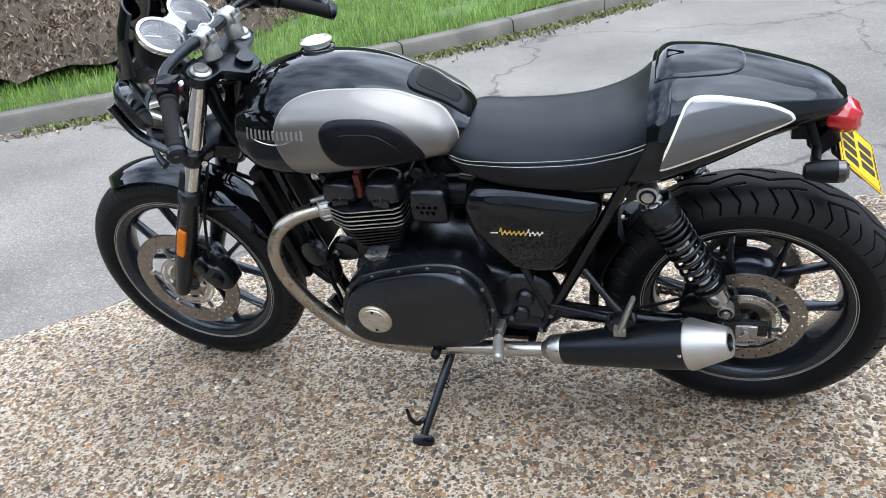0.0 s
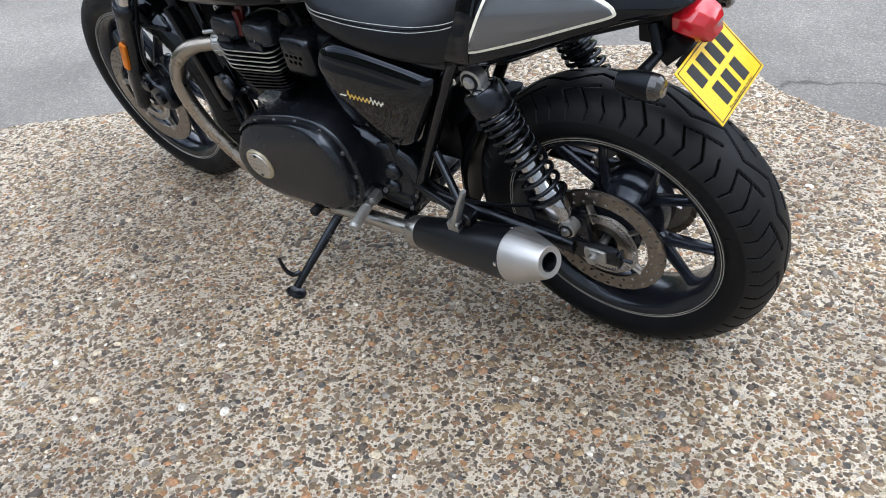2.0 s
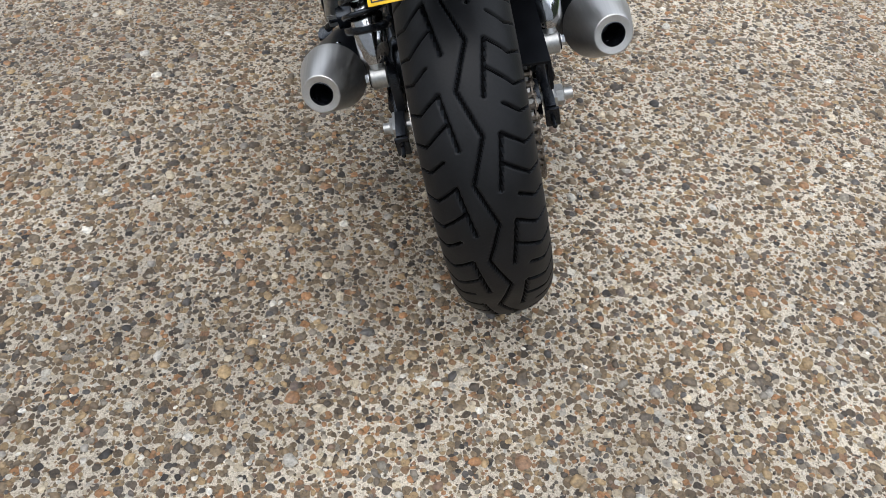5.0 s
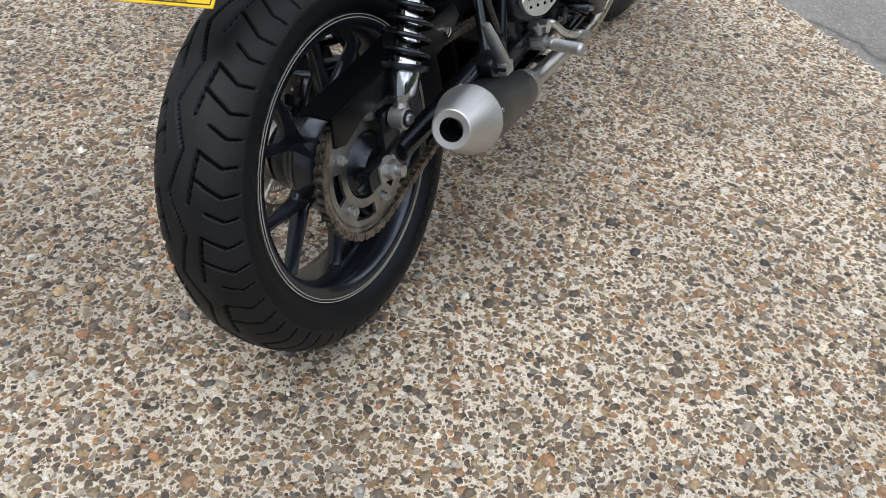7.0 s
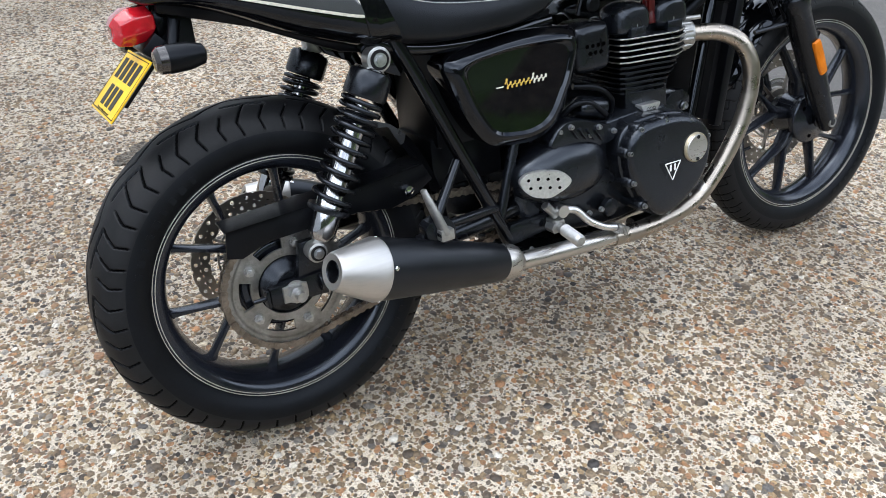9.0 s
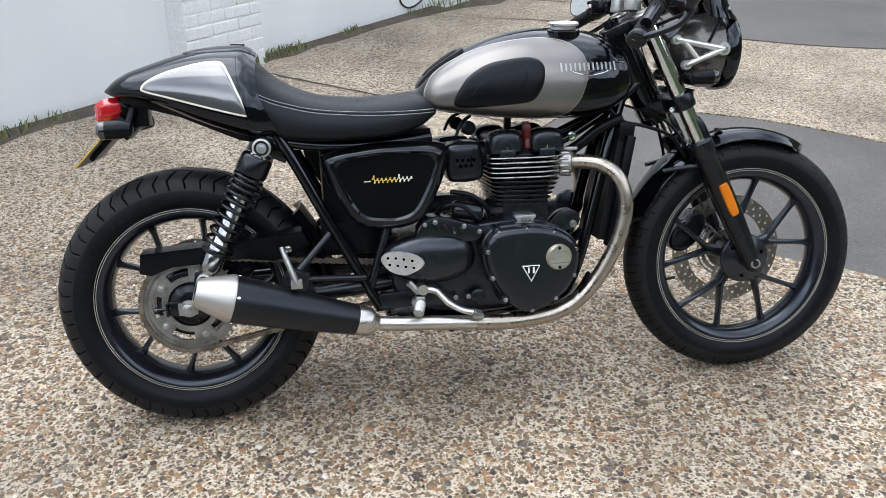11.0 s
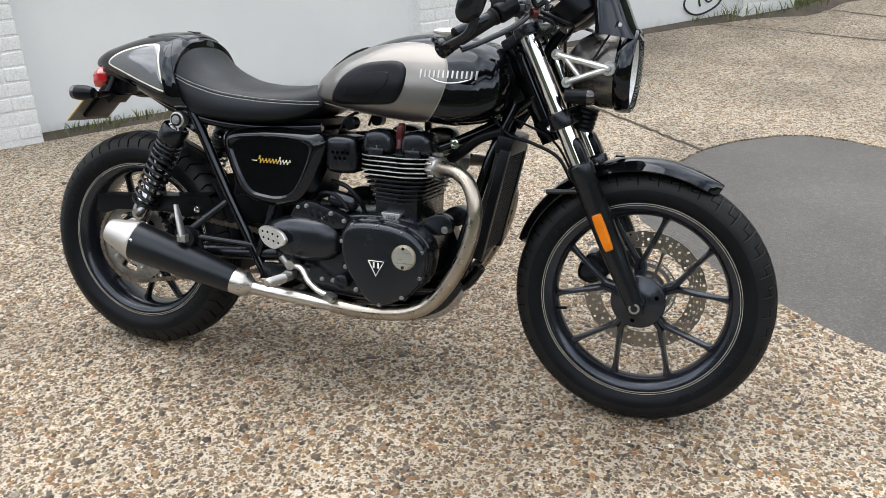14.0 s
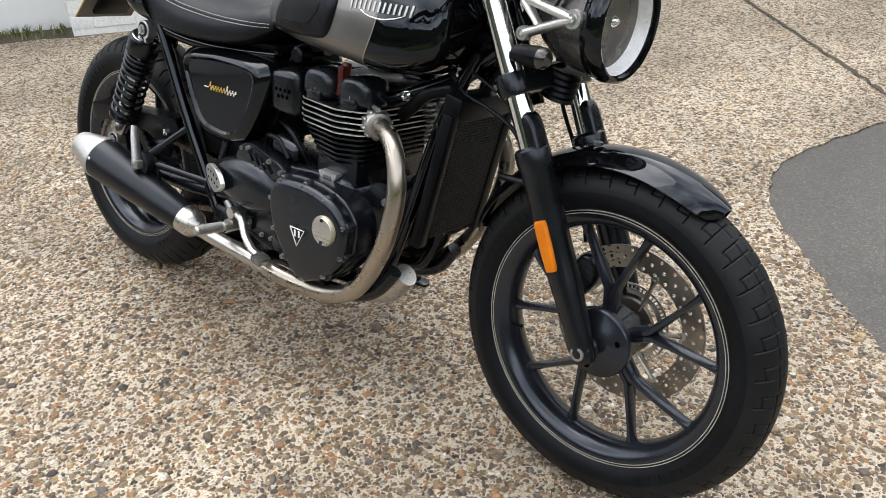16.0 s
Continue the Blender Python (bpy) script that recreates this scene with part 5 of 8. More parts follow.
for sgn in (-1, 1):
    y = sgn * 0.095
    a, b, c = (1.217, y, 0.898), (1.245, y, 0.836), (1.339, y, 0.871)
    br = piece("headlamp_bracket", join(pipe([a, c], [0.0118, 0.0125], 14, squash=0.7), pipe([b, c], [0.0118, 0.0125], 14, squash=0.7), pipe([(1.240, y, 0.889), (1.272, y, 0.853)], [0.012, 0.0100], 14, squash=0.6),
                                        *[lathe([(r, -0.009), (r + 0.001, -0.006), (r + 0.001, 0.006), (r, 0.009)], p, Y, 24) for p, r in ((a, 0.0112), (b, 0.0112), (c, 0.0155))]), M_POLISH, bike, "polished aluminium headlamp bracket")
    for p, r in ((a, 0.0060), (b, 0.0060), (c, 0.0090)):
        piece("bolt", lathe([(r, 0), (r, 0.011), (r * 0.55, 0.0115), (r * 0.5, 0.008)], p, (0, sgn, 0), 14), M_SCREW, br)
    piece("boss", rod((c[0], sgn * 0.075, c[2]), (c[0], sgn * 0.09, c[2]), 0.014, seg=18), M_SATIN, br)
    ind = piece("indicator", lathe([(0.007, -0.040), (0.013, -0.036), (0.0175, -0.016), (0.0185, 0.014), (0.016, 0.024), (0.007, 0.028)], (1.285, sgn * 0.122, 0.806), (1, 0, 0), 28), M_PLASTIC, bike, "black front indicator")
    piece("lens", lathe([(0.0180, 0.016), (0.0172, 0.026), (0.012, 0.032), (0.0005, 0.034)], (1.285, sgn * 0.122, 0.806), (1, 0, 0), 28, caps=False), M_SMOKE, ind, "smoked indicator lens")
    piece("stalk", rod((1.262, sgn * 0.115, 0.806), (1.246, sgn * 0.09, 0.815), 0.009, seg=12), M_PLASTIC, ind)

# fly screen: a curved shell, open at the back
rings = []
for k in range(17):
    t = k / 16
    zf = 0.936 + 0.176 * t
    xf = along([0.0, 0.10, 0.53, 1.0], [1.402, 1.390, 1.354, 1.312], t)
    zb = along([0.0, 0.35, 0.70, 1.0], [0.950, 0.985, 1.035, 1.082], t)
    xb = along([0.0, 0.35, 0.70, 1.0], [1.306, 1.303, 1.296, 1.280], t)
    hw = along([0.0, 0.35, 0.70, 1.0], [0.103, 0.100, 0.092, 0.070], t)
    ring = []
    for q in range(25):
        u = q / 24 * 2 - 1
        ring.append((xf + (xb - xf) * abs(u) ** 2.2, hw * math.sin(u * math.pi / 2), zf + (zb - zf) * abs(u) ** 2.4))
    ring += [(p[0] - 0.004, p[1] * 0.96, p[2]) for p in reversed(ring)]
    rings.append(ring)
screen = piece("fly_screen", loft(rings), M_BLACK, bike, "black plastic fly screen over the headlamp", angle=60)
for sgn in (-1, 1):
    for z, x in ((1.028, 1.318), (0.968, 1.356)):
        piece("screw", lathe([(0.0052, -0.006), (0.0052, -0.001), (0.004, 0.0), (0.002, 0.0)], (x, sgn * 0.089, z), (0.35, sgn, 0.1), 12), M_SCREW, screen)
    piece("screen_stay", pipe([(1.352, sgn * 0.086, 0.975), (1.325, sgn * 0.092, 0.93), (1.300, sgn * 0.096, 0.885)], 0.006, 8, squash=0.4), M_PLASTIC, screen)
# ---- dials ----
DN = unit((-0.62, 0, 0.79))
for y, x, z in ((0.062, 1.228, 1.026), (-0.062, 1.228, 1.026)):
    c = np.array([x, y, z])
    dial = piece("dial", lathe([(0.030, -0.062), (0.048, -0.052), (0.053, -0.030), (0.053, 0.0)], c, DN, 40), M_PLASTIC, bike, "round dial in a black cup with chrome bezel")
    piece("bezel", hoop([(0.0535, -0.004), (0.0560, 0.002), (0.0545, 0.009), (0.0480, 0.0095), (0.0455, 0.003), (0.0455, -0.003)], c, DN, 48), M_CHROME, dial, "chrome bezel")
    piece("face", lathe([(0.046, -0.002), (0.046, 0.0)], c, DN, 40), M_DIAL, dial, "grey dial face")
    a, u, w = frame_at(DN)
    ticks = []
    for k in range(28):
        t = radians(-140 + k * 10.4 + 90)
        d = math.cos(t) * u + math.sin(t) * w
        ticks.append(pipe([c + a * 0.0012 + d * r for r in (0.037 if k % 3 else 0.034, 0.0415)], 0.0007, 4))
    piece("scale", join(*ticks), M_WHITE, dial, "ring of white scale lines")
    piece("needle", pipe([c + a * 0.0025, c + a * 0.0025 - u * 0.024 + w * 0.024], [0.0014, 0.0006], 5), M_WHITE, dial)
    g = piece("glass", lathe([(0.0465, 0.005), (0.03, 0.0065), (0.0005, 0.007)], c, DN, 40, caps=False), M_GLASS, dial)
    g.visible_shadow = False
across = np.cross(DN, Y)
arc = [(0.062 - 0.050 * math.cos(radians(t)), 0.050 * math.sin(radians(t))) for t in range(50, -51, -10)]
bridge = [(0.012, 0.029), (0.0, 0.027), (-0.012, 0.029)]
web = bridge[::-1] + arc + [(y, -e) for y, e in bridge] + [(-y, -e) for y, e in arc]
piece("dial_surround", loft([[np.array([1.228, 0, 1.026]) + np.array([0, y, 0]) + across * e + DN * h for y, e in web] for h in (0.000, 0.0075)]), M_CAST, bike, "bright bridge joining the two dial rims", bevel=0.001)
piece("dial_bracket", join(box(1.225, 0, 0.985, 0.05, 0.10, 0.012), rod((1.175, 0.0, 1.022), (1.205, 0.0, 0.985), 0.024, 0.024, 20)), M_SATIN, bike, bevel=0.003)
piece("ignition", join(lathe([(0.020, 0), (0.020, 0.018), (0.015, 0.020), (0.014, 0.016)], (1.163, 0.0, 1.000), DN, 24)), M_CHROME, bike, "chrome-ringed ignition lock")

# ---- handlebar ----
bar_pts = [(1.128, 0.0, 1.020), (1.130, 0.055, 1.020), (1.142, 0.105, 1.018), (1.152, 0.165, 1.008), (1.144, 0.205, 0.998), (1.112, 0.248, 0.977), (1.050, 0.335, 0.935)]
bar = piece("handlebar", join(pipe(smooth_line(bar_pts, 8), 0.0125, 16), mirrored(pipe(smooth_line(bar_pts, 8), 0.0125, 16))), M_SATIN, bike, "black drop handlebar")
for sgn in (-1, 1):
    piece("bar_clamp", join(rod((1.128, sgn * 0.030, 1.020), (1.128, sgn * 0.076, 1.018), 0.0215, seg=24, round_ends=True), box(1.127, sgn * 0.053, 1.016, 0.058, 0.030, 0.016), rod((1.120, sgn * 0.052, 0.972), (1.122, sgn * 0.052, 1.010), 0.021, 0.019, 20)), M_CAST, bike, "cast aluminium handlebar clamp", bevel=0.003)
    for dx, dy in ((-0.022, -0.009), (0.022, -0.009), (-0.022, 0.011), (0.022, 0.011)):
        piece("clamp_bolt", lathe([(0.0055, 0), (0.0055, 0.012), (0.003, 0.0125), (0.003, 0.009)], (1.127 + dx, sgn * (0.053 + dy), 1.021), (0, 0, 1), 12), M_SCREW, bike)
    g0, g1 = np.array([1.112, sgn * 0.248, 0.977]), np.array([1.046, 0.358, 0.928] if sgn > 0 else [1.031, -0.332, 0.907])
    gd = g1 - g0
    glen = np.linalg.norm(gd)
    prof = [(0.0150, 0.0), (0.0200, 0.003), (0.0195, 0.008)]
    for k in range(22):
        prof += [(0.0163, 0.010 + (glen - 0.016) * k / 22), (0.0172, 0.012 + (glen - 0.016) * k / 22)]
    prof += [(0.0185, glen - 0.004), (0.0150, glen)]
    grip = piece("grip", lathe(prof, g0, gd, 24), M_GRIP, bar, "ribbed rubber grip", angle=60)
    end = g1 + unit(gd) * 0.010
    piece("bar_end", join(lathe([(0.017, 0), (0.019, 0.004), (0.019, 0.016), (0.015, 0.020)], g1, gd, 24), lathe([(0.008, 0.0205), (0.007, 0.0225)], g1, gd, 12)), M_SATIN, bar)
    # switch cube
    sc = g0 - unit(gd) * 0.028
    _, u, w = frame_at(gd)
    sw = piece("switch_block", join(lathe([(0.020, -0.026), (0.0235, -0.022), (0.0235, 0.020), (0.020, 0.025)], sc, gd, 20), moved(box(0, 0, 0, 0.034, 0.040, 0.036), Matrix.Translation(sc + np.array([-0.012, 0, 0.006])))), M_PLASTIC, bar, "black handlebar switch block", bevel=0.003)
    for k, (dz, mm) in enumerate(((0.012, M_RED if sgn < 0 else M_PLASTIC), (-0.006, M_RED), (0.003, M_WHITE))):
        piece("button", box(sc[0] - 0.030, sc[1] - sgn * (0.008 * k - 0.006), sc[2] + 0.006 + dz, 0.008, 0.012, 0.009), mm, sw, bevel=0.0015)
    # lever with perch
    lv = smooth_line([sc + (0.030, -sgn * 0.018, -0.006), sc + (0.050, sgn * 0.004, -0.014), sc + (0.030, sgn * 0.055, -0.042), sc + (-0.020, sgn * 0.118, -0.075), sc + (-0.050, sgn * 0.140, -0.088)], 8)
    piece("lever", pipe(lv, [0.009, 0.0075, 0.007, 0.0065, 0.009], 10, squash=0.7), M_SATIN, bar, "black hand lever")
    piece("lever_perch", join(box(sc[0] + 0.022, sc[1] - sgn * 0.020, sc[2] - 0.002, 0.040, 0.030, 0.026), rod(sc + (0.030, -sgn * 0.018, 0.012), sc + (0.030, -sgn * 0.018, -0.020), 0.008, seg=14)), M_SATIN, bar, bevel=0.004)
    piece("adjuster", lathe([(0.010, 0), (0.012, 0.003), (0.012, 0.012), (0.008, 0.014)], sc + (0.050, -sgn * 0.03, -0.006), (0.7, -sgn * 0.7, 0), 14), M_RED, bar)
# brake reservoir, right
RES = np.array([1.178, -0.205, 1.022])
res = piece("brake_reservoir", lathe([(0.020, 0.0), (0.022, 0.003), (0.022, 0.034), (0.020, 0.036)], RES, (0, -0.05, 1), 28), pbr("amber_fluid_bottle", (0.16, 0.035, 0.012), 0.25, var=0.2, coat=0.5), bike, "brown brake fluid bottle with black lid")
piece("lid", lathe([(0.024, 0.034), (0.025, 0.037), (0.025, 0.052), (0.022, 0.056)], RES, (0, -0.05, 1), 28), M_PLASTIC, res, "black lid")
piece("reservoir_hose", pipe(smooth_line([RES + (0.0, 0, 0.002), RES + (0.012, 0.004, -0.022), RES + (0.03, 0.01, -0.012), RES + (0.036, 0.006, -0.03)], 6), 0.006, 8), M_PLASTIC, res)
# bar-end mirrors
def mirror_at(c, n, long_axis, stalk, label, size=1.0):
    """A long oval mirror on a flat arm, its glass facing n and its long side along long_axis."""
    c, n, l = np.asarray(c, float), unit(n), np.asarray(long_axis, float)
    l = unit(l - n * np.dot(l, n))
    m = np.cross(n, l)

    def ring(k, lift):
        out = []
        for i in range(40):
            t = 2 * math.pi * i / 40
            u, v = math.cos(t), math.sin(t)
            out.append(c + n * lift + k * size * (l * 0.051 * math.copysign(abs(u) ** 0.8, u) + m * 0.041 * math.copysign(abs(v) ** 0.8, v)))
        return out

    mm = piece("mirror", loft([ring(k, h) for k, h in ((0.30, -0.019), (0.72, -0.015), (0.94, -0.006), (1.0, 0.002), (0.97, 0.006), (0.92, 0.0045))]), M_SATIN, bike, label, angle=60)
    piece("mirror_glass", loft([ring(0.92, 0.004), ring(0.92, 0.0056)]), M_CHROME, mm)
    piece("stalk", pipe(smooth_line(stalk, 6), 0.0105, 12, squash=0.7), M_SATIN, mm)
    piece("clamp_ring", lathe([(0.016, -0.006), (0.0205, -0.004), (0.0205, 0.006), (0.017, 0.010)], stalk[0], np.subtract(stalk[0], (1.13, stalk[0][1] * 0.7, 0.99)), 24), M_SATIN, mm)


mirror_at((1.116, -0.425, 0.994), (-0.85, 0.38, 0.30), (0.45, 0.0, 0.90), [(1.030, -0.346, 0.906), (1.060, -0.382, 0.914), (1.102, -0.402, 0.934), (1.124, -0.415, 0.968)], "oval black bar-end mirror standing above the grip", 0.84)
mirror_at((1.112, 0.343, 1.018), (-0.83, -0.52, 0.33), (-0.28, -0.05, -0.95), [(1.040, 0.366, 0.926), (1.086, 0.366, 0.950), (1.126, 0.358, 0.974), (1.143, 0.366, 1.030)], "oval black bar-end mirror curving up before the grip")
for k, (a, b) in enumerate((((1.165, 0.20, 0.99), (1.10, 0.03, 0.90)), ((1.17, -0.20, 0.985), (1.10, -0.03, 0.90)), ((1.19, -0.17, 0.99), (1.22, -0.05, 0.93)), ((1.18, 0.16, 0.985), (1.24, 0.06, 0.92)))):
    a, b = np.array(a), np.array(b)
    piece("cable", pipe(smooth_line([a, a + (0.05, (b - a)[1] * 0.2, -0.02), (a + b) / 2 + (0.05, 0, 0.0), b], 8), 0.0042, 8), M_PLASTIC, bike)

# looms and cables behind the fork
for y0, y1, r_ in ((0.030, 0.052, 0.013), (0.058, 0.040, 0.009), (0.070, 0.075, 0.006)):
    piece("loom", pipe(smooth_line([(1.200, y0, 0.955), (1.165, (y0 + y1) / 2, 0.905), (1.150, y1, 0.840), (1.125, y1, 0.770), (1.095, y1 * 0.7, 0.715)], 6), r_, 10), M_PLASTIC, bike, "black taped wiring loom")


# ---- tank, seat and tail ----
class Hull:
    """A long body given by tables over x: top, bottom, half width; rounded more or less above and below its widest line."""

    def __init__(self, xs, top, low, wide, waist=0.4, up=2.3, down=3.0):
        self.xs, self.top, self.low, self.wide, self.waist, self.up, self.down = xs, top, low, wide, waist, up, down

    def at(self, x):
        t, b, w = along(self.xs, self.top, x), along(self.xs, self.low, x), along(self.xs, self.wide, x)
        c = b + (t - b) * self.waist
        return t, b, w, c

    def side(self, x, z):
        """The half width at a height."""
        t, b, w, c = self.at(x)
        n, h = (self.up, t - c) if z >= c else (self.down, c - b)
        return w * max(0.0, 1 - min(1.0, abs(z - c) / h) ** n) ** (1 / n)

    def crown(self, x, y):
        t, b, w, c = self.at(x)
        return c + (t - c) * max(0.0, 1 - min(1.0, abs(y) / w) ** self.up) ** (1 / self.up)

    def rings(self, count=40, around=56, x0=None, x1=None):
        x0, x1 = x0 or self.xs[0], x1 or self.xs[-1]
        out = []
        for k in range(count):
            q = k / (count - 1)
            x = x0 + (x1 - x0) * (0.5 - 0.5 * math.cos(math.pi * q)) if count > 12 else x0 + (x1 - x0) * q
            t, b, w, c = self.at(x)
            ring = []
            for j in range(around):
                a = 2 * math.pi * j / around
                ca, sa = math.cos(a), math.sin(a)
                n, h = (self.up, t - c) if sa >= 0 else (self.down, c - b)
                ring.append((x, w * math.copysign(abs(ca) ** (2 / n), ca), c + h * math.copysign(abs(sa) ** (2 / n), sa)))
            out.append(ring)
        return out


def side_patch(hull, outline, sign, lift, edge=0.004, steps=14, under=0.003, dome=0.0):
    """A plate lying on the hull's flank, with a rounded edge."""
    o = np.asarray(outline, float)
    c = centre_of(o)
    rings = []
    rows = [(1.0, -under)] + [(1 - edge * (1 - math.cos(a)) / 0.05, lift * math.sin(a)) for a in (0.0, 0.5, 1.0, math.pi / 2)]
    rows += [(rows[-1][0] * (1 - k / steps), lift + dome * (1 - (1 - k / steps) ** 2)) for k in range(1, steps)] + [(0.004, lift + dome)]
    for s_, d in rows:
        ring = []
        for p in o:
            x, z = c + (p - c) * s_
            ring.append((x, sign * (hull.side(x, z) + d), z))
        rings.append(ring)
    return loft(rings)


tank_hull = Hull([0.575, 0.595, 0.646, 0.721, 0.811, 0.900, 1.000, 1.060, 1.090, 1.108],
                 [0.800, 0.826, 0.868, 0.904, 0.931, 0.939, 0.930, 0.908, 0.886, 0.850],
                 [0.765, 0.755, 0.744, 0.733, 0.724, 0.718, 0.718, 0.738, 0.765, 0.810],
                 [0.060, 0.092, 0.122, 0.144, 0.159, 0.167, 0.163, 0.146, 0.120, 0.060], 0.36, 2.15, 3.4)
tank = piece("fuel_tank", loft(tank_hull.rings(56, 72)), M_BLACK, bike, "gloss black fuel tank with silver flanks", angle=60)
silver_line = smooth_line([(0.592, 0.772), (0.590, 0.800), (0.615, 0.838), (0.660, 0.868), (0.720, 0.893), (0.790, 0.908), (0.868, 0.913), (0.928, 0.901), (0.960, 0.872), (0.968, 0.832), (0.956, 0.785), (0.934, 0.748),
                           (0.905, 0.727), (0.860, 0.7245), (0.800, 0.7290), (0.720, 0.7385), (0.650, 0.7490), (0.605, 0.758)], 6, True)
knee_line = smooth_line([(0.652, 0.772), (0.664, 0.800), (0.690, 0.832), (0.735, 0.857), (0.790, 0.867), (0.838, 0.868), (0.862, 0.852), (0.863, 0.820), (0.850, 0.786), (0.826, 0.766), (0.760, 0.760), (0.690, 0.757), (0.660, 0.760)], 6, True)


def within(outline, x, z):
    """Whether a point lies inside an outline."""
    o = np.asarray(outline, float)
    p = np.roll(o, -1, 0)
    cross = ((o[:, 1] > z) != (p[:, 1] > z)) & (x < (p[:, 0] - o[:, 0]) * (z - o[:, 1]) / (p[:, 1] - o[:, 1] + 1e-12) + o[:, 0])
    return bool(cross.sum() % 2)


for sgn in (-1, 1):
    piece("coachline", side_patch(tank_hull, grown(silver_line, 0.0011), sgn, 0.0007, 0.0005, 16), M_PIN, tank, "thin pale gold coachline")
    piece("silver_panel", side_patch(tank_hull, silver_line, sgn, 0.0013, 0.0006, 22), M_SILVER, tank, "metallic silver painted flank", angle=60)
    pad = piece("knee_pad", side_patch(tank_hull, knee_line, sgn, 0.0075, 0.006, 12), M_PLASTIC, tank, "black rubber knee pad")
    field = centre_of(knee_line) + (knee_line - centre_of(knee_line)) * 0.80
    piece("pad_inlay", side_patch(tank_hull, field, sgn, 0.0068, 0.003, 10), M_GRIP, pad, "ribbed pad field")
    plain = smooth_line([(0.700, 0.783), (0.694, 0.792), (0.716, 0.816), (0.748, 0.836), (0.808, 0.843), (0.822, 0.838), (0.820, 0.818), (0.800, 0.797), (0.778, 0.785)], 4, True)
    piece("pad_centre", side_patch(tank_hull, plain, sgn, 0.0088, 0.003, 8), M_PLASTIC, pad, "plain black pad centre")
    ribs = []
    for k in range(-40, 64):
        row = []
        for q in np.linspace(-0.02, 0.14, 65):
            x, z = 0.650 + 0.0042 * k + 0.55 * q, 0.755 + q * 0.85
            if within(field, x, z) and not within(plain, x, z):
                row.append((x, sgn * (tank_hull.side(x, z) + 0.0071), z))
            else:
                if len(row) > 2:
                    ribs.append(pipe([row[0], row[len(row) // 2], row[-1]], 0.0007, 4))
                row = []
    tagged(piece("pad_ribs", join(*ribs), M_PLASTIC, pad, "fine slanting ribs"), kind="stuff")
    seam = [(x, sgn * (tank_hull.side(x, z) + 0.001), z) for x, z in smooth_line([(0.602, 0.7585), (0.650, 0.7490), (0.720, 0.7385), (0.800, 0.7290), (0.860, 0.7245), (0.915, 0.7275)], 6)]
    piece("tank_seam", pipe(seam, 0.0026, 8), M_SILVER, tank, "pressed seam along the foot of the tank")
    # maker's badge: plain raised bars over a swoosh
    for k in range(13):
        x, z = 0.903 + 0.0112 * k, 0.842
        w, h = (0.0021, 0.0088 if k % 12 else 0.0105)
        rect = [(x - w, z - h), (x, z - h), (x + w, z - h), (x + w, z), (x + w, z + h), (x, z + h), (x - w, z + h), (x - w, z)]
        piece("badge_bar", side_patch(tank_hull, rect, sgn, 0.0030, 0.0008, 3), M_CAST, tank, "plain bright badge bar")
    sw = smooth_line([(0.926, 0.834), (0.945, 0.826), (0.975, 0.822), (1.005, 0.826), (1.026, 0.833)], 6)
    piece("badge_swoosh", pipe([(x, sgn * (tank_hull.side(x, z) + 0.0022), z) for x, z in sw], [0.0006, 0.0016, 0.0018, 0.0016, 0.0006], 8), M_CHROME, tank)

CAP = np.array([0.936, -0.072, 0.926])
CN = unit((0.02, -0.12, 1))
cap = piece("filler_cap", lathe([(0.040, -0.012), (0.040, 0.003), (0.036, 0.006)], CAP, CN, 36), M_BLACK, tank, "chrome filler cap on a black seat")
piece("cap_ring", lathe([(0.030, 0.004), (0.030, 0.012), (0.036, 0.015), (0.037, 0.020), (0.033, 0.023), (0.026, 0.0235), (0.024, 0.0215), (0.010, 0.022)], CAP, CN, 40), M_POLISH, cap)


def top_patch(hull, outline, lift, mat, name, parent, label=""):
    o = np.asarray(outline, float)
    c = centre_of(o)
    rings = []
    for s_, d in [(1.02, -0.004), (1.0, lift * 0.6), (0.97, lift)] + [(0.97 * (1 - k / 8), lift) for k in range(1, 8)] + [(0.01, lift)]:
        rings.append([(q[0], q[1], hull.crown(q[0], q[1]) + d) for q in (c + (p - c) * s_ for p in o)])
    return piece(name, loft(rings), mat, parent, label)


pad_o = smooth_line([(0.583, -0.026), (0.583, 0.026), (0.620, 0.040), (0.670, 0.050), (0.692, 0.040), (0.698, 0.0), (0.692, -0.040), (0.670, -0.050), (0.620, -0.040)], 6, True)
tp = top_patch(tank_hull, pad_o, 0.006, M_PLASTIC, "tank_pad", tank, "black rubber pad at the back of the tank")
top_patch(tank_hull, centre_of(pad_o) + (pad_o - centre_of(pad_o)) * 0.72, 0.0075, M_GRIP, "pad_inlay", tp)
lab = []
for y0 in (-0.030, 0.000, 0.030):
    for k in range(3):
        x = 1.035 + 0.012 * k
        lab.append(pipe([(x, y0 + q, tank_hull.crown(x, y0 + q) + 0.0007) for q in np.linspace(-0.010, 0.010, 4)], 0.0008, 4))
piece("warning_print", join(*lab), M_DIAL, tank, "faint grey print on the tank top")

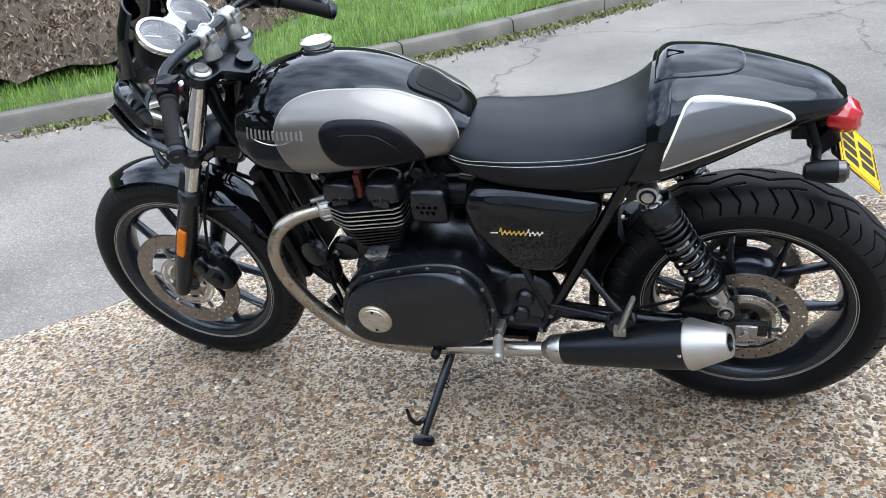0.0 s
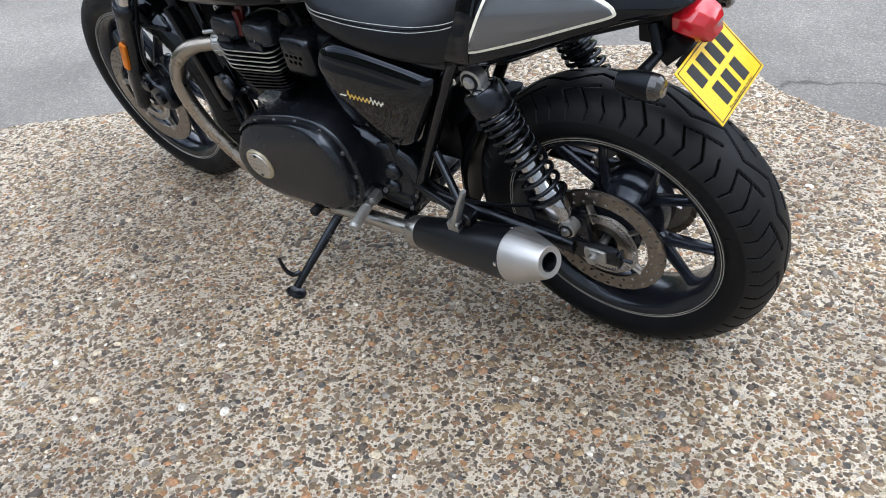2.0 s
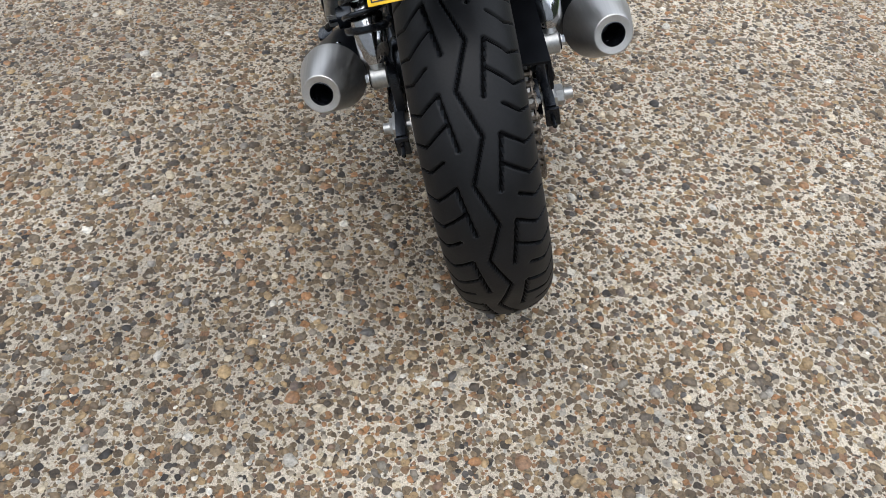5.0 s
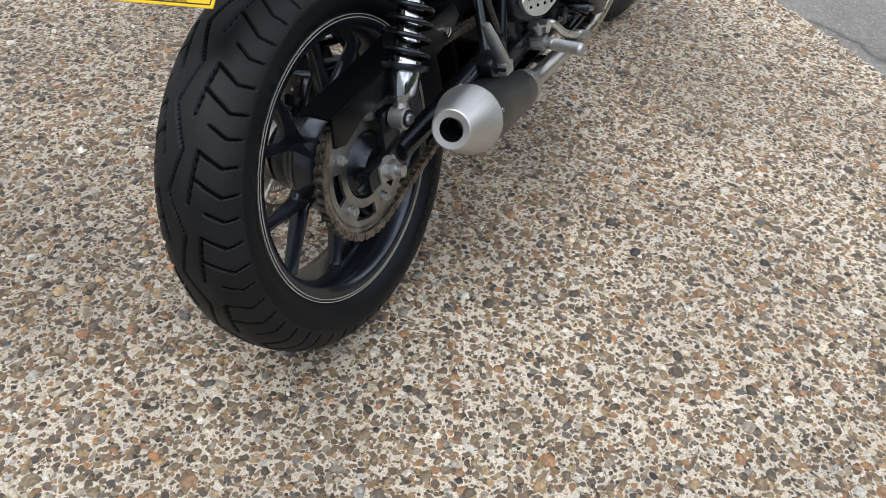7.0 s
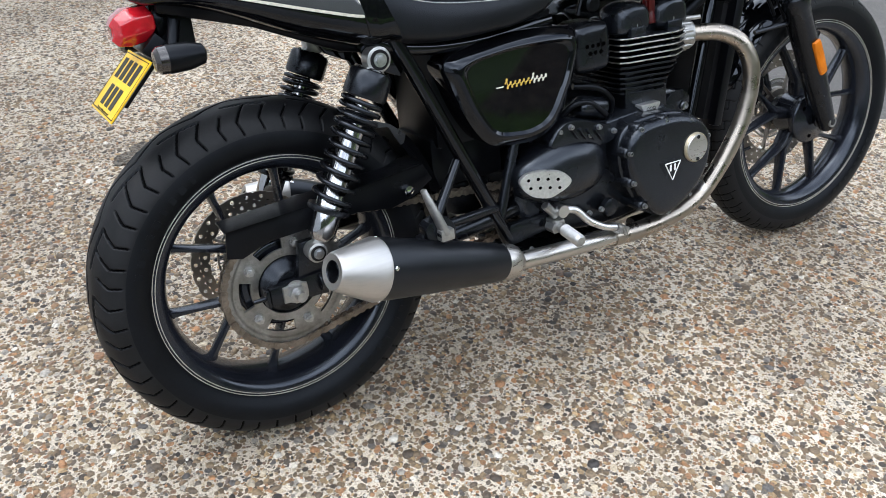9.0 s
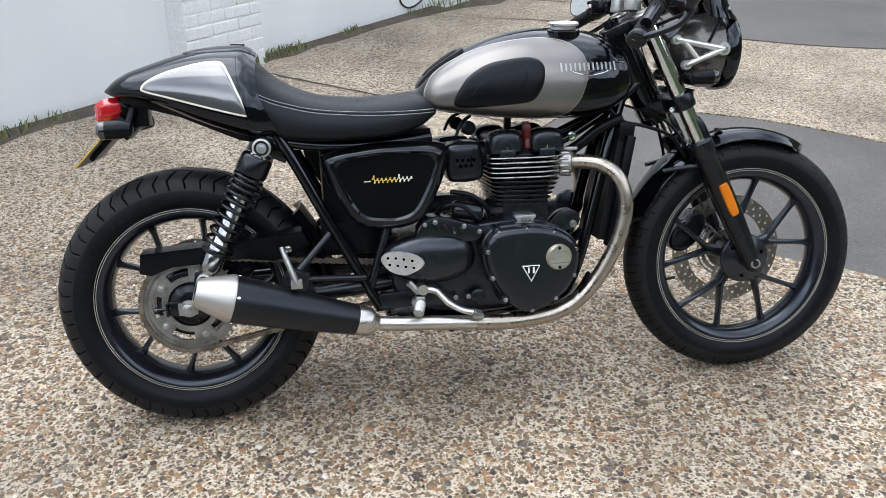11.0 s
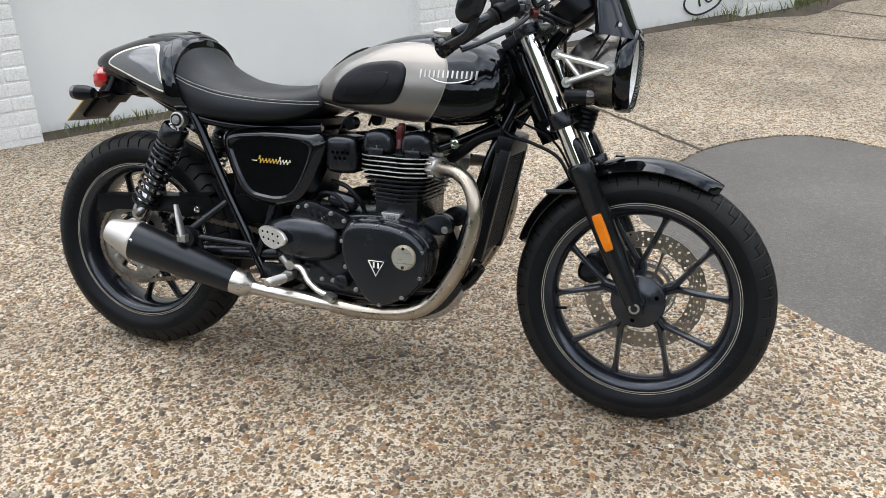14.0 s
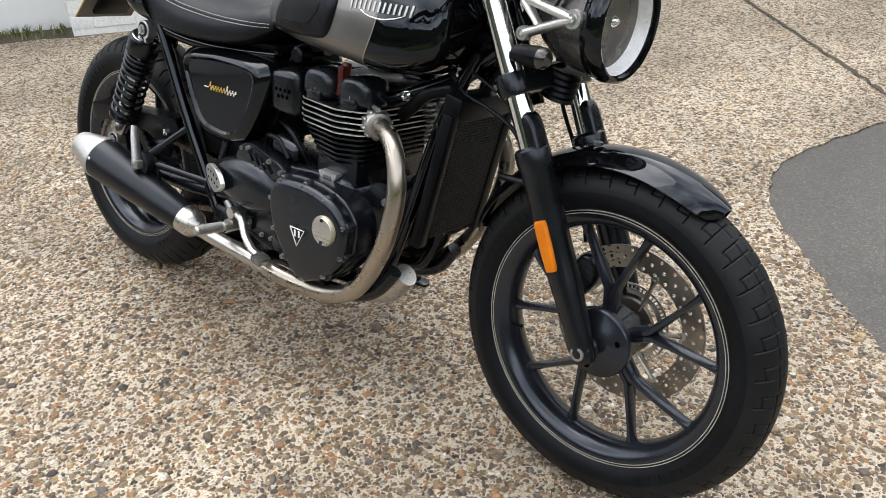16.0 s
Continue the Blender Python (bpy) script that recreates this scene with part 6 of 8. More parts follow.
seat_hull = Hull([0.150, 0.177, 0.230, 0.307, 0.416, 0.520, 0.585, 0.612],
                 [0.914, 0.905, 0.852, 0.810, 0.791, 0.793, 0.796, 0.785],
                 [0.722, 0.716, 0.704, 0.694, 0.692, 0.700, 0.722, 0.742],
                 [0.140, 0.148, 0.153, 0.154, 0.148, 0.134, 0.118, 0.100], 0.30, 2.6, 4.0)
seat = piece("seat", loft(seat_hull.rings(40, 64)), M_VINYL, bike, "black vinyl single seat with grey stitching", angle=60)
stitch_z = ([0.185, 0.199, 0.287, 0.419, 0.520, 0.601], [0.815, 0.806, 0.773, 0.754, 0.750, 0.751])
for sgn in (-1, 1):
    for dz in (0.0, 0.0075):
        xs = np.linspace(0.200, 0.606, 84)
        dashes = []
        for a, b in zip(xs, xs[1:]):
            m_ = a + (b - a) * 0.7
            pts = [(x, sgn * (seat_hull.side(x, along(*stitch_z, x) + dz) + 0.0003), along(*stitch_z, x) + dz) for x in (a, m_)]
            dashes.append(pipe(pts, 0.0009, 4))
        piece("stitching", join(*dashes), M_THREAD, seat, "row of grey stitches")
    xs = np.linspace(0.197, 0.607, 40)
    piece("seam", pipe([(x, sgn * (seat_hull.side(x, along(*stitch_z, x) + 0.0037) - 0.0002), along(*stitch_z, x) + 0.0037) for x in xs], 0.0013, 6), M_PLASTIC, seat)

tail_hull = Hull([-0.150, -0.135, -0.101, -0.060, 0.000, 0.060, 0.130, 0.180, 0.200],
                 [0.836, 0.850, 0.870, 0.884, 0.902, 0.915, 0.921, 0.917, 0.905],
                 [0.826, 0.818, 0.812, 0.802, 0.778, 0.750, 0.722, 0.706, 0.702],
                 [0.030, 0.050, 0.074, 0.092, 0.114, 0.134, 0.154, 0.164, 0.162], 0.30, 2.2, 3.2)
tail = piece("tail_cowl", loft(tail_hull.rings(44, 64)), M_BLACK, bike, "gloss black seat cowl with grey side panels", angle=60)
panel_line = smooth_line([(-0.058, 0.836), (-0.045, 0.850), (-0.005, 0.868), (0.060, 0.884), (0.105, 0.889), (0.128, 0.884), (0.142, 0.862), (0.164, 0.810), (0.180, 0.774), (0.172, 0.764), (0.090, 0.785), (0.000, 0.811), (-0.052, 0.826)], 6, True)
for sgn in (-1, 1):
    piece("panel_border", side_patch(tail_hull, panel_line, sgn, 0.0010, 0.0006, 14), M_CREAM, tail, "cream border line")
    piece("side_panel", side_patch(tail_hull, grown(panel_line, -0.0046), sgn, 0.0018, 0.0008, 14), M_GREY, tail, "glossy metallic grey panel")
pad_o = smooth_line([(0.040, -0.045), (0.030, 0.0), (0.040, 0.045), (0.090, 0.066), (0.180, 0.074), (0.190, 0.060), (0.192, 0.0), (0.190, -0.060), (0.180, -0.074), (0.090, -0.066)], 6, True)
cp_ = top_patch(tail_hull, pad_o, 0.003, M_BLACK, "cowl_pad", tail, "gloss black plate on top of the cowl")
tri_ = [(0.172, -0.014), (0.172, 0.014), (0.142, 0.0), (0.172, -0.014)]
piece("pad_mark", pipe([(x, y, tail_hull.crown(x, y) + 0.0045) for x, y in tri_], 0.0016, 6), M_GRIP, cp_, "plain triangle outline")
class Widest:
    """The outermost of two hulls."""

    def __init__(self, a, b):
        self.a, self.b = a, b

    def side(self, x, z):
        return max(self.a.side(x, z), self.b.side(x, z))


skirt_line = smooth_line([(0.158, 0.898), (0.170, 0.885), (0.184, 0.855), (0.204, 0.808), (0.226, 0.755), (0.246, 0.712), (0.215, 0.708), (0.186, 0.730), (0.172, 0.780), (0.160, 0.840)], 5, True)
for sgn in (-1, 1):
    piece("cowl_skirt", side_patch(Widest(tail_hull, seat_hull), skirt_line, sgn, 0.0022, 0.002, 8), M_BLACK, tail, "gloss black front edge of the cowl", angle=60)
piece("under_tray", loft([[(x, y, z) for y, z in ((-w, zz), (w, zz), (w * 0.9, zz - 0.02), (-w * 0.9, zz - 0.02))] for x, w, zz in ((-0.115, 0.05, 0.824), (0.02, 0.085, 0.785), (0.15, 0.115, 0.728), (0.26, 0.12, 0.705), (0.60, 0.085, 0.712))]), M_PLASTIC, bike, "black tray under the seat", bevel=0.004)

# ---- tail lamp, plate, rear indicators ----
lamp_rings = []
for x, w, z0, z1 in ((-0.118, 0.022, 0.776, 0.804), (-0.126, 0.034, 0.764, 0.816), (-0.158, 0.037, 0.758, 0.814), (-0.176, 0.030, 0.760, 0.803), (-0.184, 0.018, 0.770, 0.792)):
    c = (z0 + z1) / 2
    lamp_rings.append([(x + (0.006 if abs(u) > 0.9 else 0), w * u, c + (z1 - z0) / 2 * v) for u, v in ((-1, -0.35), (-0.6, -1), (0.6, -1), (1, -0.35), (1, 0.5), (0.6, 1), (-0.6, 1), (-1, 0.5))])
tl = piece("tail_lamp", loft(lamp_rings), M_REDLENS, bike, "faceted red tail lamp", bevel=0.002)
piece("lamp_base", join(lathe([(0.030, 0), (0.034, 0.012), (0.034, 0.022)], (-0.096, 0, 0.792), (-1, 0, -0.05), 24), box(-0.085, 0, 0.775, 0.05, 0.05, 0.06)), M_PLASTIC, tl, bevel=0.003)
PL, PR, PU = np.array([-0.2235, 0.085, 0.660]), np.array([-0.2235, -0.085, 0.660]), np.array([-0.145, 0.085, 0.739])
px, py = (PR - PL) / 0.17, (PU - PL) / np.linalg.norm(PU - PL)
pn = np.cross(px, py)
PH = float(np.linalg.norm(PU - PL))
PM = Matrix(((px[0], py[0], pn[0], PL[0]), (px[1], py[1], pn[1], PL[1]), (px[2], py[2], pn[2], PL[2]), (0, 0, 0, 1)))


def plate_box(x0, y0, x1, y1, z0, z1):
    return moved(box((x0 + x1) / 2, (y0 + y1) / 2, (z0 + z1) / 2, x1 - x0, y1 - y0, z1 - z0), PM)


plate = piece("number_plate", plate_box(0, 0, 0.17, PH, 0, 0.0022), M_YELLOW, bike, "yellow rear number plate with black bars", bevel=0.0008)
piece("plate_back", plate_box(0.002, 0.002, 0.168, PH - 0.002, -0.0016, -0.0002), M_PLATEBACK, plate, "grey plate back")
for row, n, y0 in ((0, 4, 0.062), (1, 3, 0.014)):
    for k in range(n):
        x = 0.085 + (k - (n - 1) / 2) * 0.034
        piece("plate_bar", plate_box(x - 0.0115, y0, x + 0.0115, y0 + 0.037, 0.0024, 0.0029), M_INK, plate, "plain black bar")
piece("plate_border", join(plate_box(0.004, 0.0035, 0.166, 0.0050, 0.0024, 0.0028), plate_box(0.004, PH - 0.005, 0.166, PH - 0.0035, 0.0024, 0.0028), plate_box(0.004, 0.004, 0.0055, PH - 0.004, 0.0024, 0.0028), plate_box(0.1645, 0.004, 0.166, PH - 0.004, 0.0024, 0.0028)), M_INK, plate)
words = bpy.data.curves.new("small_print", "FONT")
words.body, words.size, words.align_x, words.extrude = "If you can read this your too close!", 0.0062, "CENTER", 0.00015
words.materials.append(M_INK)
print_ob = new("small_print", bpy.data.meshes.new_from_object(bpy.data.objects.new("words", words)))
print_ob.parent = plate
print_ob.matrix_basis = PM @ Matrix.Translation((0.085, 0.0055, 0.0025))
piece("plate_bracket", join(box(-0.118, 0, 0.745, 0.035, 0.075, 0.05, Matrix.Rotation(radians(-45), 4, "Y")), box(-0.165, 0, 0.705, 0.012, 0.10, 0.085, Matrix.Rotation(radians(45), 4, "Y")), pipe([(-0.09, 0.035, 0.79), (-0.105, 0.05, 0.745), (-0.10, 0.10, 0.742)], 0.010, 10), pipe([(-0.09, -0.035, 0.79), (-0.105, -0.05, 0.745), (-0.10, -0.10, 0.742)], 0.010, 10)), M_PLASTIC, bike, "black plate bracket", bevel=0.003)
for sgn in (-1, 1):
    c = (-0.112, sgn * 0.135, 0.748)
    ind = piece("indicator", lathe([(0.008, -0.036), (0.015, -0.032), (0.0205, -0.010), (0.0215, 0.018), (0.0205, 0.024)], c, (-1, 0, 0), 28), M_PLASTIC, bike, "black rear indicator")
    piece("lens", lathe([(0.021, 0.022), (0.020, 0.034), (0.014, 0.040), (0.0005, 0.041)], c, (-1, 0, 0), 28, caps=False), M_SMOKE, ind, "smoked indicator lens")
    piece("stalk", rod((-0.100, sgn * 0.118, 0.746), (-0.100, sgn * 0.085, 0.742), 0.009, seg=12), M_PLASTIC, ind)

# ---- frame ----
for sgn in (-1, 1):
    y = sgn * 0.128
    piece("frame_tube", pipe(smooth_line([(0.200, sgn * 0.120, 0.745), (0.240, y, 0.712), (0.345, y, 0.500), (0.450, sgn * 0.118, 0.287)], 8), 0.0135, 14), M_BLACK, bike, "gloss black frame tube")
    piece("frame_brace", join(pipe([(0.492, sgn * 0.115, 0.520), (0.430, sgn * 0.122, 0.335)], 0.0105, 12), pipe([(0.250, sgn * 0.185, 0.394), (0.340, y, 0.478)], 0.0090, 12), pipe([(0.255, sgn * 0.185, 0.386), (0.418, y, 0.365)], 0.0090, 12)), M_SATIN, bike)
    piece("seat_rail", pipe(smooth_line([(0.15, sgn * 0.118, 0.745), (0.25, sgn * 0.122, 0.700), (0.40, sgn * 0.105, 0.682), (0.60, sgn * 0.075, 0.690)], 6), 0.0125, 12), M_BLACK, bike)
    piece("shock_mount", join(slab([(0.175, 0.715), (0.215, 0.735), (0.275, 0.705), (0.250, 0.650), (0.205, 0.672)], [(sgn * 0.090, 1), (sgn * 0.119, 1)]), rod((0.2, sgn * 0.11, 0.692), (0.2, sgn * 0.150, 0.692), 0.0075, seg=14)), M_BLACK, bike, bevel=0.002)
    piece("downtube", pipe(smooth_line([(1.105, sgn * 0.030, 0.775), (1.055, sgn * 0.055, 0.640), (1.000, sgn * 0.066, 0.440), (0.955, sgn * 0.070, 0.310), (0.900, sgn * 0.075, 0.258), (0.700, sgn * 0.08, 0.238)], 8), 0.0140, 12), M_BLACK, bike)
    hanger = piece("tank_rail", pipe(smooth_line([(1.155, sgn * 0.022, 0.797), (1.071, sgn * 0.020, 0.732), (0.958, sgn * 0.048, 0.673), (0.905, sgn * 0.062, 0.652)], 8), 0.0125, 12), M_BLACK, bike, "gloss black frame rail under the tank")
    for p in ((1.071, sgn * 0.030, 0.730), (0.960, sgn * 0.058, 0.671)):
        piece("rail_bolt", join(lathe([(0.0125, -0.004), (0.0125, 0.002)], p, (0, sgn, 0), 24), lathe([(0.0090, 0.002), (0.0090, 0.008), (0.005, 0.0085), (0.005, 0.005)], p, (0, sgn, 0), 14)), M_CHROME, hanger)
    piece("gusset", slab([(1.030, 0.742), (1.150, 0.795), (1.150, 0.900), (1.100, 0.890), (1.085, 0.800)], [(sgn * 0.007, 1), (sgn * 0.019, 1)]), M_SATIN, bike, bevel=0.002)
tag = piece("sticker", box(0, 0, 0, 0.016, 0.0012, 0.044), M_WHITE, bike, "small white security sticker")
tag.matrix_basis = Matrix.Translation((1.132, -0.0205, 0.821)) @ Matrix.Rotation(radians(-24), 4, "Y")
piece("sticker_bar", join(box(0.003, -0.0008, 0, 0.003, 0.0008, 0.038), box(-0.0035, -0.0008, 0, 0.006, 0.0008, 0.036)), M_INK, tag)
plate_tag = piece("frame_plate", box(0, 0, 0, 0.026, 0.0016, 0.034), M_PLASTIC, bike, "small black frame plate with a pale border", bevel=0.0005)
plate_tag.matrix_basis = Matrix.Translation((1.104, -0.0205, 0.872)) @ Matrix.Rotation(radians(-12), 4, "Y")
piece("plate_border", join(*(box(x, -0.0012, z, a, 0.0010, b) for x, z, a, b in ((-0.0115, 0, 0.0016, 0.031), (0.0115, 0, 0.0016, 0.031), (0, 0.0150, 0.0246, 0.0016), (0, -0.0150, 0.0246, 0.0016), (0, 0.004, 0.014, 0.002), (0, -0.002, 0.014, 0.002)))), M_WHITE, plate_tag)
piece("key_lock", join(lathe([(0.0135, -0.02), (0.0135, 0.006), (0.011, 0.008), (0.010, 0.006)], (0.256, 0.129, 0.674), Y, 24), box(0.256, 0.137, 0.674, 0.010, 0.002, 0.003)), M_CHROME, bike, "chrome helmet lock")
piece("battery_box", join(box(0.455, 0, 0.585, 0.25, 0.16, 0.19), box(0.40, 0, 0.46, 0.16, 0.14, 0.10)), M_PLASTIC, bike, "black plastic box under the seat", bevel=0.012)
hug = []
for k in range(21):
    t = radians(-8 + 46 * k / 20)
    hug.append([(REAR[0] + rr * math.cos(t), yy, REAR[2] + rr * math.sin(t)) for rr, yy in ((0.328, -0.085), (0.345, -0.07), (0.352, 0), (0.345, 0.07), (0.328, 0.085), (0.322, 0.08), (0.345, 0), (0.322, -0.08))])
piece("inner_mudguard", loft(hug), M_PLASTIC, bike, "black rear mudguard inside the frame")

# ---- side covers ----
def grow_about(o, s_):
    c = centre_of(o)
    return c + (o - c) * s_


cover_r = smooth_line([(0.330, 0.652), (0.352, 0.673), (0.410, 0.682), (0.487, 0.687), (0.604, 0.682), (0.634, 0.660), (0.627, 0.620), (0.604, 0.564), (0.566, 0.504), (0.517, 0.483), (0.461, 0.484), (0.408, 0.497), (0.373, 0.540), (0.343, 0.605)], 6, True)
cover_l = smooth_line([(0.578, 0.674), (0.554, 0.696), (0.476, 0.699), (0.403, 0.692), (0.318, 0.678), (0.292, 0.662), (0.305, 0.618), (0.348, 0.543), (0.385, 0.489), (0.435, 0.470), (0.508, 0.486), (0.554, 0.530), (0.576, 0.586), (0.583, 0.632)], 6, True)
COVER_R = (1.0, 0.994, 0.98, 0.955, 0.92, 0.885, 0.85, 0.82, 0.80, 0.785, 0.765, 0.745, 0.73, 0.5, 0.25, 0.02)
COVER_L = ((1.0, 0.124), (0.992, 0.134), (0.965, 0.143), (0.92, 0.149), (0.85, 0.1525), (0.7, 0.1555), (0.5, 0.1575), (0.25, 0.1588), (0.02, 0.1590))
for sgn in (-1, 1):
    ol, prof = (cover_r, COVER_R) if sgn < 0 else (cover_l, COVER_L)
    c = centre_of(ol)
    rings = [[(q[0], sgn * 0.070, q[1]) for q in ol]]
    for row in prof:
        ring = []
        if sgn > 0:
            s_, y = row
            for q in grow_about(ol, s_):
                fold = max(0.0, q[1] - (0.640 + 0.10 * (q[0] - c[0])))
                ring.append((q[0], y + 0.008 * (q[1] - c[1]) / 0.1 - 0.32 * fold, q[1]))
        else:
            for q0, q in zip(ol, grow_about(ol, row)):
                # the border falls inwards towards the top, the panel within it is sunk
                edge = 0.136 - 0.015 * max(0.0, (q0[1] - 0.500) / 0.165) ** 1.3
                if row > 0.8:
                    y = edge - (0.010 if row == 1.0 else 0.0) + (0.1465 - edge) * math.sin(math.pi / 2 * (1 - row) / 0.2)
                else:
                    y = 0.1465 - 0.0055 * min(1.0, (0.80 - row) / 0.055)
                ring.append((q[0], -y, q[1]))
        rings.append(ring)
    sc = piece("side_cover", loft(rings), M_BLACK, bike, "domed gloss black side cover", angle=32 if sgn > 0 else 40)
    # model decal: a plain scribble in two colours
    for k0, k1, mat_, lab_ in ((0, 12, M_GOLD, "plain gold scribble line"), (12, 19, M_CREAM, "plain cream scribble line")):
        line_ = []
        for k in range(k0 * 8, k1 * 8 + 1):
            a, q = math.pi * k / 8, k / 8
            big = 1.75 if q < 1.6 or 12 < q < 14 else 1.0
            x = 0.447 + 0.0050 * q + 0.0022 * math.sin(a * 2)
            z = 0.600 + 0.0052 * big * math.sin(a) + (0.003 if big > 1 else 0)
            line_.append((x + 0.25 * (z - 0.600) if sgn < 0 else 0.955 - x - 0.25 * (z - 0.600), -0.1422 if sgn < 0 else 0.1602, z))
        piece("decal_line", pipe(line_, 0.0013, 5), mat_, sc, lab_)
    piece("decal_dash", box(0.436 if sgn < 0 else 0.519, -0.1422 if sgn < 0 else 0.1602, 0.599, 0.016, 0.0016, 0.0018), M_CREAM, sc)

# ---- engine ----
engine = piece("engine", slab(smooth_line([(0.480, 0.330), (0.490, 0.430), (0.560, 0.465), (0.700, 0.480), (0.830, 0.486), (0.880, 0.470), (0.900, 0.420), (0.896, 0.340), (0.865, 0.280), (0.740, 0.248), (0.560, 0.268)], 5, True), [(-0.122, 0.93), (-0.108, 1), (0.108, 1), (0.122, 0.93)]), M_CASE, bike, "black parallel twin engine with finned cylinders", bevel=0.003)
bolt_mesh = {}


def bolt(parent, p, sgn, r=0.0048):
    if r not in bolt_mesh:
        o = piece("bolt", join(lathe([(r * 1.25, 0), (r * 1.25, 0.002)], (0, 0, 0), Y, 14), lathe([(r, 0.002), (r, 0.007), (r * 0.6, 0.0075), (r * 0.55, 0.0045)], (0, 0, 0), Y, 12)), M_SCREW, parent, "bright cap screw")
        bolt_mesh[r] = o
    else:
        o = again(bolt_mesh[r], Matrix(), parent)
    o.matrix_basis = Matrix.Translation((p[0], sgn * p[1], p[2])) @ (Matrix.Rotation(math.pi, 4, "Z") if sgn < 0 else Matrix())
    return o


crank_r = smooth_line([(0.705, 0.425), (0.718, 0.455), (0.745, 0.470), (0.800, 0.474), (0.850, 0.470), (0.900, 0.455), (0.932, 0.425), (0.940, 0.385), (0.925, 0.330), (0.880, 0.285), (0.822, 0.258), (0.782, 0.268), (0.740, 0.318), (0.712, 0.370)], 6, True)
cr = piece("clutch_cover", join(pillow(grow_about(crank_r, 1.03), 0.10, 0.160, 0.006, -1), pillow(grow_about(crank_r, 0.985), 0.150, 0.190, 0.016, -1, 6)), M_CASE, engine, "satin black right engine cover", angle=45)
for x, z in ((0.740, 0.462), (0.808, 0.465), (0.875, 0.453), (0.928, 0.410), (0.712, 0.418), (0.722, 0.352), (0.752, 0.295), (0.878, 0.290), (0.924, 0.345)):
    piece("bolt_boss", lathe([(0.0125, 0.10), (0.0125, 0.176), (0.0095, 0.180)], (x, 0, z), (0, -1, 0), 20), M_CASE, cr)
for x, z in ((0.740, 0.462), (0.808, 0.465), (0.875, 0.453), (0.928, 0.410), (0.712, 0.418), (0.722, 0.352), (0.752, 0.295), (0.818, 0.264), (0.878, 0.290), (0.924, 0.345)):
    bolt(cr, (x, 0.181, z), -1)
BR = (0.884, -0.190, 0.395)
bd = piece("engine_badge", lathe([(0.0320, -0.012), (0.0320, 0.004), (0.0300, 0.007)], BR, (0, -1, 0), 44), M_BRASS, cr, "round badge with pale gold rim")
piece("badge_face", lathe([(0.0285, 0.0072), (0.0275, 0.009), (0.0005, 0.0095)], BR, (0, -1, 0), 40), M_ALU, bd, "brushed steel badge centre")
for dz in (0.033, -0.033):
    piece("badge_screw", lathe([(0.004, 0.006), (0.004, 0.0085)], (BR[0], BR[1] - 0.0025, BR[2] + dz * 0.72), (0, -1, 0), 10), M_SATIN, bd)
tr = [(0.792, 0.380), (0.834, 0.380), (0.813, 0.342), (0.792, 0.380)]
piece("triangle_mark", join(pipe([(x, -0.1995, z) for x, z in tr], 0.0015, 6), box(0.807, -0.1995, 0.369, 0.0045, 0.0012, 0.014), box(0.819, -0.1995, 0.369, 0.0045, 0.0012, 0.014)), M_WHITE, cr, "plain white triangle outline")
tagp = piece("cover_sticker", box(0, 0, 0, 0.030, 0.0014, 0.010), M_WHITE, cr, "small white sticker")
tagp.matrix_basis = Matrix.Translation((0.724, -0.170, 0.440)) @ Matrix.Rotation(radians(-50), 4, "Y") @ Matrix.Rotation(radians(-20), 4, "X")

# sprocket cover with a drilled plate
oval = smooth_line([(0.462, 0.405), (0.480, 0.440), (0.545, 0.462), (0.620, 0.462), (0.670, 0.445), (0.690, 0.405), (0.672, 0.362), (0.610, 0.340), (0.535, 0.346), (0.478, 0.370)], 6, True)
c = centre_of(oval)
rings = [[(q[0], -0.110, q[1]) for q in oval]]
for k in range(9):
    a = math.pi / 2 * k / 8
    rings.append([(q[0], -(0.125 + 0.042 * math.sin(a)), q[1]) for q in c + (oval - c) * max(0.02, math.cos(a) ** 0.62)])
so = piece("sprocket_cover", loft(rings), M_CASE, engine, "domed black sprocket cover", angle=60)
plate_o = smooth_line([(0.449, 0.414), (0.466, 0.430), (0.503, 0.432), (0.540, 0.423), (0.561, 0.404), (0.556, 0.388), (0.536, 0.375), (0.512, 0.366), (0.478, 0.374), (0.456, 0.394)], 6, True)
po = piece("drilled_plate", slab(plate_o, [(-0.1620, 1.0), (-0.1700, 1.0), (-0.1720, 0.97)]), M_POLISH, so, "polished oval plate with holes")
for x, z in ((0.468, 0.415), (0.489, 0.415), (0.510, 0.412), (0.532, 0.408), (0.472, 0.396), (0.493, 0.394), (0.514, 0.391), (0.535, 0.388)):
    # no hole is cut: a black disc paints its shaded inside
    piece("hole", lathe([(0.0038, 0), (0.0036, 0.0006)], (x, -0.1720, z), (0, -1, 0), 12), M_RECESS_SHADE, po)
po.matrix_basis = Matrix.Translation((0.507, -0.176, 0.403)) @ Matrix.Rotation(radians(-18.6), 4, "Z") @ Matrix.Diagonal((0.92, 1, 0.86, 1)) @ Matrix.Translation((-0.507, 0.170, -0.399))
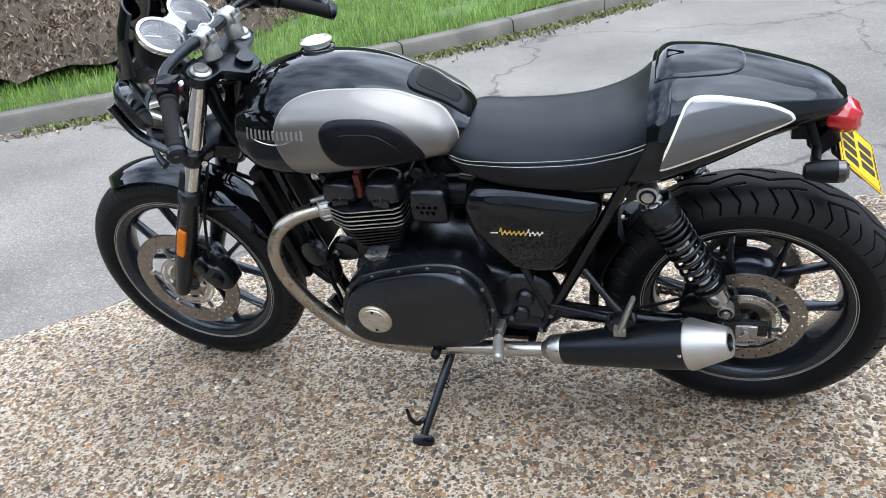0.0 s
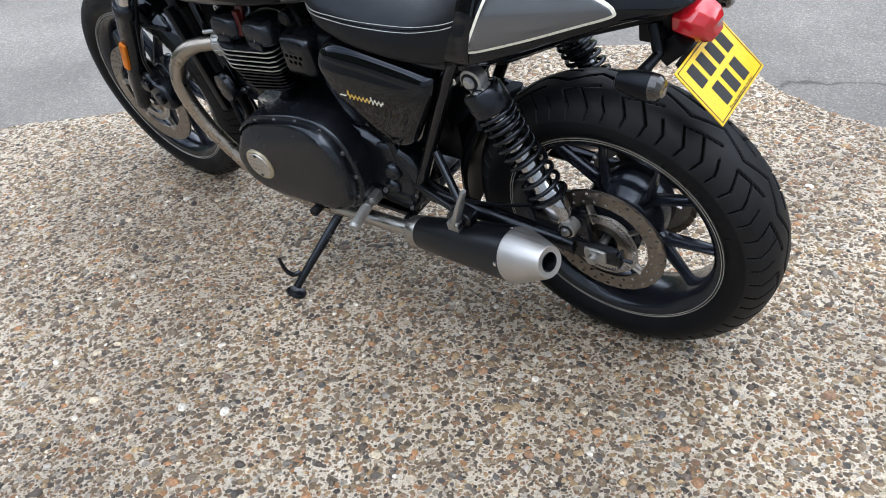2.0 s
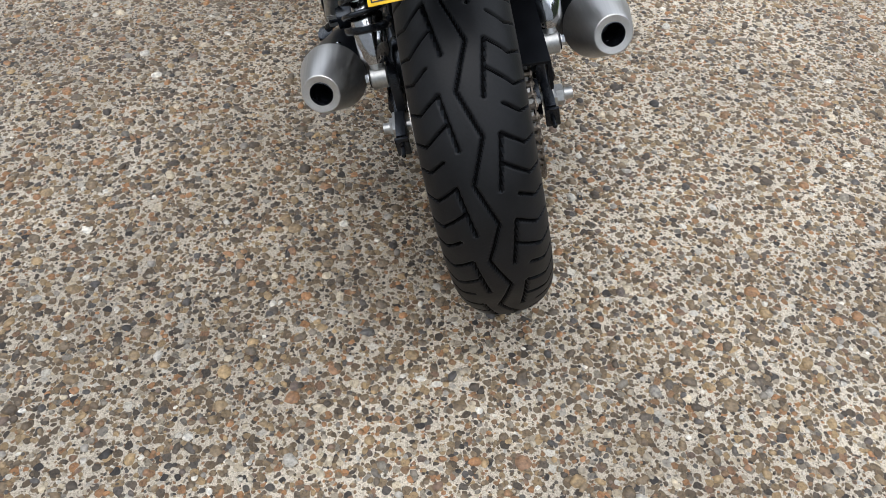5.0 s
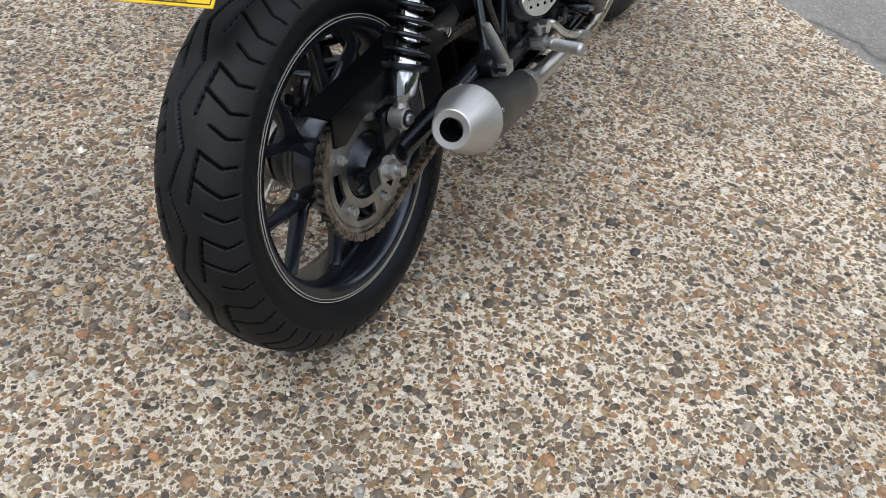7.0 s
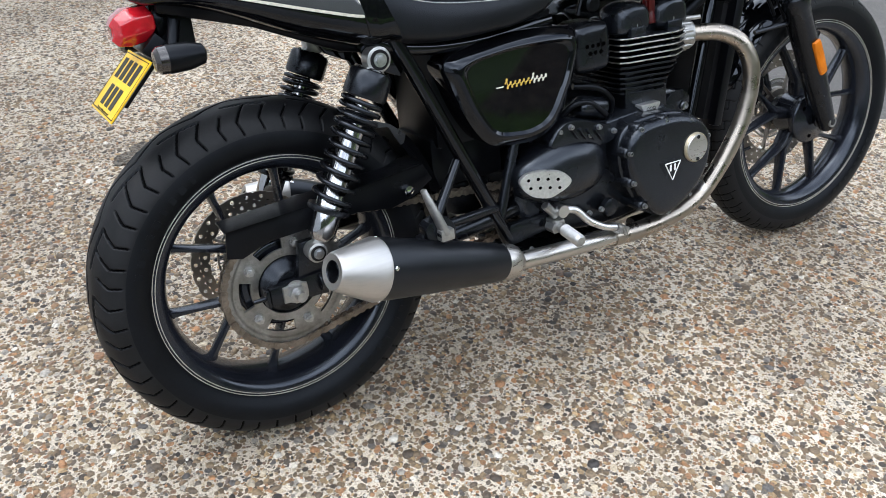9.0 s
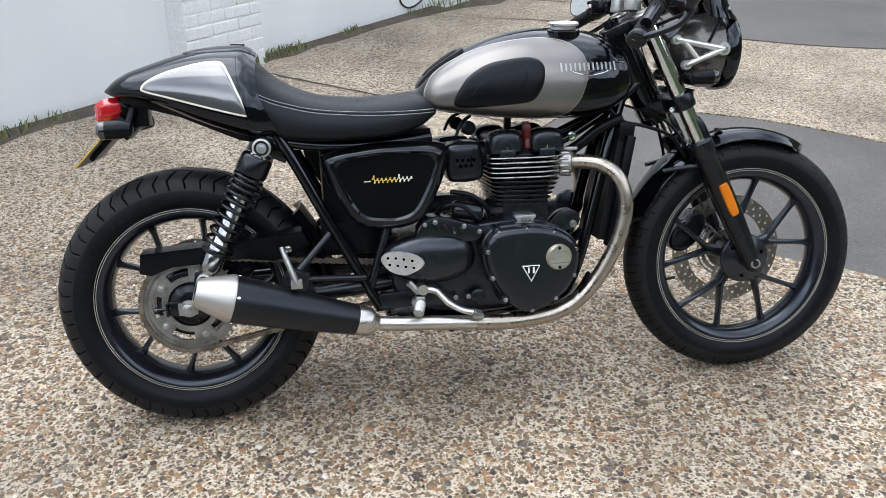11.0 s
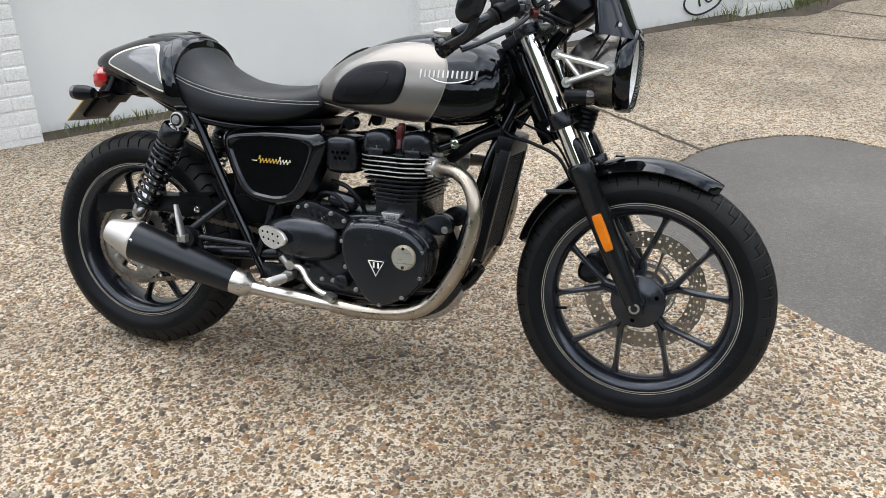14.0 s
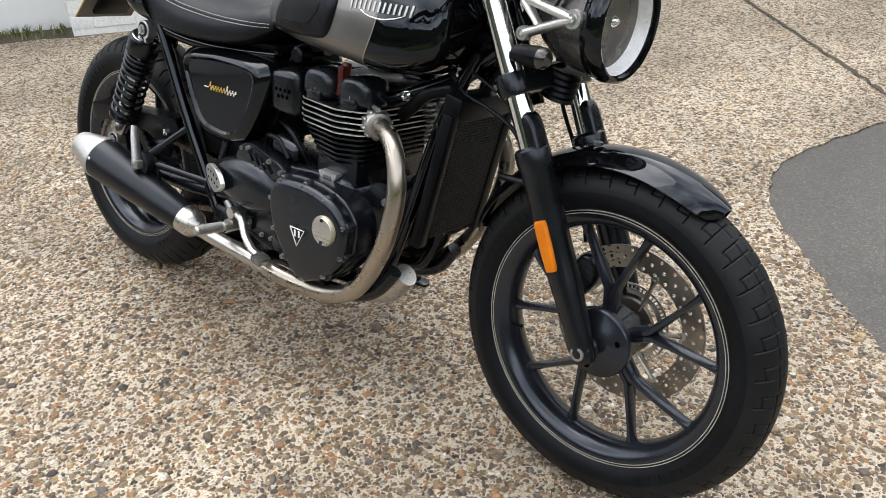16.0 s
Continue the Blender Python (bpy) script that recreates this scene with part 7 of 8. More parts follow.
up = piece("upper_casing", join(slab(smooth_line([(0.545, 0.455), (0.560, 0.492), (0.600, 0.505), (0.660, 0.488), (0.705, 0.470), (0.700, 0.440), (0.620, 0.440)], 5, True), [(-0.085, 1), (-0.138, 1), (-0.146, 0.94)]),
                                *[box(0.60 + 0.02 * k, -0.147, 0.478 - 0.005 * k, 0.005, 0.010, 0.03, Matrix.Rotation(radians(-35), 4, "Y")) for k in range(4)],
                                rod((0.640, -0.105, 0.515), (0.715, -0.100, 0.500), 0.022, seg=24, round_ends=True)), M_CASE, engine, bevel=0.002)
for hose_ in ([(0.735, -0.095, 0.480), (0.725, -0.112, 0.515), (0.690, -0.110, 0.545), (0.640, -0.095, 0.555)], [(0.600, -0.100, 0.500), (0.625, -0.118, 0.525), (0.665, -0.120, 0.520), (0.700, -0.125, 0.490)]):
    piece("engine_hose", pipe(smooth_line(hose_, 6), 0.0062, 10), M_PLASTIC, engine, "black rubber hose")
for x, z in ((0.592, 0.492), (0.662, 0.478), (0.700, 0.462)):
    bolt(engine, (x, 0.146, z), -1)
for x, z in ((0.567, 0.487), (0.640, 0.465), (0.636, 0.300), (0.594, 0.318), (0.488, 0.262), (0.668, 0.300)):
    bolt(engine, (x, 0.142, z), -1)
piece("oil_plug", lathe([(0.019, 0), (0.019, 0.012), (0.014, 0.014)], (0.692, -0.135, 0.298), (0, -1, 0), 24), M_SATIN, engine)

# left cover
crank_l = smooth_line([(0.936, 0.340), (0.915, 0.400), (0.890, 0.440), (0.840, 0.472), (0.760, 0.496), (0.680, 0.512), (0.610, 0.508), (0.562, 0.470), (0.540, 0.400), (0.545, 0.330), (0.575, 0.285), (0.650, 0.265), (0.760, 0.258), (0.870, 0.262), (0.922, 0.290)], 6, True)
L_OUT = 0.007
rings = [[(q[0], 0.170, q[1]) for q in grow_about(crank_l, 0.93)]]
for s_, y in ((0.93, 0.172), (0.925, 0.182), (0.91, 0.190), (0.885, 0.1955), (0.85, 0.198), (0.8, 0.199), (0.7, 0.2), (0.6, 0.2005), (0.5, 0.201), (0.4, 0.201), (0.3, 0.201), (0.2, 0.201), (0.1, 0.201), (0.02, 0.201)):
    rings.append([(q[0], y + L_OUT - (0.30 * max(0.0, q[1] - (0.390 + 0.335 * (0.904 - q[0])) + 0.012) if s_ < 0.92 else 0.0), q[1]) for q in grow_about(crank_l, s_)])
lc = piece("alternator_cover", join(pillow(crank_l, 0.12, 0.172 + L_OUT * 0.7, 0.008, 1), loft(rings)), M_CASE, engine, "satin black left engine cover with a crease", angle=24)
for x, z in ((0.825, 0.468), (0.754, 0.488), (0.683, 0.502), (0.611, 0.496), (0.563, 0.448), (0.547, 0.386), (0.561, 0.325), (0.896, 0.422), (0.930, 0.352), (0.590, 0.286), (0.758, 0.266)):
    bolt(lc, (x, 0.168 + L_OUT * 0.7, z), 1)
BL = (0.831, 0.204, 0.361)
bd = piece("engine_badge", lathe([(0.042, -0.012), (0.042, 0.006), (0.039, 0.009)], BL, Y, 44), M_BRASS, lc, "round badge with pale gold rim")
piece("badge_face", lathe([(0.0345, 0.0092), (0.033, 0.011), (0.0005, 0.0115)], BL, Y, 40), M_ALU, bd, "brushed steel badge centre")
for dz in (0.035, -0.035):
    piece("badge_screw", lathe([(0.004, 0.0095), (0.004, 0.0122)], (BL[0], BL[1], BL[2] + dz * 0.8), Y, 10), M_SATIN, bd)
lower = piece("crankcase_side", join(slab(smooth_line([(0.400, 0.330), (0.420, 0.420), (0.480, 0.450), (0.545, 0.420), (0.545, 0.300), (0.460, 0.280)], 5, True), [(0.08, 1), (0.118, 1), (0.126, 0.9)]), rod((0.480, 0.10, 0.385), (0.480, 0.140, 0.385), 0.022, seg=24, round_ends=True), rod((0.495, 0.10, 0.335), (0.495, 0.136, 0.335), 0.020, seg=24, round_ends=True)), M_CASE, engine, bevel=0.002)
for x, z in ((0.452, 0.288), (0.520, 0.318), (0.425, 0.335)):
    bolt(engine, (x, 0.128, z), 1)

# cylinders: fins, the upper ones with bright edges
block = piece("cylinder_block", box(0.826, 0, 0.556, 0.118, 0.215, 0.185), M_SATIN, engine, "black finned cylinder block", bevel=0.01)


def fin_outline(hx, hy):
    """A fin from above: widest ahead of the middle, falling back to both ends, with clipped corners."""
    half = [(hx, 0.0), (hx, hy - 0.034), (hx - 0.010, hy - 0.020), (hx * 0.52, hy - 0.003), (hx * 0.40, hy), (hx * 0.25, hy - 0.001), (-hx + 0.018, hy - 0.018), (-hx + 0.004, hy - 0.028), (-hx, hy - 0.042)]
    return half + [(x, -y) for x, y in reversed(half[1:])]


for k in range(11):
    z = 0.634 - 0.0118 * k
    t = k / 10
    hx, hy = 0.091 - 0.026 * max(0, t - 0.35) / 0.65, 0.150 - 0.026 * max(0, t - 0.35) / 0.65
    cx = 0.826 - 0.003 * t
    for nm, mat_, zz, th, gx in (("fin", M_SATIN, z, 0.0042, 0.0), ("fin_edge", M_ALU, z - 0.0001, 0.0026, 0.0016)):
        if nm == "fin_edge" and k > 4:
            continue
        o = fin_outline(hx + gx, hy + gx + 0.002)
        piece(nm, loft([[(cx + q[0], q[1], zz + d) for q in o] for d in (-th / 2, th / 2)]), mat_, block, "bright machined fin edge" if nm == "fin_edge" else "", bevel=0.0006)
for sgn in (-1, 1):
    wing = [(0.802, 0.474), (0.838, 0.474), (0.846, 0.486), (0.846, 0.490), (0.794, 0.490), (0.794, 0.486)]
    sp = piece("size_plate", slab([(x + (0.010 if sgn > 0 else 0), z) for x, z in wing], [(sgn * 0.095, 1), (sgn * 0.1265, 1)]), M_POLISH, block, "small bright winged plate", bevel=0.001)
    for k in range(3):
        piece("plate_ring", hoop([(0.0024, 0.1266), (0.0037, 0.1266), (0.0037, 0.1272), (0.0024, 0.1272)], (0.8115 + 0.0085 * k + (0.010 if sgn > 0 else 0), 0, 0.480), (0, sgn, 0), 14), M_INK, sp, "plain dark ring")
head = piece("cylinder_head", join(box(0.828, 0, 0.646, 0.175, 0.215, 0.030)), M_SATIN, engine, "black cylinder head", bevel=0.008)
for x0 in (0.778, 0.880):
    lobe = [(x0 - 0.041, 0.640), (x0 - 0.045, 0.668), (x0 - 0.037, 0.690), (x0 - 0.015, 0.699), (x0 + 0.018, 0.699), (x0 + 0.036, 0.690), (x0 + 0.044, 0.668), (x0 + 0.040, 0.640), (x0, 0.636)]
    for sgn in (-1, 1):
        piece("cam_cover", slab(smooth_line(lobe, 5, True), [(sgn * y, k) for y, k in ((0.052, 0.62), (0.056, 0.82), (0.066, 0.95), (0.078, 1), (0.092, 1), (0.106, 0.985), (0.116, 0.93), (0.124, 0.83), (0.1285, 0.70), (0.130, 0.55))]), M_CASE, head, "satin grey-black cam cover", angle=60)
piece("plug_valley", box(0.829, 0, 0.668, 0.170, 0.13, 0.030), M_PLASTIC, head, bevel=0.010)
for sgn in (-1, 1):
    piece("plug_cap", join(rod((0.832, sgn * 0.110, 0.650), (0.832, sgn * 0.094, 0.716), 0.0110, 0.0095, 14), box(0.832, sgn * 0.104, 0.690, 0.016, 0.020, 0.040)), M_RED, head, "dark red plug cap", bevel=0.003)
    for x in (0.778, 0.876):
        piece("nut_block", box(x, sgn * 0.112, 0.644, 0.040, 0.046, 0.020), M_CASE, head, bevel=0.004)
        piece("head_nut", join(lathe([(0.0095, 0), (0.0095, 0.008)], (x, sgn * 0.121, 0.652), (0, 0, 1), 6), lathe([(0.0055, 0.008), (0.0055, 0.014)], (x, sgn * 0.121, 0.652), (0, 0, 1), 10)), M_CAST, head)
    thr = smooth_line([(0.628, 0.655), (0.644, 0.674), (0.700, 0.676), (0.716, 0.664), (0.722, 0.606), (0.708, 0.582), (0.650, 0.580), (0.632, 0.594)], 5, True)
    tb = piece("throttle_cover", pillow(thr, 0.050, 0.124, 0.020, sgn, 6), M_SATIN, engine, "black throttle body cover", angle=45)
    for k in range(7):
        piece("hole", lathe([(0.0045, 0), (0.0042, 0.0008)], (0.655 + 0.0135 * (k if k < 4 else k - 3.5), sgn * 0.1246, 0.634 if k < 4 else 0.620), (0, sgn, 0), 10), M_RECESS_SHADE, tb)
    piece("intake", rod((0.72, sgn * 0.055, 0.640), (0.76, sgn * 0.055, 0.640), 0.032, seg=20), M_PLASTIC, engine)
    piece("intake_clip", hoop([(0.0322, -0.004), (0.0345, -0.003), (0.0345, 0.003), (0.0322, 0.004)], (0.738, sgn * 0.055, 0.640), (1, 0, 0), 32), M_SCREW, engine)
    piece("air_boot", rod((0.590, sgn * 0.06, 0.640), (0.64, sgn * 0.06, 0.640), 0.034, seg=20), M_PLASTIC, engine)
    piece("hose_cap", lathe([(0.017, 0), (0.017, 0.03), (0.012, 0.034)], (0.690, sgn * 0.072, 0.708), (0, sgn, 0), 18), M_PLASTIC, engine)
    piece("throttle_lead", pipe(smooth_line([(0.66, sgn * 0.09, 0.69), (0.675, sgn * 0.085, 0.72), (0.70, sgn * 0.07, 0.735)], 5), 0.004, 8), M_PLASTIC, tb)
    bolt(engine, (0.953, 0.088, 0.453 if sgn < 0 else 0.461), sgn, 0.0078)
    piece("engine_bracket", slab(smooth_line([(0.890, 0.450), (0.915, 0.484), (0.950, 0.490), (0.972, 0.470), (0.965, 0.446), (0.930, 0.436)], 4, True), [(sgn * 0.055, 1), (sgn * 0.086, 1)]), M_CASE, engine, bevel=0.003)

# ---- exhaust ----
hdr = [(0.918, -0.098, 0.612), (0.960, -0.122, 0.614), (1.000, -0.145, 0.609), (1.035, -0.165, 0.585), (1.055, -0.177, 0.540), (1.056, -0.180, 0.490), (1.040, -0.178, 0.425), (1.012, -0.172, 0.365), (0.978, -0.165, 0.312),
       (0.935, -0.160, 0.268), (0.880, -0.158, 0.244), (0.820, -0.159, 0.235), (0.750, -0.161, 0.233), (0.680, -0.163, 0.238)]
tail_pipe = [(0.715, -0.162, 0.236), (0.640, -0.163, 0.242), (0.560, -0.164, 0.248), (0.480, -0.165, 0.254), (0.415, -0.166, 0.262)]
M0, M1 = np.array([0.428, -0.168, 0.262]), np.array([0.032, -0.229, 0.387])
MD = M1 - M0
ML = float(np.linalg.norm(MD))
M_BLUED = brushed("heat_tinted_steel", (0.44, 0.395, 0.34), 0.29, (30, 30, 30))
for sgn in (-1, 1):
    flip = (lambda v: v) if sgn < 0 else mirrored
    ex = piece("exhaust_pipe", flip(pipe(smooth_line(hdr, 8), [0.0178, 0.0180, 0.0184, 0.0192, 0.0196], 20)), M_BLUED, bike, "brushed steel exhaust header", angle=60)
    piece("link_pipe", flip(pipe(smooth_line(tail_pipe, 6), 0.0178, 20)), M_STEEL, ex, "brushed steel link pipe", angle=60)
    piece("pipe_joint", flip(lathe([(0.0186, 0), (0.0194, 0.004), (0.0197, 0.012), (0.0194, 0.022), (0.0186, 0.026)], (0.955, -0.1605, 0.285), (-0.72, 0.06, -0.60), 24)), M_STEEL, ex)
    a, u, w = frame_at((0.87, -0.49, 0.02))
    o = np.array([0.928, -0.104, 0.613])
    clamp = piece("exhaust_clamp", flip(lathe([(0.019, -0.012), (0.0265, -0.012), (0.0275, -0.008), (0.0275, 0.016), (0.0250, 0.020), (0.0190, 0.022)], o, a, 32)), M_CAST, ex, "ribbed cast exhaust clamp")
    for k in range(10):
        t = 2 * math.pi * (k + 0.35) / 10
        d = math.cos(t) * u + math.sin(t) * w
        piece("clamp_rib", flip(rod(o + d * 0.0275 - a * 0.008, o + d * 0.0275 + a * 0.015, 0.0046, 0.0038, 8, round_ends=True)), M_CAST, clamp)
    for stud_ in (rod((0.922, -0.108, 0.646), (0.952, -0.128, 0.648), 0.0050, seg=10), rod((0.920, -0.085, 0.582), (0.945, -0.097, 0.580), 0.0050, seg=10)):
        piece("clamp_stud", flip(stud_), M_CAST, ex)
    mf = piece("silencer", flip(lathe([(0.0350, 0.040), (0.0370, 0.048), (0.0430, 0.130), (0.0495, 0.230), (0.0540, 0.310), (0.0545, 0.335)], M0, MD, 44)), M_MUF, bike, "matt black tapered silencer", angle=50)
    piece("collar", flip(lathe([(0.0200, -0.012), (0.0240, -0.004), (0.0330, 0.006), (0.0352, 0.014), (0.0358, 0.042), (0.0350, 0.044)], M0, MD, 44)), M_STEEL, mf, "brushed steel collar", angle=50)
    cap_prof = [(0.0545, 0.334), (0.0556, 0.336), (0.0556, 0.342), (0.0335, ML - 0.006), (0.0310, ML - 0.001), (0.0295, ML), (0.0190, ML - 0.0015)]
    piece("end_cap", flip(lathe(cap_prof, M0, MD, 48, caps=False)), M_CONE, mf, "brushed aluminium end cap", angle=24)
    piece("outlet", flip(lathe([(0.0191, ML - 0.0012), (0.0178, ML - 0.0005), (0.0165, ML - 0.003), (0.0160, ML - 0.07)], M0, MD, 32, caps=False)), M_SATIN, mf, "dark outlet ring")
    piece("outlet_plug", flip(lathe([(0.0165, ML - 0.072), (0.0165, ML - 0.070)], M0, MD, 24)), M_INK, mf)
    pa, pu, pw = frame_at(MD)
    for t in (0.3, 1.9, 3.45, 5.0):
        d = math.cos(t) * pu + math.sin(t) * pw
        p = M0 + pa * 0.328 + d * 0.0543
        piece("rivet", flip(lathe([(0.0042, -0.001), (0.0042, 0.0015), (0.002, 0.0025)], p, d, 12)), M_CHROME, mf)
    piece("silencer_bracket", flip(join(slab([(0.235, 0.405), (0.285, 0.400), (0.300, 0.345), (0.255, 0.345)], [(-0.176, 1), (-0.182, 1)]), rod((0.268, -0.17, 0.372), (0.268, -0.20, 0.372), 0.008, seg=12))), M_SATIN, mf, bevel=0.0015)

# ---- suspension ----
ST, SB = np.array([0.200, 0.134, 0.691]), np.array([0.043, 0.134, 0.389])
SD = SB - ST
SL = float(np.linalg.norm(SD))
for sgn in (-1, 1):
    flip = (lambda v: v) if sgn > 0 else mirrored
    sh = piece("shock_absorber", flip(lathe([(0.0130, 0.075), (0.0130, 0.120), (0.0200, 0.122), (0.0200, 0.240), (0.0250, 0.245), (0.0250, 0.305), (0.018, 0.318)], ST, SD, 32)), M_DARKCHROME, bike, "twin shock absorber with black spring and chrome body", angle=45)
    piece("shock_cap", flip(lathe([(0.020, 0.0195), (0.0335, 0.0215), (0.0368, 0.027), (0.0378, 0.062), (0.0355, 0.067), (0.012, 0.068)], ST, SD, 36)), M_SATIN, sh, "black shock top cup", angle=45)
    piece("cap_disc", flip(lathe([(0.0325, 0.0200), (0.027, 0.0175), (0.010, 0.0160)], ST, SD, 32)), M_CHROME, sh, "bright disc on the cup")
    for p, r in ((ST, 0.0215), (SB, 0.0175)):
        piece("eye", flip(join(lathe([(r - 0.004, -0.014), (r, -0.012), (r, 0.012), (r - 0.004, 0.014)], p, Y, 28), rod(p, p + SD / SL * (0.024 if p is ST else -0.03), 0.012, seg=14))), M_CAST, sh, "cast shock eye")
        piece("bush", flip(lathe([(r * 0.80, 0.0125), (r * 0.78, 0.0155), (r * 0.5, 0.0157)], p, Y, 24)), M_GRIP, sh, "black rubber bush")
        piece("eye_bolt", flip(join(lathe([(r * 0.55, 0.0157), (r * 0.55, 0.0175)], p, Y, 22), lathe([(r * 0.42, 0.0175), (r * 0.42, 0.022), (r * 0.25, 0.0225)], p, Y, 6))), M_SCREW, sh)
    a, u, w = frame_at(SD)
    pts = []
    turns, steps = 10.0, 260
    for k in range(steps + 1):
        q = k / steps
        t = 2 * math.pi * turns * q
        pts.append(ST + a * (0.072 + 0.184 * q ** 1.3) + 0.0335 * (math.cos(t) * u + math.sin(t) * w))
    piece("spring", flip(pipe(pts, 0.0044, 8)), M_SATIN, sh, "black coil spring", angle=80)
    rings_ = [lathe([(0.0262, 0.092 + 0.013 * k), (0.0275, 0.095 + 0.013 * k), (0.0262, 0.098 + 0.013 * k)], ST, SD, 24) for k in range(3)]
    for ring_ in rings_:
        piece("preload_ring", flip(ring_), M_SATIN, sh)
    piece("preload_collar", flip(lathe([(0.0220, 0.258), (0.0370, 0.259), (0.0375, 0.265), (0.0350, 0.269), (0.0220, 0.270)], ST, SD, 30)), M_SATIN, sh)
    arm = piece("swingarm", flip(join(pipe(smooth_line([(0.520, 0.085, 0.345), (0.380, 0.112, 0.338), (0.200, 0.118, 0.330), (0.045, 0.118, 0.324)], 5), [0.022, 0.021, 0.019, 0.018], 14), slab([(-0.045, 0.305), (-0.045, 0.338), (0.06, 0.345), (0.06, 0.300)], [(0.108, 1), (0.124, 1)]),
                                      slab([(0.010, 0.340), (0.060, 0.345), (0.055, 0.405), (0.020, 0.405)], [(0.104, 1), (0.119, 1)]))), M_SATIN, bike, "satin black swingarm leg", bevel=0.002)
    plate_ = piece("axle_plate", flip(slab(smooth_line([(-0.020, 0.306), (0.016, 0.306), (0.021, 0.311), (0.021, 0.331), (0.016, 0.336), (-0.020, 0.336), (-0.024, 0.331), (-0.024, 0.311)], 3, True), [(0.1235, 1), (0.1275, 1), (0.1290, 0.95)])), M_CAST, arm, "cast aluminium axle plate")
    piece("axle_slot", flip(lathe([(0.0115, 0.1291), (0.0110, 0.1296)], (0, 0, 0.321), Y, 20)), M_RECESS_SHADE, arm)
    piece("chain_adjuster", flip(join(box(-0.050, 0.116, 0.321, 0.006, 0.022, 0.032), rod((-0.075, 0.116, 0.321), (-0.03, 0.116, 0.321), 0.004, seg=8))), M_SATIN, arm, "black chain adjuster", bevel=0.002)
guard_o = [(-0.098, 0.455), (0.075, 0.467), (0.200, 0.480), (0.275, 0.487), (0.292, 0.455), (0.251, 0.430), (0.205, 0.420), (0.136, 0.430), (-0.030, 0.422), (-0.078, 0.405), (-0.104, 0.412)]
piece("chain_guard", join(slab(guard_o, [(-0.118, 1), (-0.113, 1)]), loft([[(x, y, z) for y, z in ((-0.118, z0), (-0.060, z0 + 0.004), (-0.060, z0 + 0.001), (-0.118, z0 - 0.004))] for x, z0 in ((-0.098, 0.455), (0.075, 0.467), (0.2, 0.480), (0.275, 0.487))])), M_PLASTIC, bike, "black chain guard", bevel=0.001)
piece("guard_bolt", lathe([(0.009, 0), (0.009, 0.006), (0.005, 0.007)], (0.240, -0.118, 0.445), (0, -1, 0), 14), M_CHROME, bike)
# rear caliper
piece("rear_caliper", join(slab(smooth_line([(0.055, 0.365), (0.090, 0.410), (0.130, 0.400), (0.140, 0.350), (0.100, 0.325), (0.065, 0.335)], 4, True), [(0.062, 0.9), (0.070, 1), (0.108, 1), (0.114, 0.9)])), M_SATIN, bike, "black rear brake caliper", bevel=0.003)
piece("rear_hose", pipe(smooth_line([(0.12, 0.10, 0.39), (0.22, 0.115, 0.365), (0.34, 0.12, 0.355), (0.42, 0.11, 0.38)], 6), 0.004, 8), M_PLASTIC, bike)

# ---- pegs, pedals, stand ----
for sgn in (-1, 1):
    b0, b1 = np.array([0.257, sgn * 0.214, 0.384]), np.array([0.228, sgn * 0.200, 0.470])
    ax = unit(b1 - b0)
    pg = piece("pillion_peg", join(pipe([b0, b0 + ax * 0.02, b0 + ax * 0.06, b1], [0.0135, 0.0135, 0.0120, 0.0085], 12, squash=0.6), box(b0[0], b0[1], b0[2], 0.026, 0.018, 0.020)), M_CAST, bike, "folded aluminium pillion peg", bevel=0.002)
    for k in range(5):
        piece("peg_slot", box(*(b0 + ax * (0.030 + 0.009 * k) + np.array([0, sgn * 0.0066, 0])), 0.009, 0.002, 0.0035), M_SATIN, pg)
    piece("peg_hanger", join(slab(smooth_line([(0.225, 0.400), (0.262, 0.412), (0.285, 0.385), (0.270, 0.360), (0.235, 0.365)], 4, True), [(sgn * 0.176, 1), (sgn * 0.204, 1)]), rod((0.25, sgn * 0.17, 0.385), (0.25, sgn * 0.222, 0.385), 0.007, seg=12)), M_SATIN, bike, bevel=0.003)
    r0, r1 = np.array([0.548, sgn * 0.160, 0.300]), np.array([0.530, sgn * 0.247, 0.300])
    ax = unit(r1 - r0)
    fp = piece("foot_peg", lathe([(0.010, 0.0), (0.0112, 0.003), (0.0108, 0.020)] + [(0.0128 if q % 2 else 0.0095, 0.022 + 0.004 * (q // 2) + 0.0018 * (q % 2)) for q in range(32)] + [(0.008, 0.0895)], r0, ax, 12), M_CAST, bike, "serrated aluminium foot peg", angle=25)
    piece("peg_mount", slab([(0.44, 0.275), (0.58, 0.290), (0.585, 0.325), (0.45, 0.320)], [(sgn * 0.112, 1), (sgn * 0.130, 1)]), M_SATIN, fp, bevel=0.003)
    piece("peg_clevis", box(0.546, sgn * 0.147, 0.303, 0.024, 0.034, 0.024), M_CAST, fp, bevel=0.004)
pd = smooth_line([(0.553, -0.152, 0.330), (0.585, -0.160, 0.326), (0.612, -0.172, 0.298), (0.644, -0.181, 0.279), (0.670, -0.184, 0.272)], 6)
pedal = piece("brake_pedal", join(pipe(pd, [0.0115, 0.0105, 0.0098, 0.0092, 0.0095], 12, squash=0.8), rod((0.553, -0.130, 0.332), (0.553, -0.168, 0.332), 0.013, seg=16)), M_ALU, bike, "aluminium rear brake pedal")
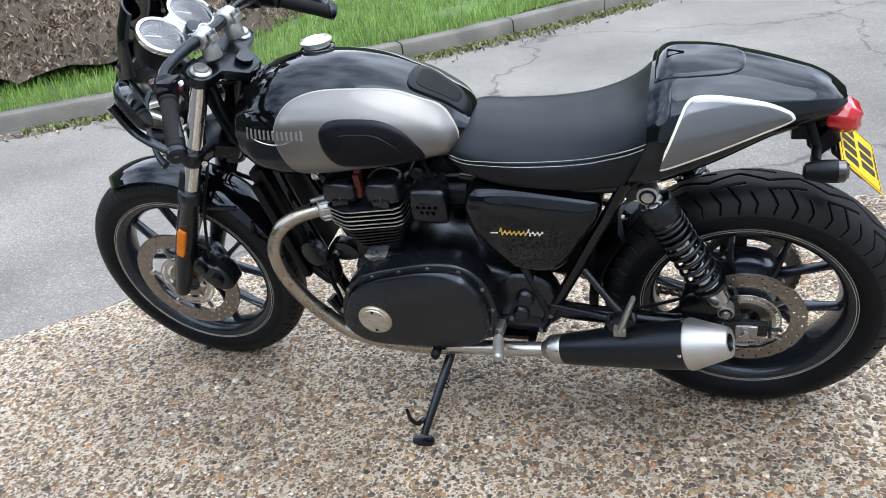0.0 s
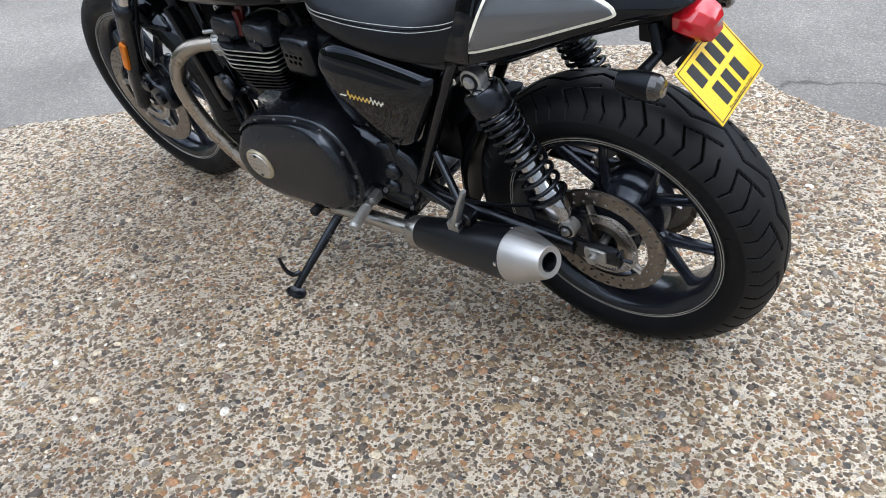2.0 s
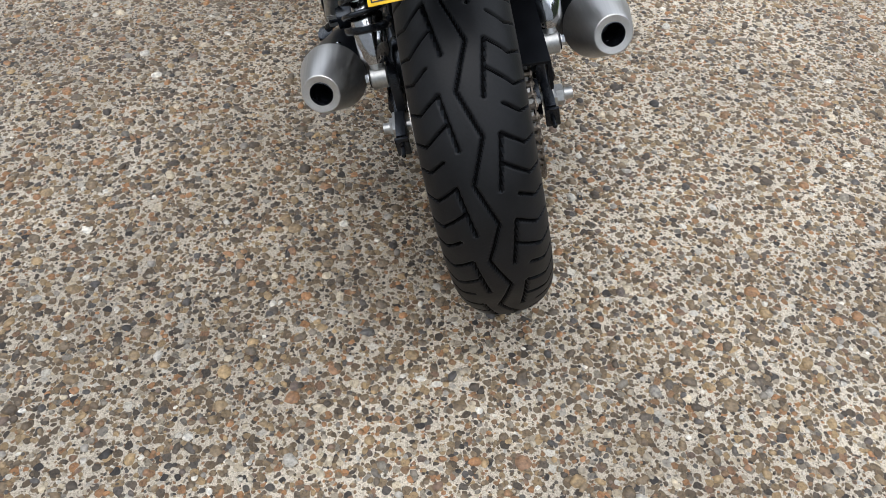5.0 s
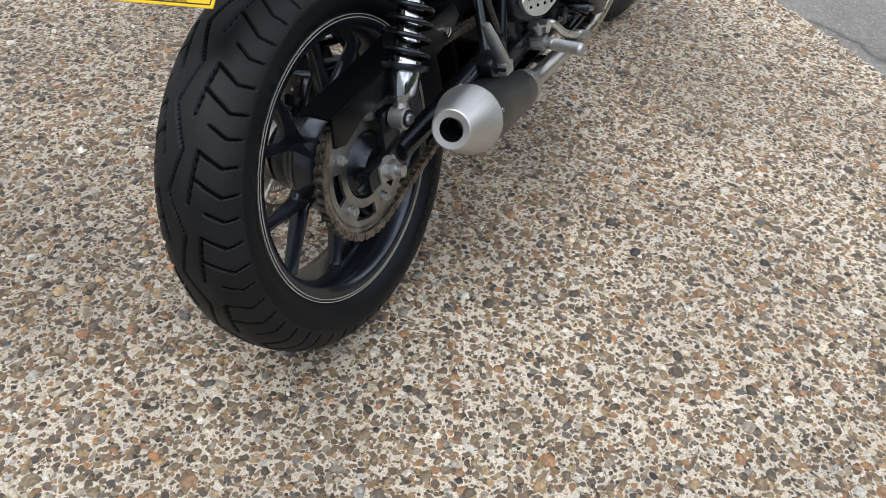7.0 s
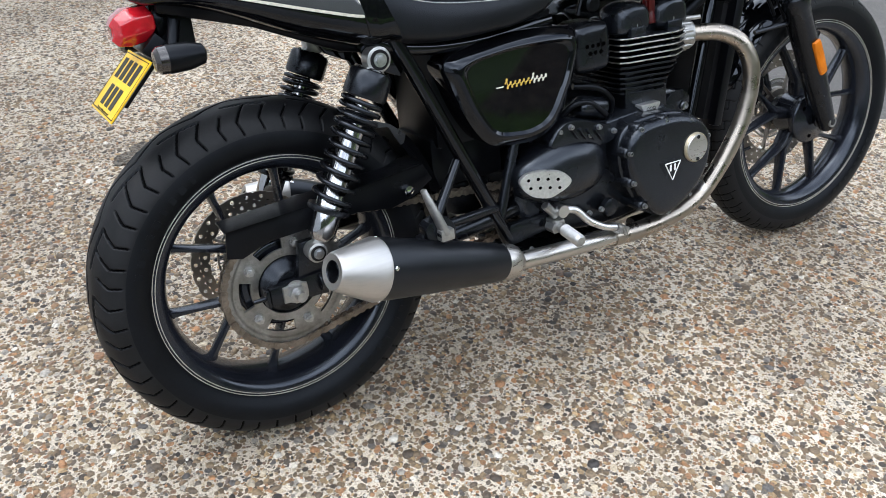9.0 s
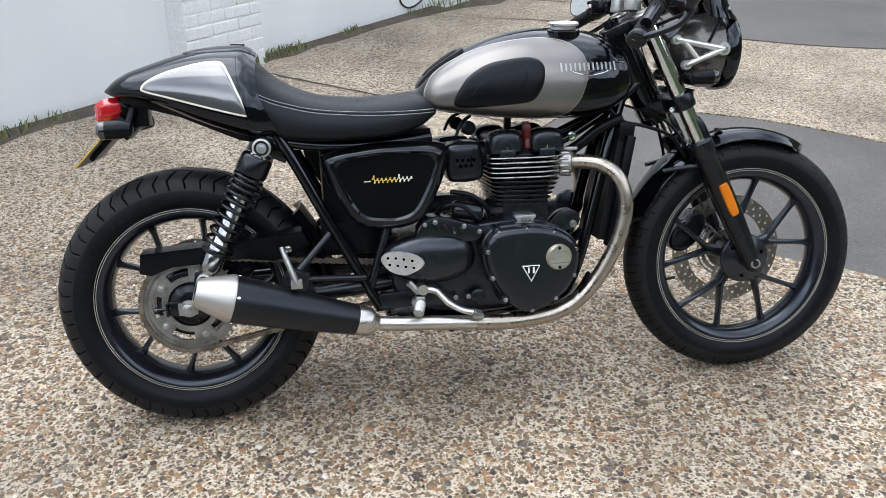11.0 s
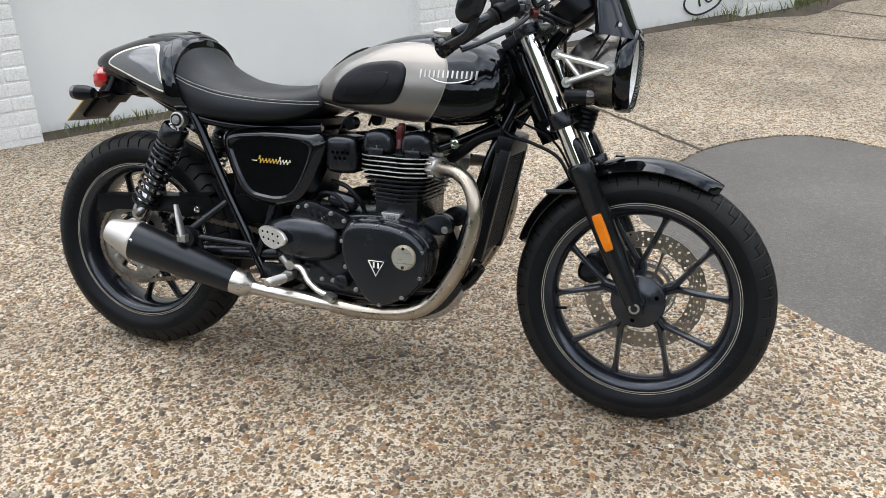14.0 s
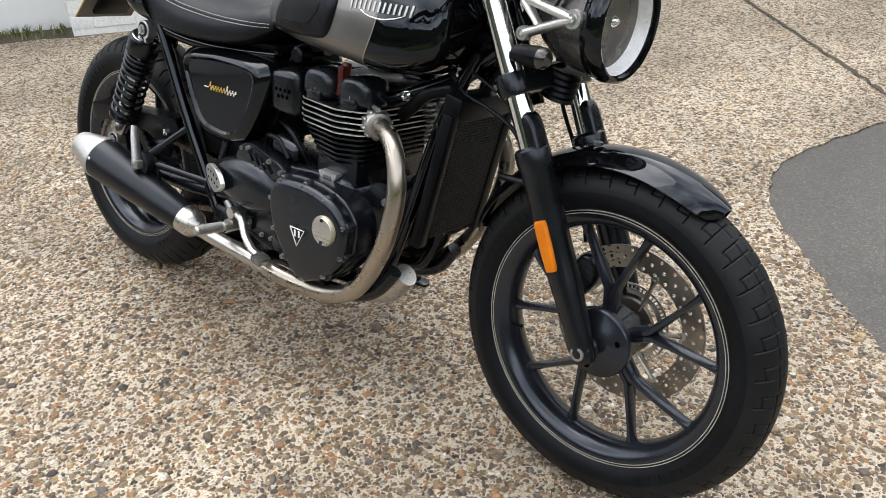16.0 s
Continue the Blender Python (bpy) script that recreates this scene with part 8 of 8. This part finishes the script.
piece("pedal_tip", join(*[box(0.673 + 0.0045 * k, -0.188 + 0.001 * k, 0.2695 - 0.002 * k, 0.0030, 0.034, 0.017, Matrix.Rotation(radians(12), 4, "Y")) for k in range(5)], box(0.681, -0.186, 0.263, 0.026, 0.030, 0.006)), M_CAST, pedal, bevel=0.0008)
piece("pedal_switch", join(rod((0.520, -0.150, 0.350), (0.545, -0.150, 0.322), 0.009, seg=12), rod((0.535, -0.14, 0.300), (0.535, -0.165, 0.300), 0.011, seg=6)), M_CAST, pedal)
gl = smooth_line([(0.620, 0.150, 0.285), (0.650, 0.165, 0.275), (0.685, 0.172, 0.260), (0.700, 0.180, 0.255)], 5)
gear = piece("gear_lever", join(pipe(gl, 0.0065, 10), rod((0.620, 0.130, 0.285), (0.620, 0.165, 0.285), 0.012, seg=14), pipe([(0.620, 0.165, 0.285), (0.60, 0.168, 0.310)], 0.006, 8)), M_CAST, bike, "aluminium gear lever with rubber toe")
piece("toe_rubber", lathe([(0.009, -0.022), (0.0115, -0.018), (0.0115, 0.018), (0.0085, 0.022)], (0.700, 0.193, 0.254), Y, 18), M_GRIP, gear, "black rubber toe peg")
stand_top, stand_foot = np.array([0.672, 0.120, 0.232]), np.array([0.726, 0.324, 0.092])
sd = piece("side_stand", join(pipe([stand_top, stand_top + (stand_foot - stand_top) * 0.5, stand_foot], [0.012, 0.011, 0.0095], 12), box(0.668, 0.105, 0.236, 0.05, 0.045, 0.028)), M_SATIN, bike, "black side stand, swung out", bevel=0.001)
piece("stand_tang", pipe(smooth_line([stand_foot + (0.004, -0.03, 0.022), (0.741, 0.312, 0.118), (0.752, 0.318, 0.140), (0.756, 0.317, 0.172)], 6), [0.0065, 0.006, 0.005, 0.0045], 8), M_SATIN, sd)
ft = piece("stand_foot", slab(smooth_line([(-0.026, -0.012), (0.0, -0.017), (0.024, -0.010), (0.026, 0.010), (0.0, 0.017), (-0.024, 0.012)], 4, True), [(-0.0035, 1), (0.0035, 1)]), M_SATIN, sd, bevel=0.001)
ft.matrix_basis = Matrix.Translation((0.727, 0.332, 0.0795)) @ Matrix.Rotation(radians(13), 4, "X") @ Matrix.Rotation(radians(90), 4, "X")
piece("stand_spring", pipe([stand_top + (0.012, 0.01 + 0.10 * k / 60, -0.006 - 0.07 * k / 60) + 0.006 * np.array([math.cos(k * 1.2), math.sin(k * 1.2) * 0.5, math.sin(k * 1.2)]) for k in range(61)], 0.0014, 6), M_SATIN, sd)

# ---- radiator ----
RT, RB = np.array([1.104, 0, 0.655]), np.array([1.052, 0, 0.400])
rd = unit(RB - RT)
rlen = float(np.linalg.norm(RB - RT))
RM = Matrix(((rd[0], 0, rd[2] * -1, RT[0]), (0, 1, 0, 0), (rd[2], 0, rd[0], RT[2]), (0, 0, 0, 1)))


def rad_box(s0, s1, y0, y1, d0, d1):
    return moved(box((s0 + s1) / 2, (y0 + y1) / 2, (d0 + d1) / 2, s1 - s0, y1 - y0, d1 - d0), RM)


fw = 1 if (RM.to_3x3() @ Vector((0, 0, 1))).x > 0 else -1
rad = piece("radiator", join(rad_box(0.0, rlen, -0.080, 0.080, min(0, -fw * 0.030), max(0, -fw * 0.030))), M_MESH, bike, "black radiator behind a wire grille")
slats = [rad_box(rlen * k / 44, rlen * k / 44 + 0.0016, -0.079, 0.079, min(0, fw * 0.003), max(0, fw * 0.003)) for k in range(1, 44)]
slats += [rad_box(0.005, rlen - 0.005, -0.077 + 0.0096 * k, -0.0762 + 0.0096 * k, min(fw * 0.002, fw * 0.004), max(fw * 0.002, fw * 0.004)) for k in range(17)]
tagged(piece("grille_wire", join(*slats), M_GRILLE, rad, "fine grille of wires"), kind="stuff")
for sgn in (-1, 1):
    piece("tank_side", join(rad_box(-0.012, rlen + 0.012, sgn * 0.079, sgn * 0.104, -0.016, 0.008)), M_PLASTIC, rad, "black side tank", bevel=0.005)
piece("rad_top", join(rad_box(-0.042, 0.004, -0.086, 0.086, -0.034, 0.008)), M_PLASTIC, rad, bevel=0.006)
for hose_ in (pipe(smooth_line([(1.085, -0.07, 0.710), (1.03, -0.075, 0.690), (0.985, -0.065, 0.655), (0.95, -0.05, 0.63)], 6), 0.014, 12), pipe(smooth_line([(1.035, 0.075, 0.400), (0.99, 0.085, 0.370), (0.965, 0.09, 0.40), (0.96, 0.10, 0.46)], 6), 0.014, 12)):
    piece("rad_hose", hose_, M_PLASTIC, bike)
piece("horn_unit", lathe([(0.020, -0.012), (0.036, -0.008), (0.040, 0.0), (0.036, 0.010), (0.018, 0.014)], (1.000, 0.100, 0.470), (0.2, 1, 0), 28), M_SATIN, bike, "round black horn beside the downtube")
piece("oil_line", pipe(smooth_line([(0.985, 0.112, 0.44), (0.960, 0.125, 0.37), (0.945, 0.130, 0.31), (0.90, 0.135, 0.262)], 6), 0.006, 10), M_PLASTIC, bike)
piece("belly_bracket", join(box(0.60, 0, 0.232, 0.22, 0.22, 0.012), rod((0.48, -0.15, 0.24), (0.48, 0.15, 0.24), 0.010, seg=12), rod((0.62, -0.165, 0.228), (0.62, 0.165, 0.228), 0.009, seg=12)), M_SATIN, bike, bevel=0.003)
piece("collector", join(pipe(smooth_line([(0.800, -0.030, 0.222), (0.860, -0.030, 0.224), (0.925, -0.030, 0.240), (0.975, -0.030, 0.285)], 6), [0.024, 0.036, 0.036, 0.026], 18)), M_STEEL, bike, "brushed steel exhaust collector under the engine", angle=50)
for low_ in (pipe(smooth_line([(1.0, -0.10, 0.32), (0.955, -0.105, 0.262), (0.88, -0.11, 0.230), (0.78, -0.11, 0.224)], 6), 0.016, 14), pipe(smooth_line([(1.0, 0.10, 0.32), (0.955, 0.105, 0.262), (0.88, 0.11, 0.230), (0.78, 0.11, 0.224)], 6), 0.016, 14)):
    piece("lower_pipe", low_, M_SATIN, bike)


# ---- steering turned a little to the right ----
STEERED = {"front_wheel", "fork_leg", "stanchion", "fork_cap", "lower_yoke", "upper_yoke", "yoke_bolt", "horn", "front_mudguard", "brake_caliper", "headlamp", "headlamp_bracket", "indicator",
           "fly_screen", "dial", "dial_bracket", "dial_surround", "ignition", "handlebar", "bar_clamp", "clamp_bolt", "brake_reservoir", "mirror", "cable"}
pivot = Vector(on_fork(0, 0, -0.055))
STEER = Matrix.Translation(pivot) @ Matrix.Rotation(radians(-2.0), 4, Vector(FD)) @ Matrix.Translation(-pivot)
for o in bike.children:
    if o.name.split(".")[0] in STEERED and (o.name.split(".")[0] != "indicator" or max(v.co.x for v in o.data.vertices) > 0.5):
        o.matrix_basis = STEER @ o.matrix_basis
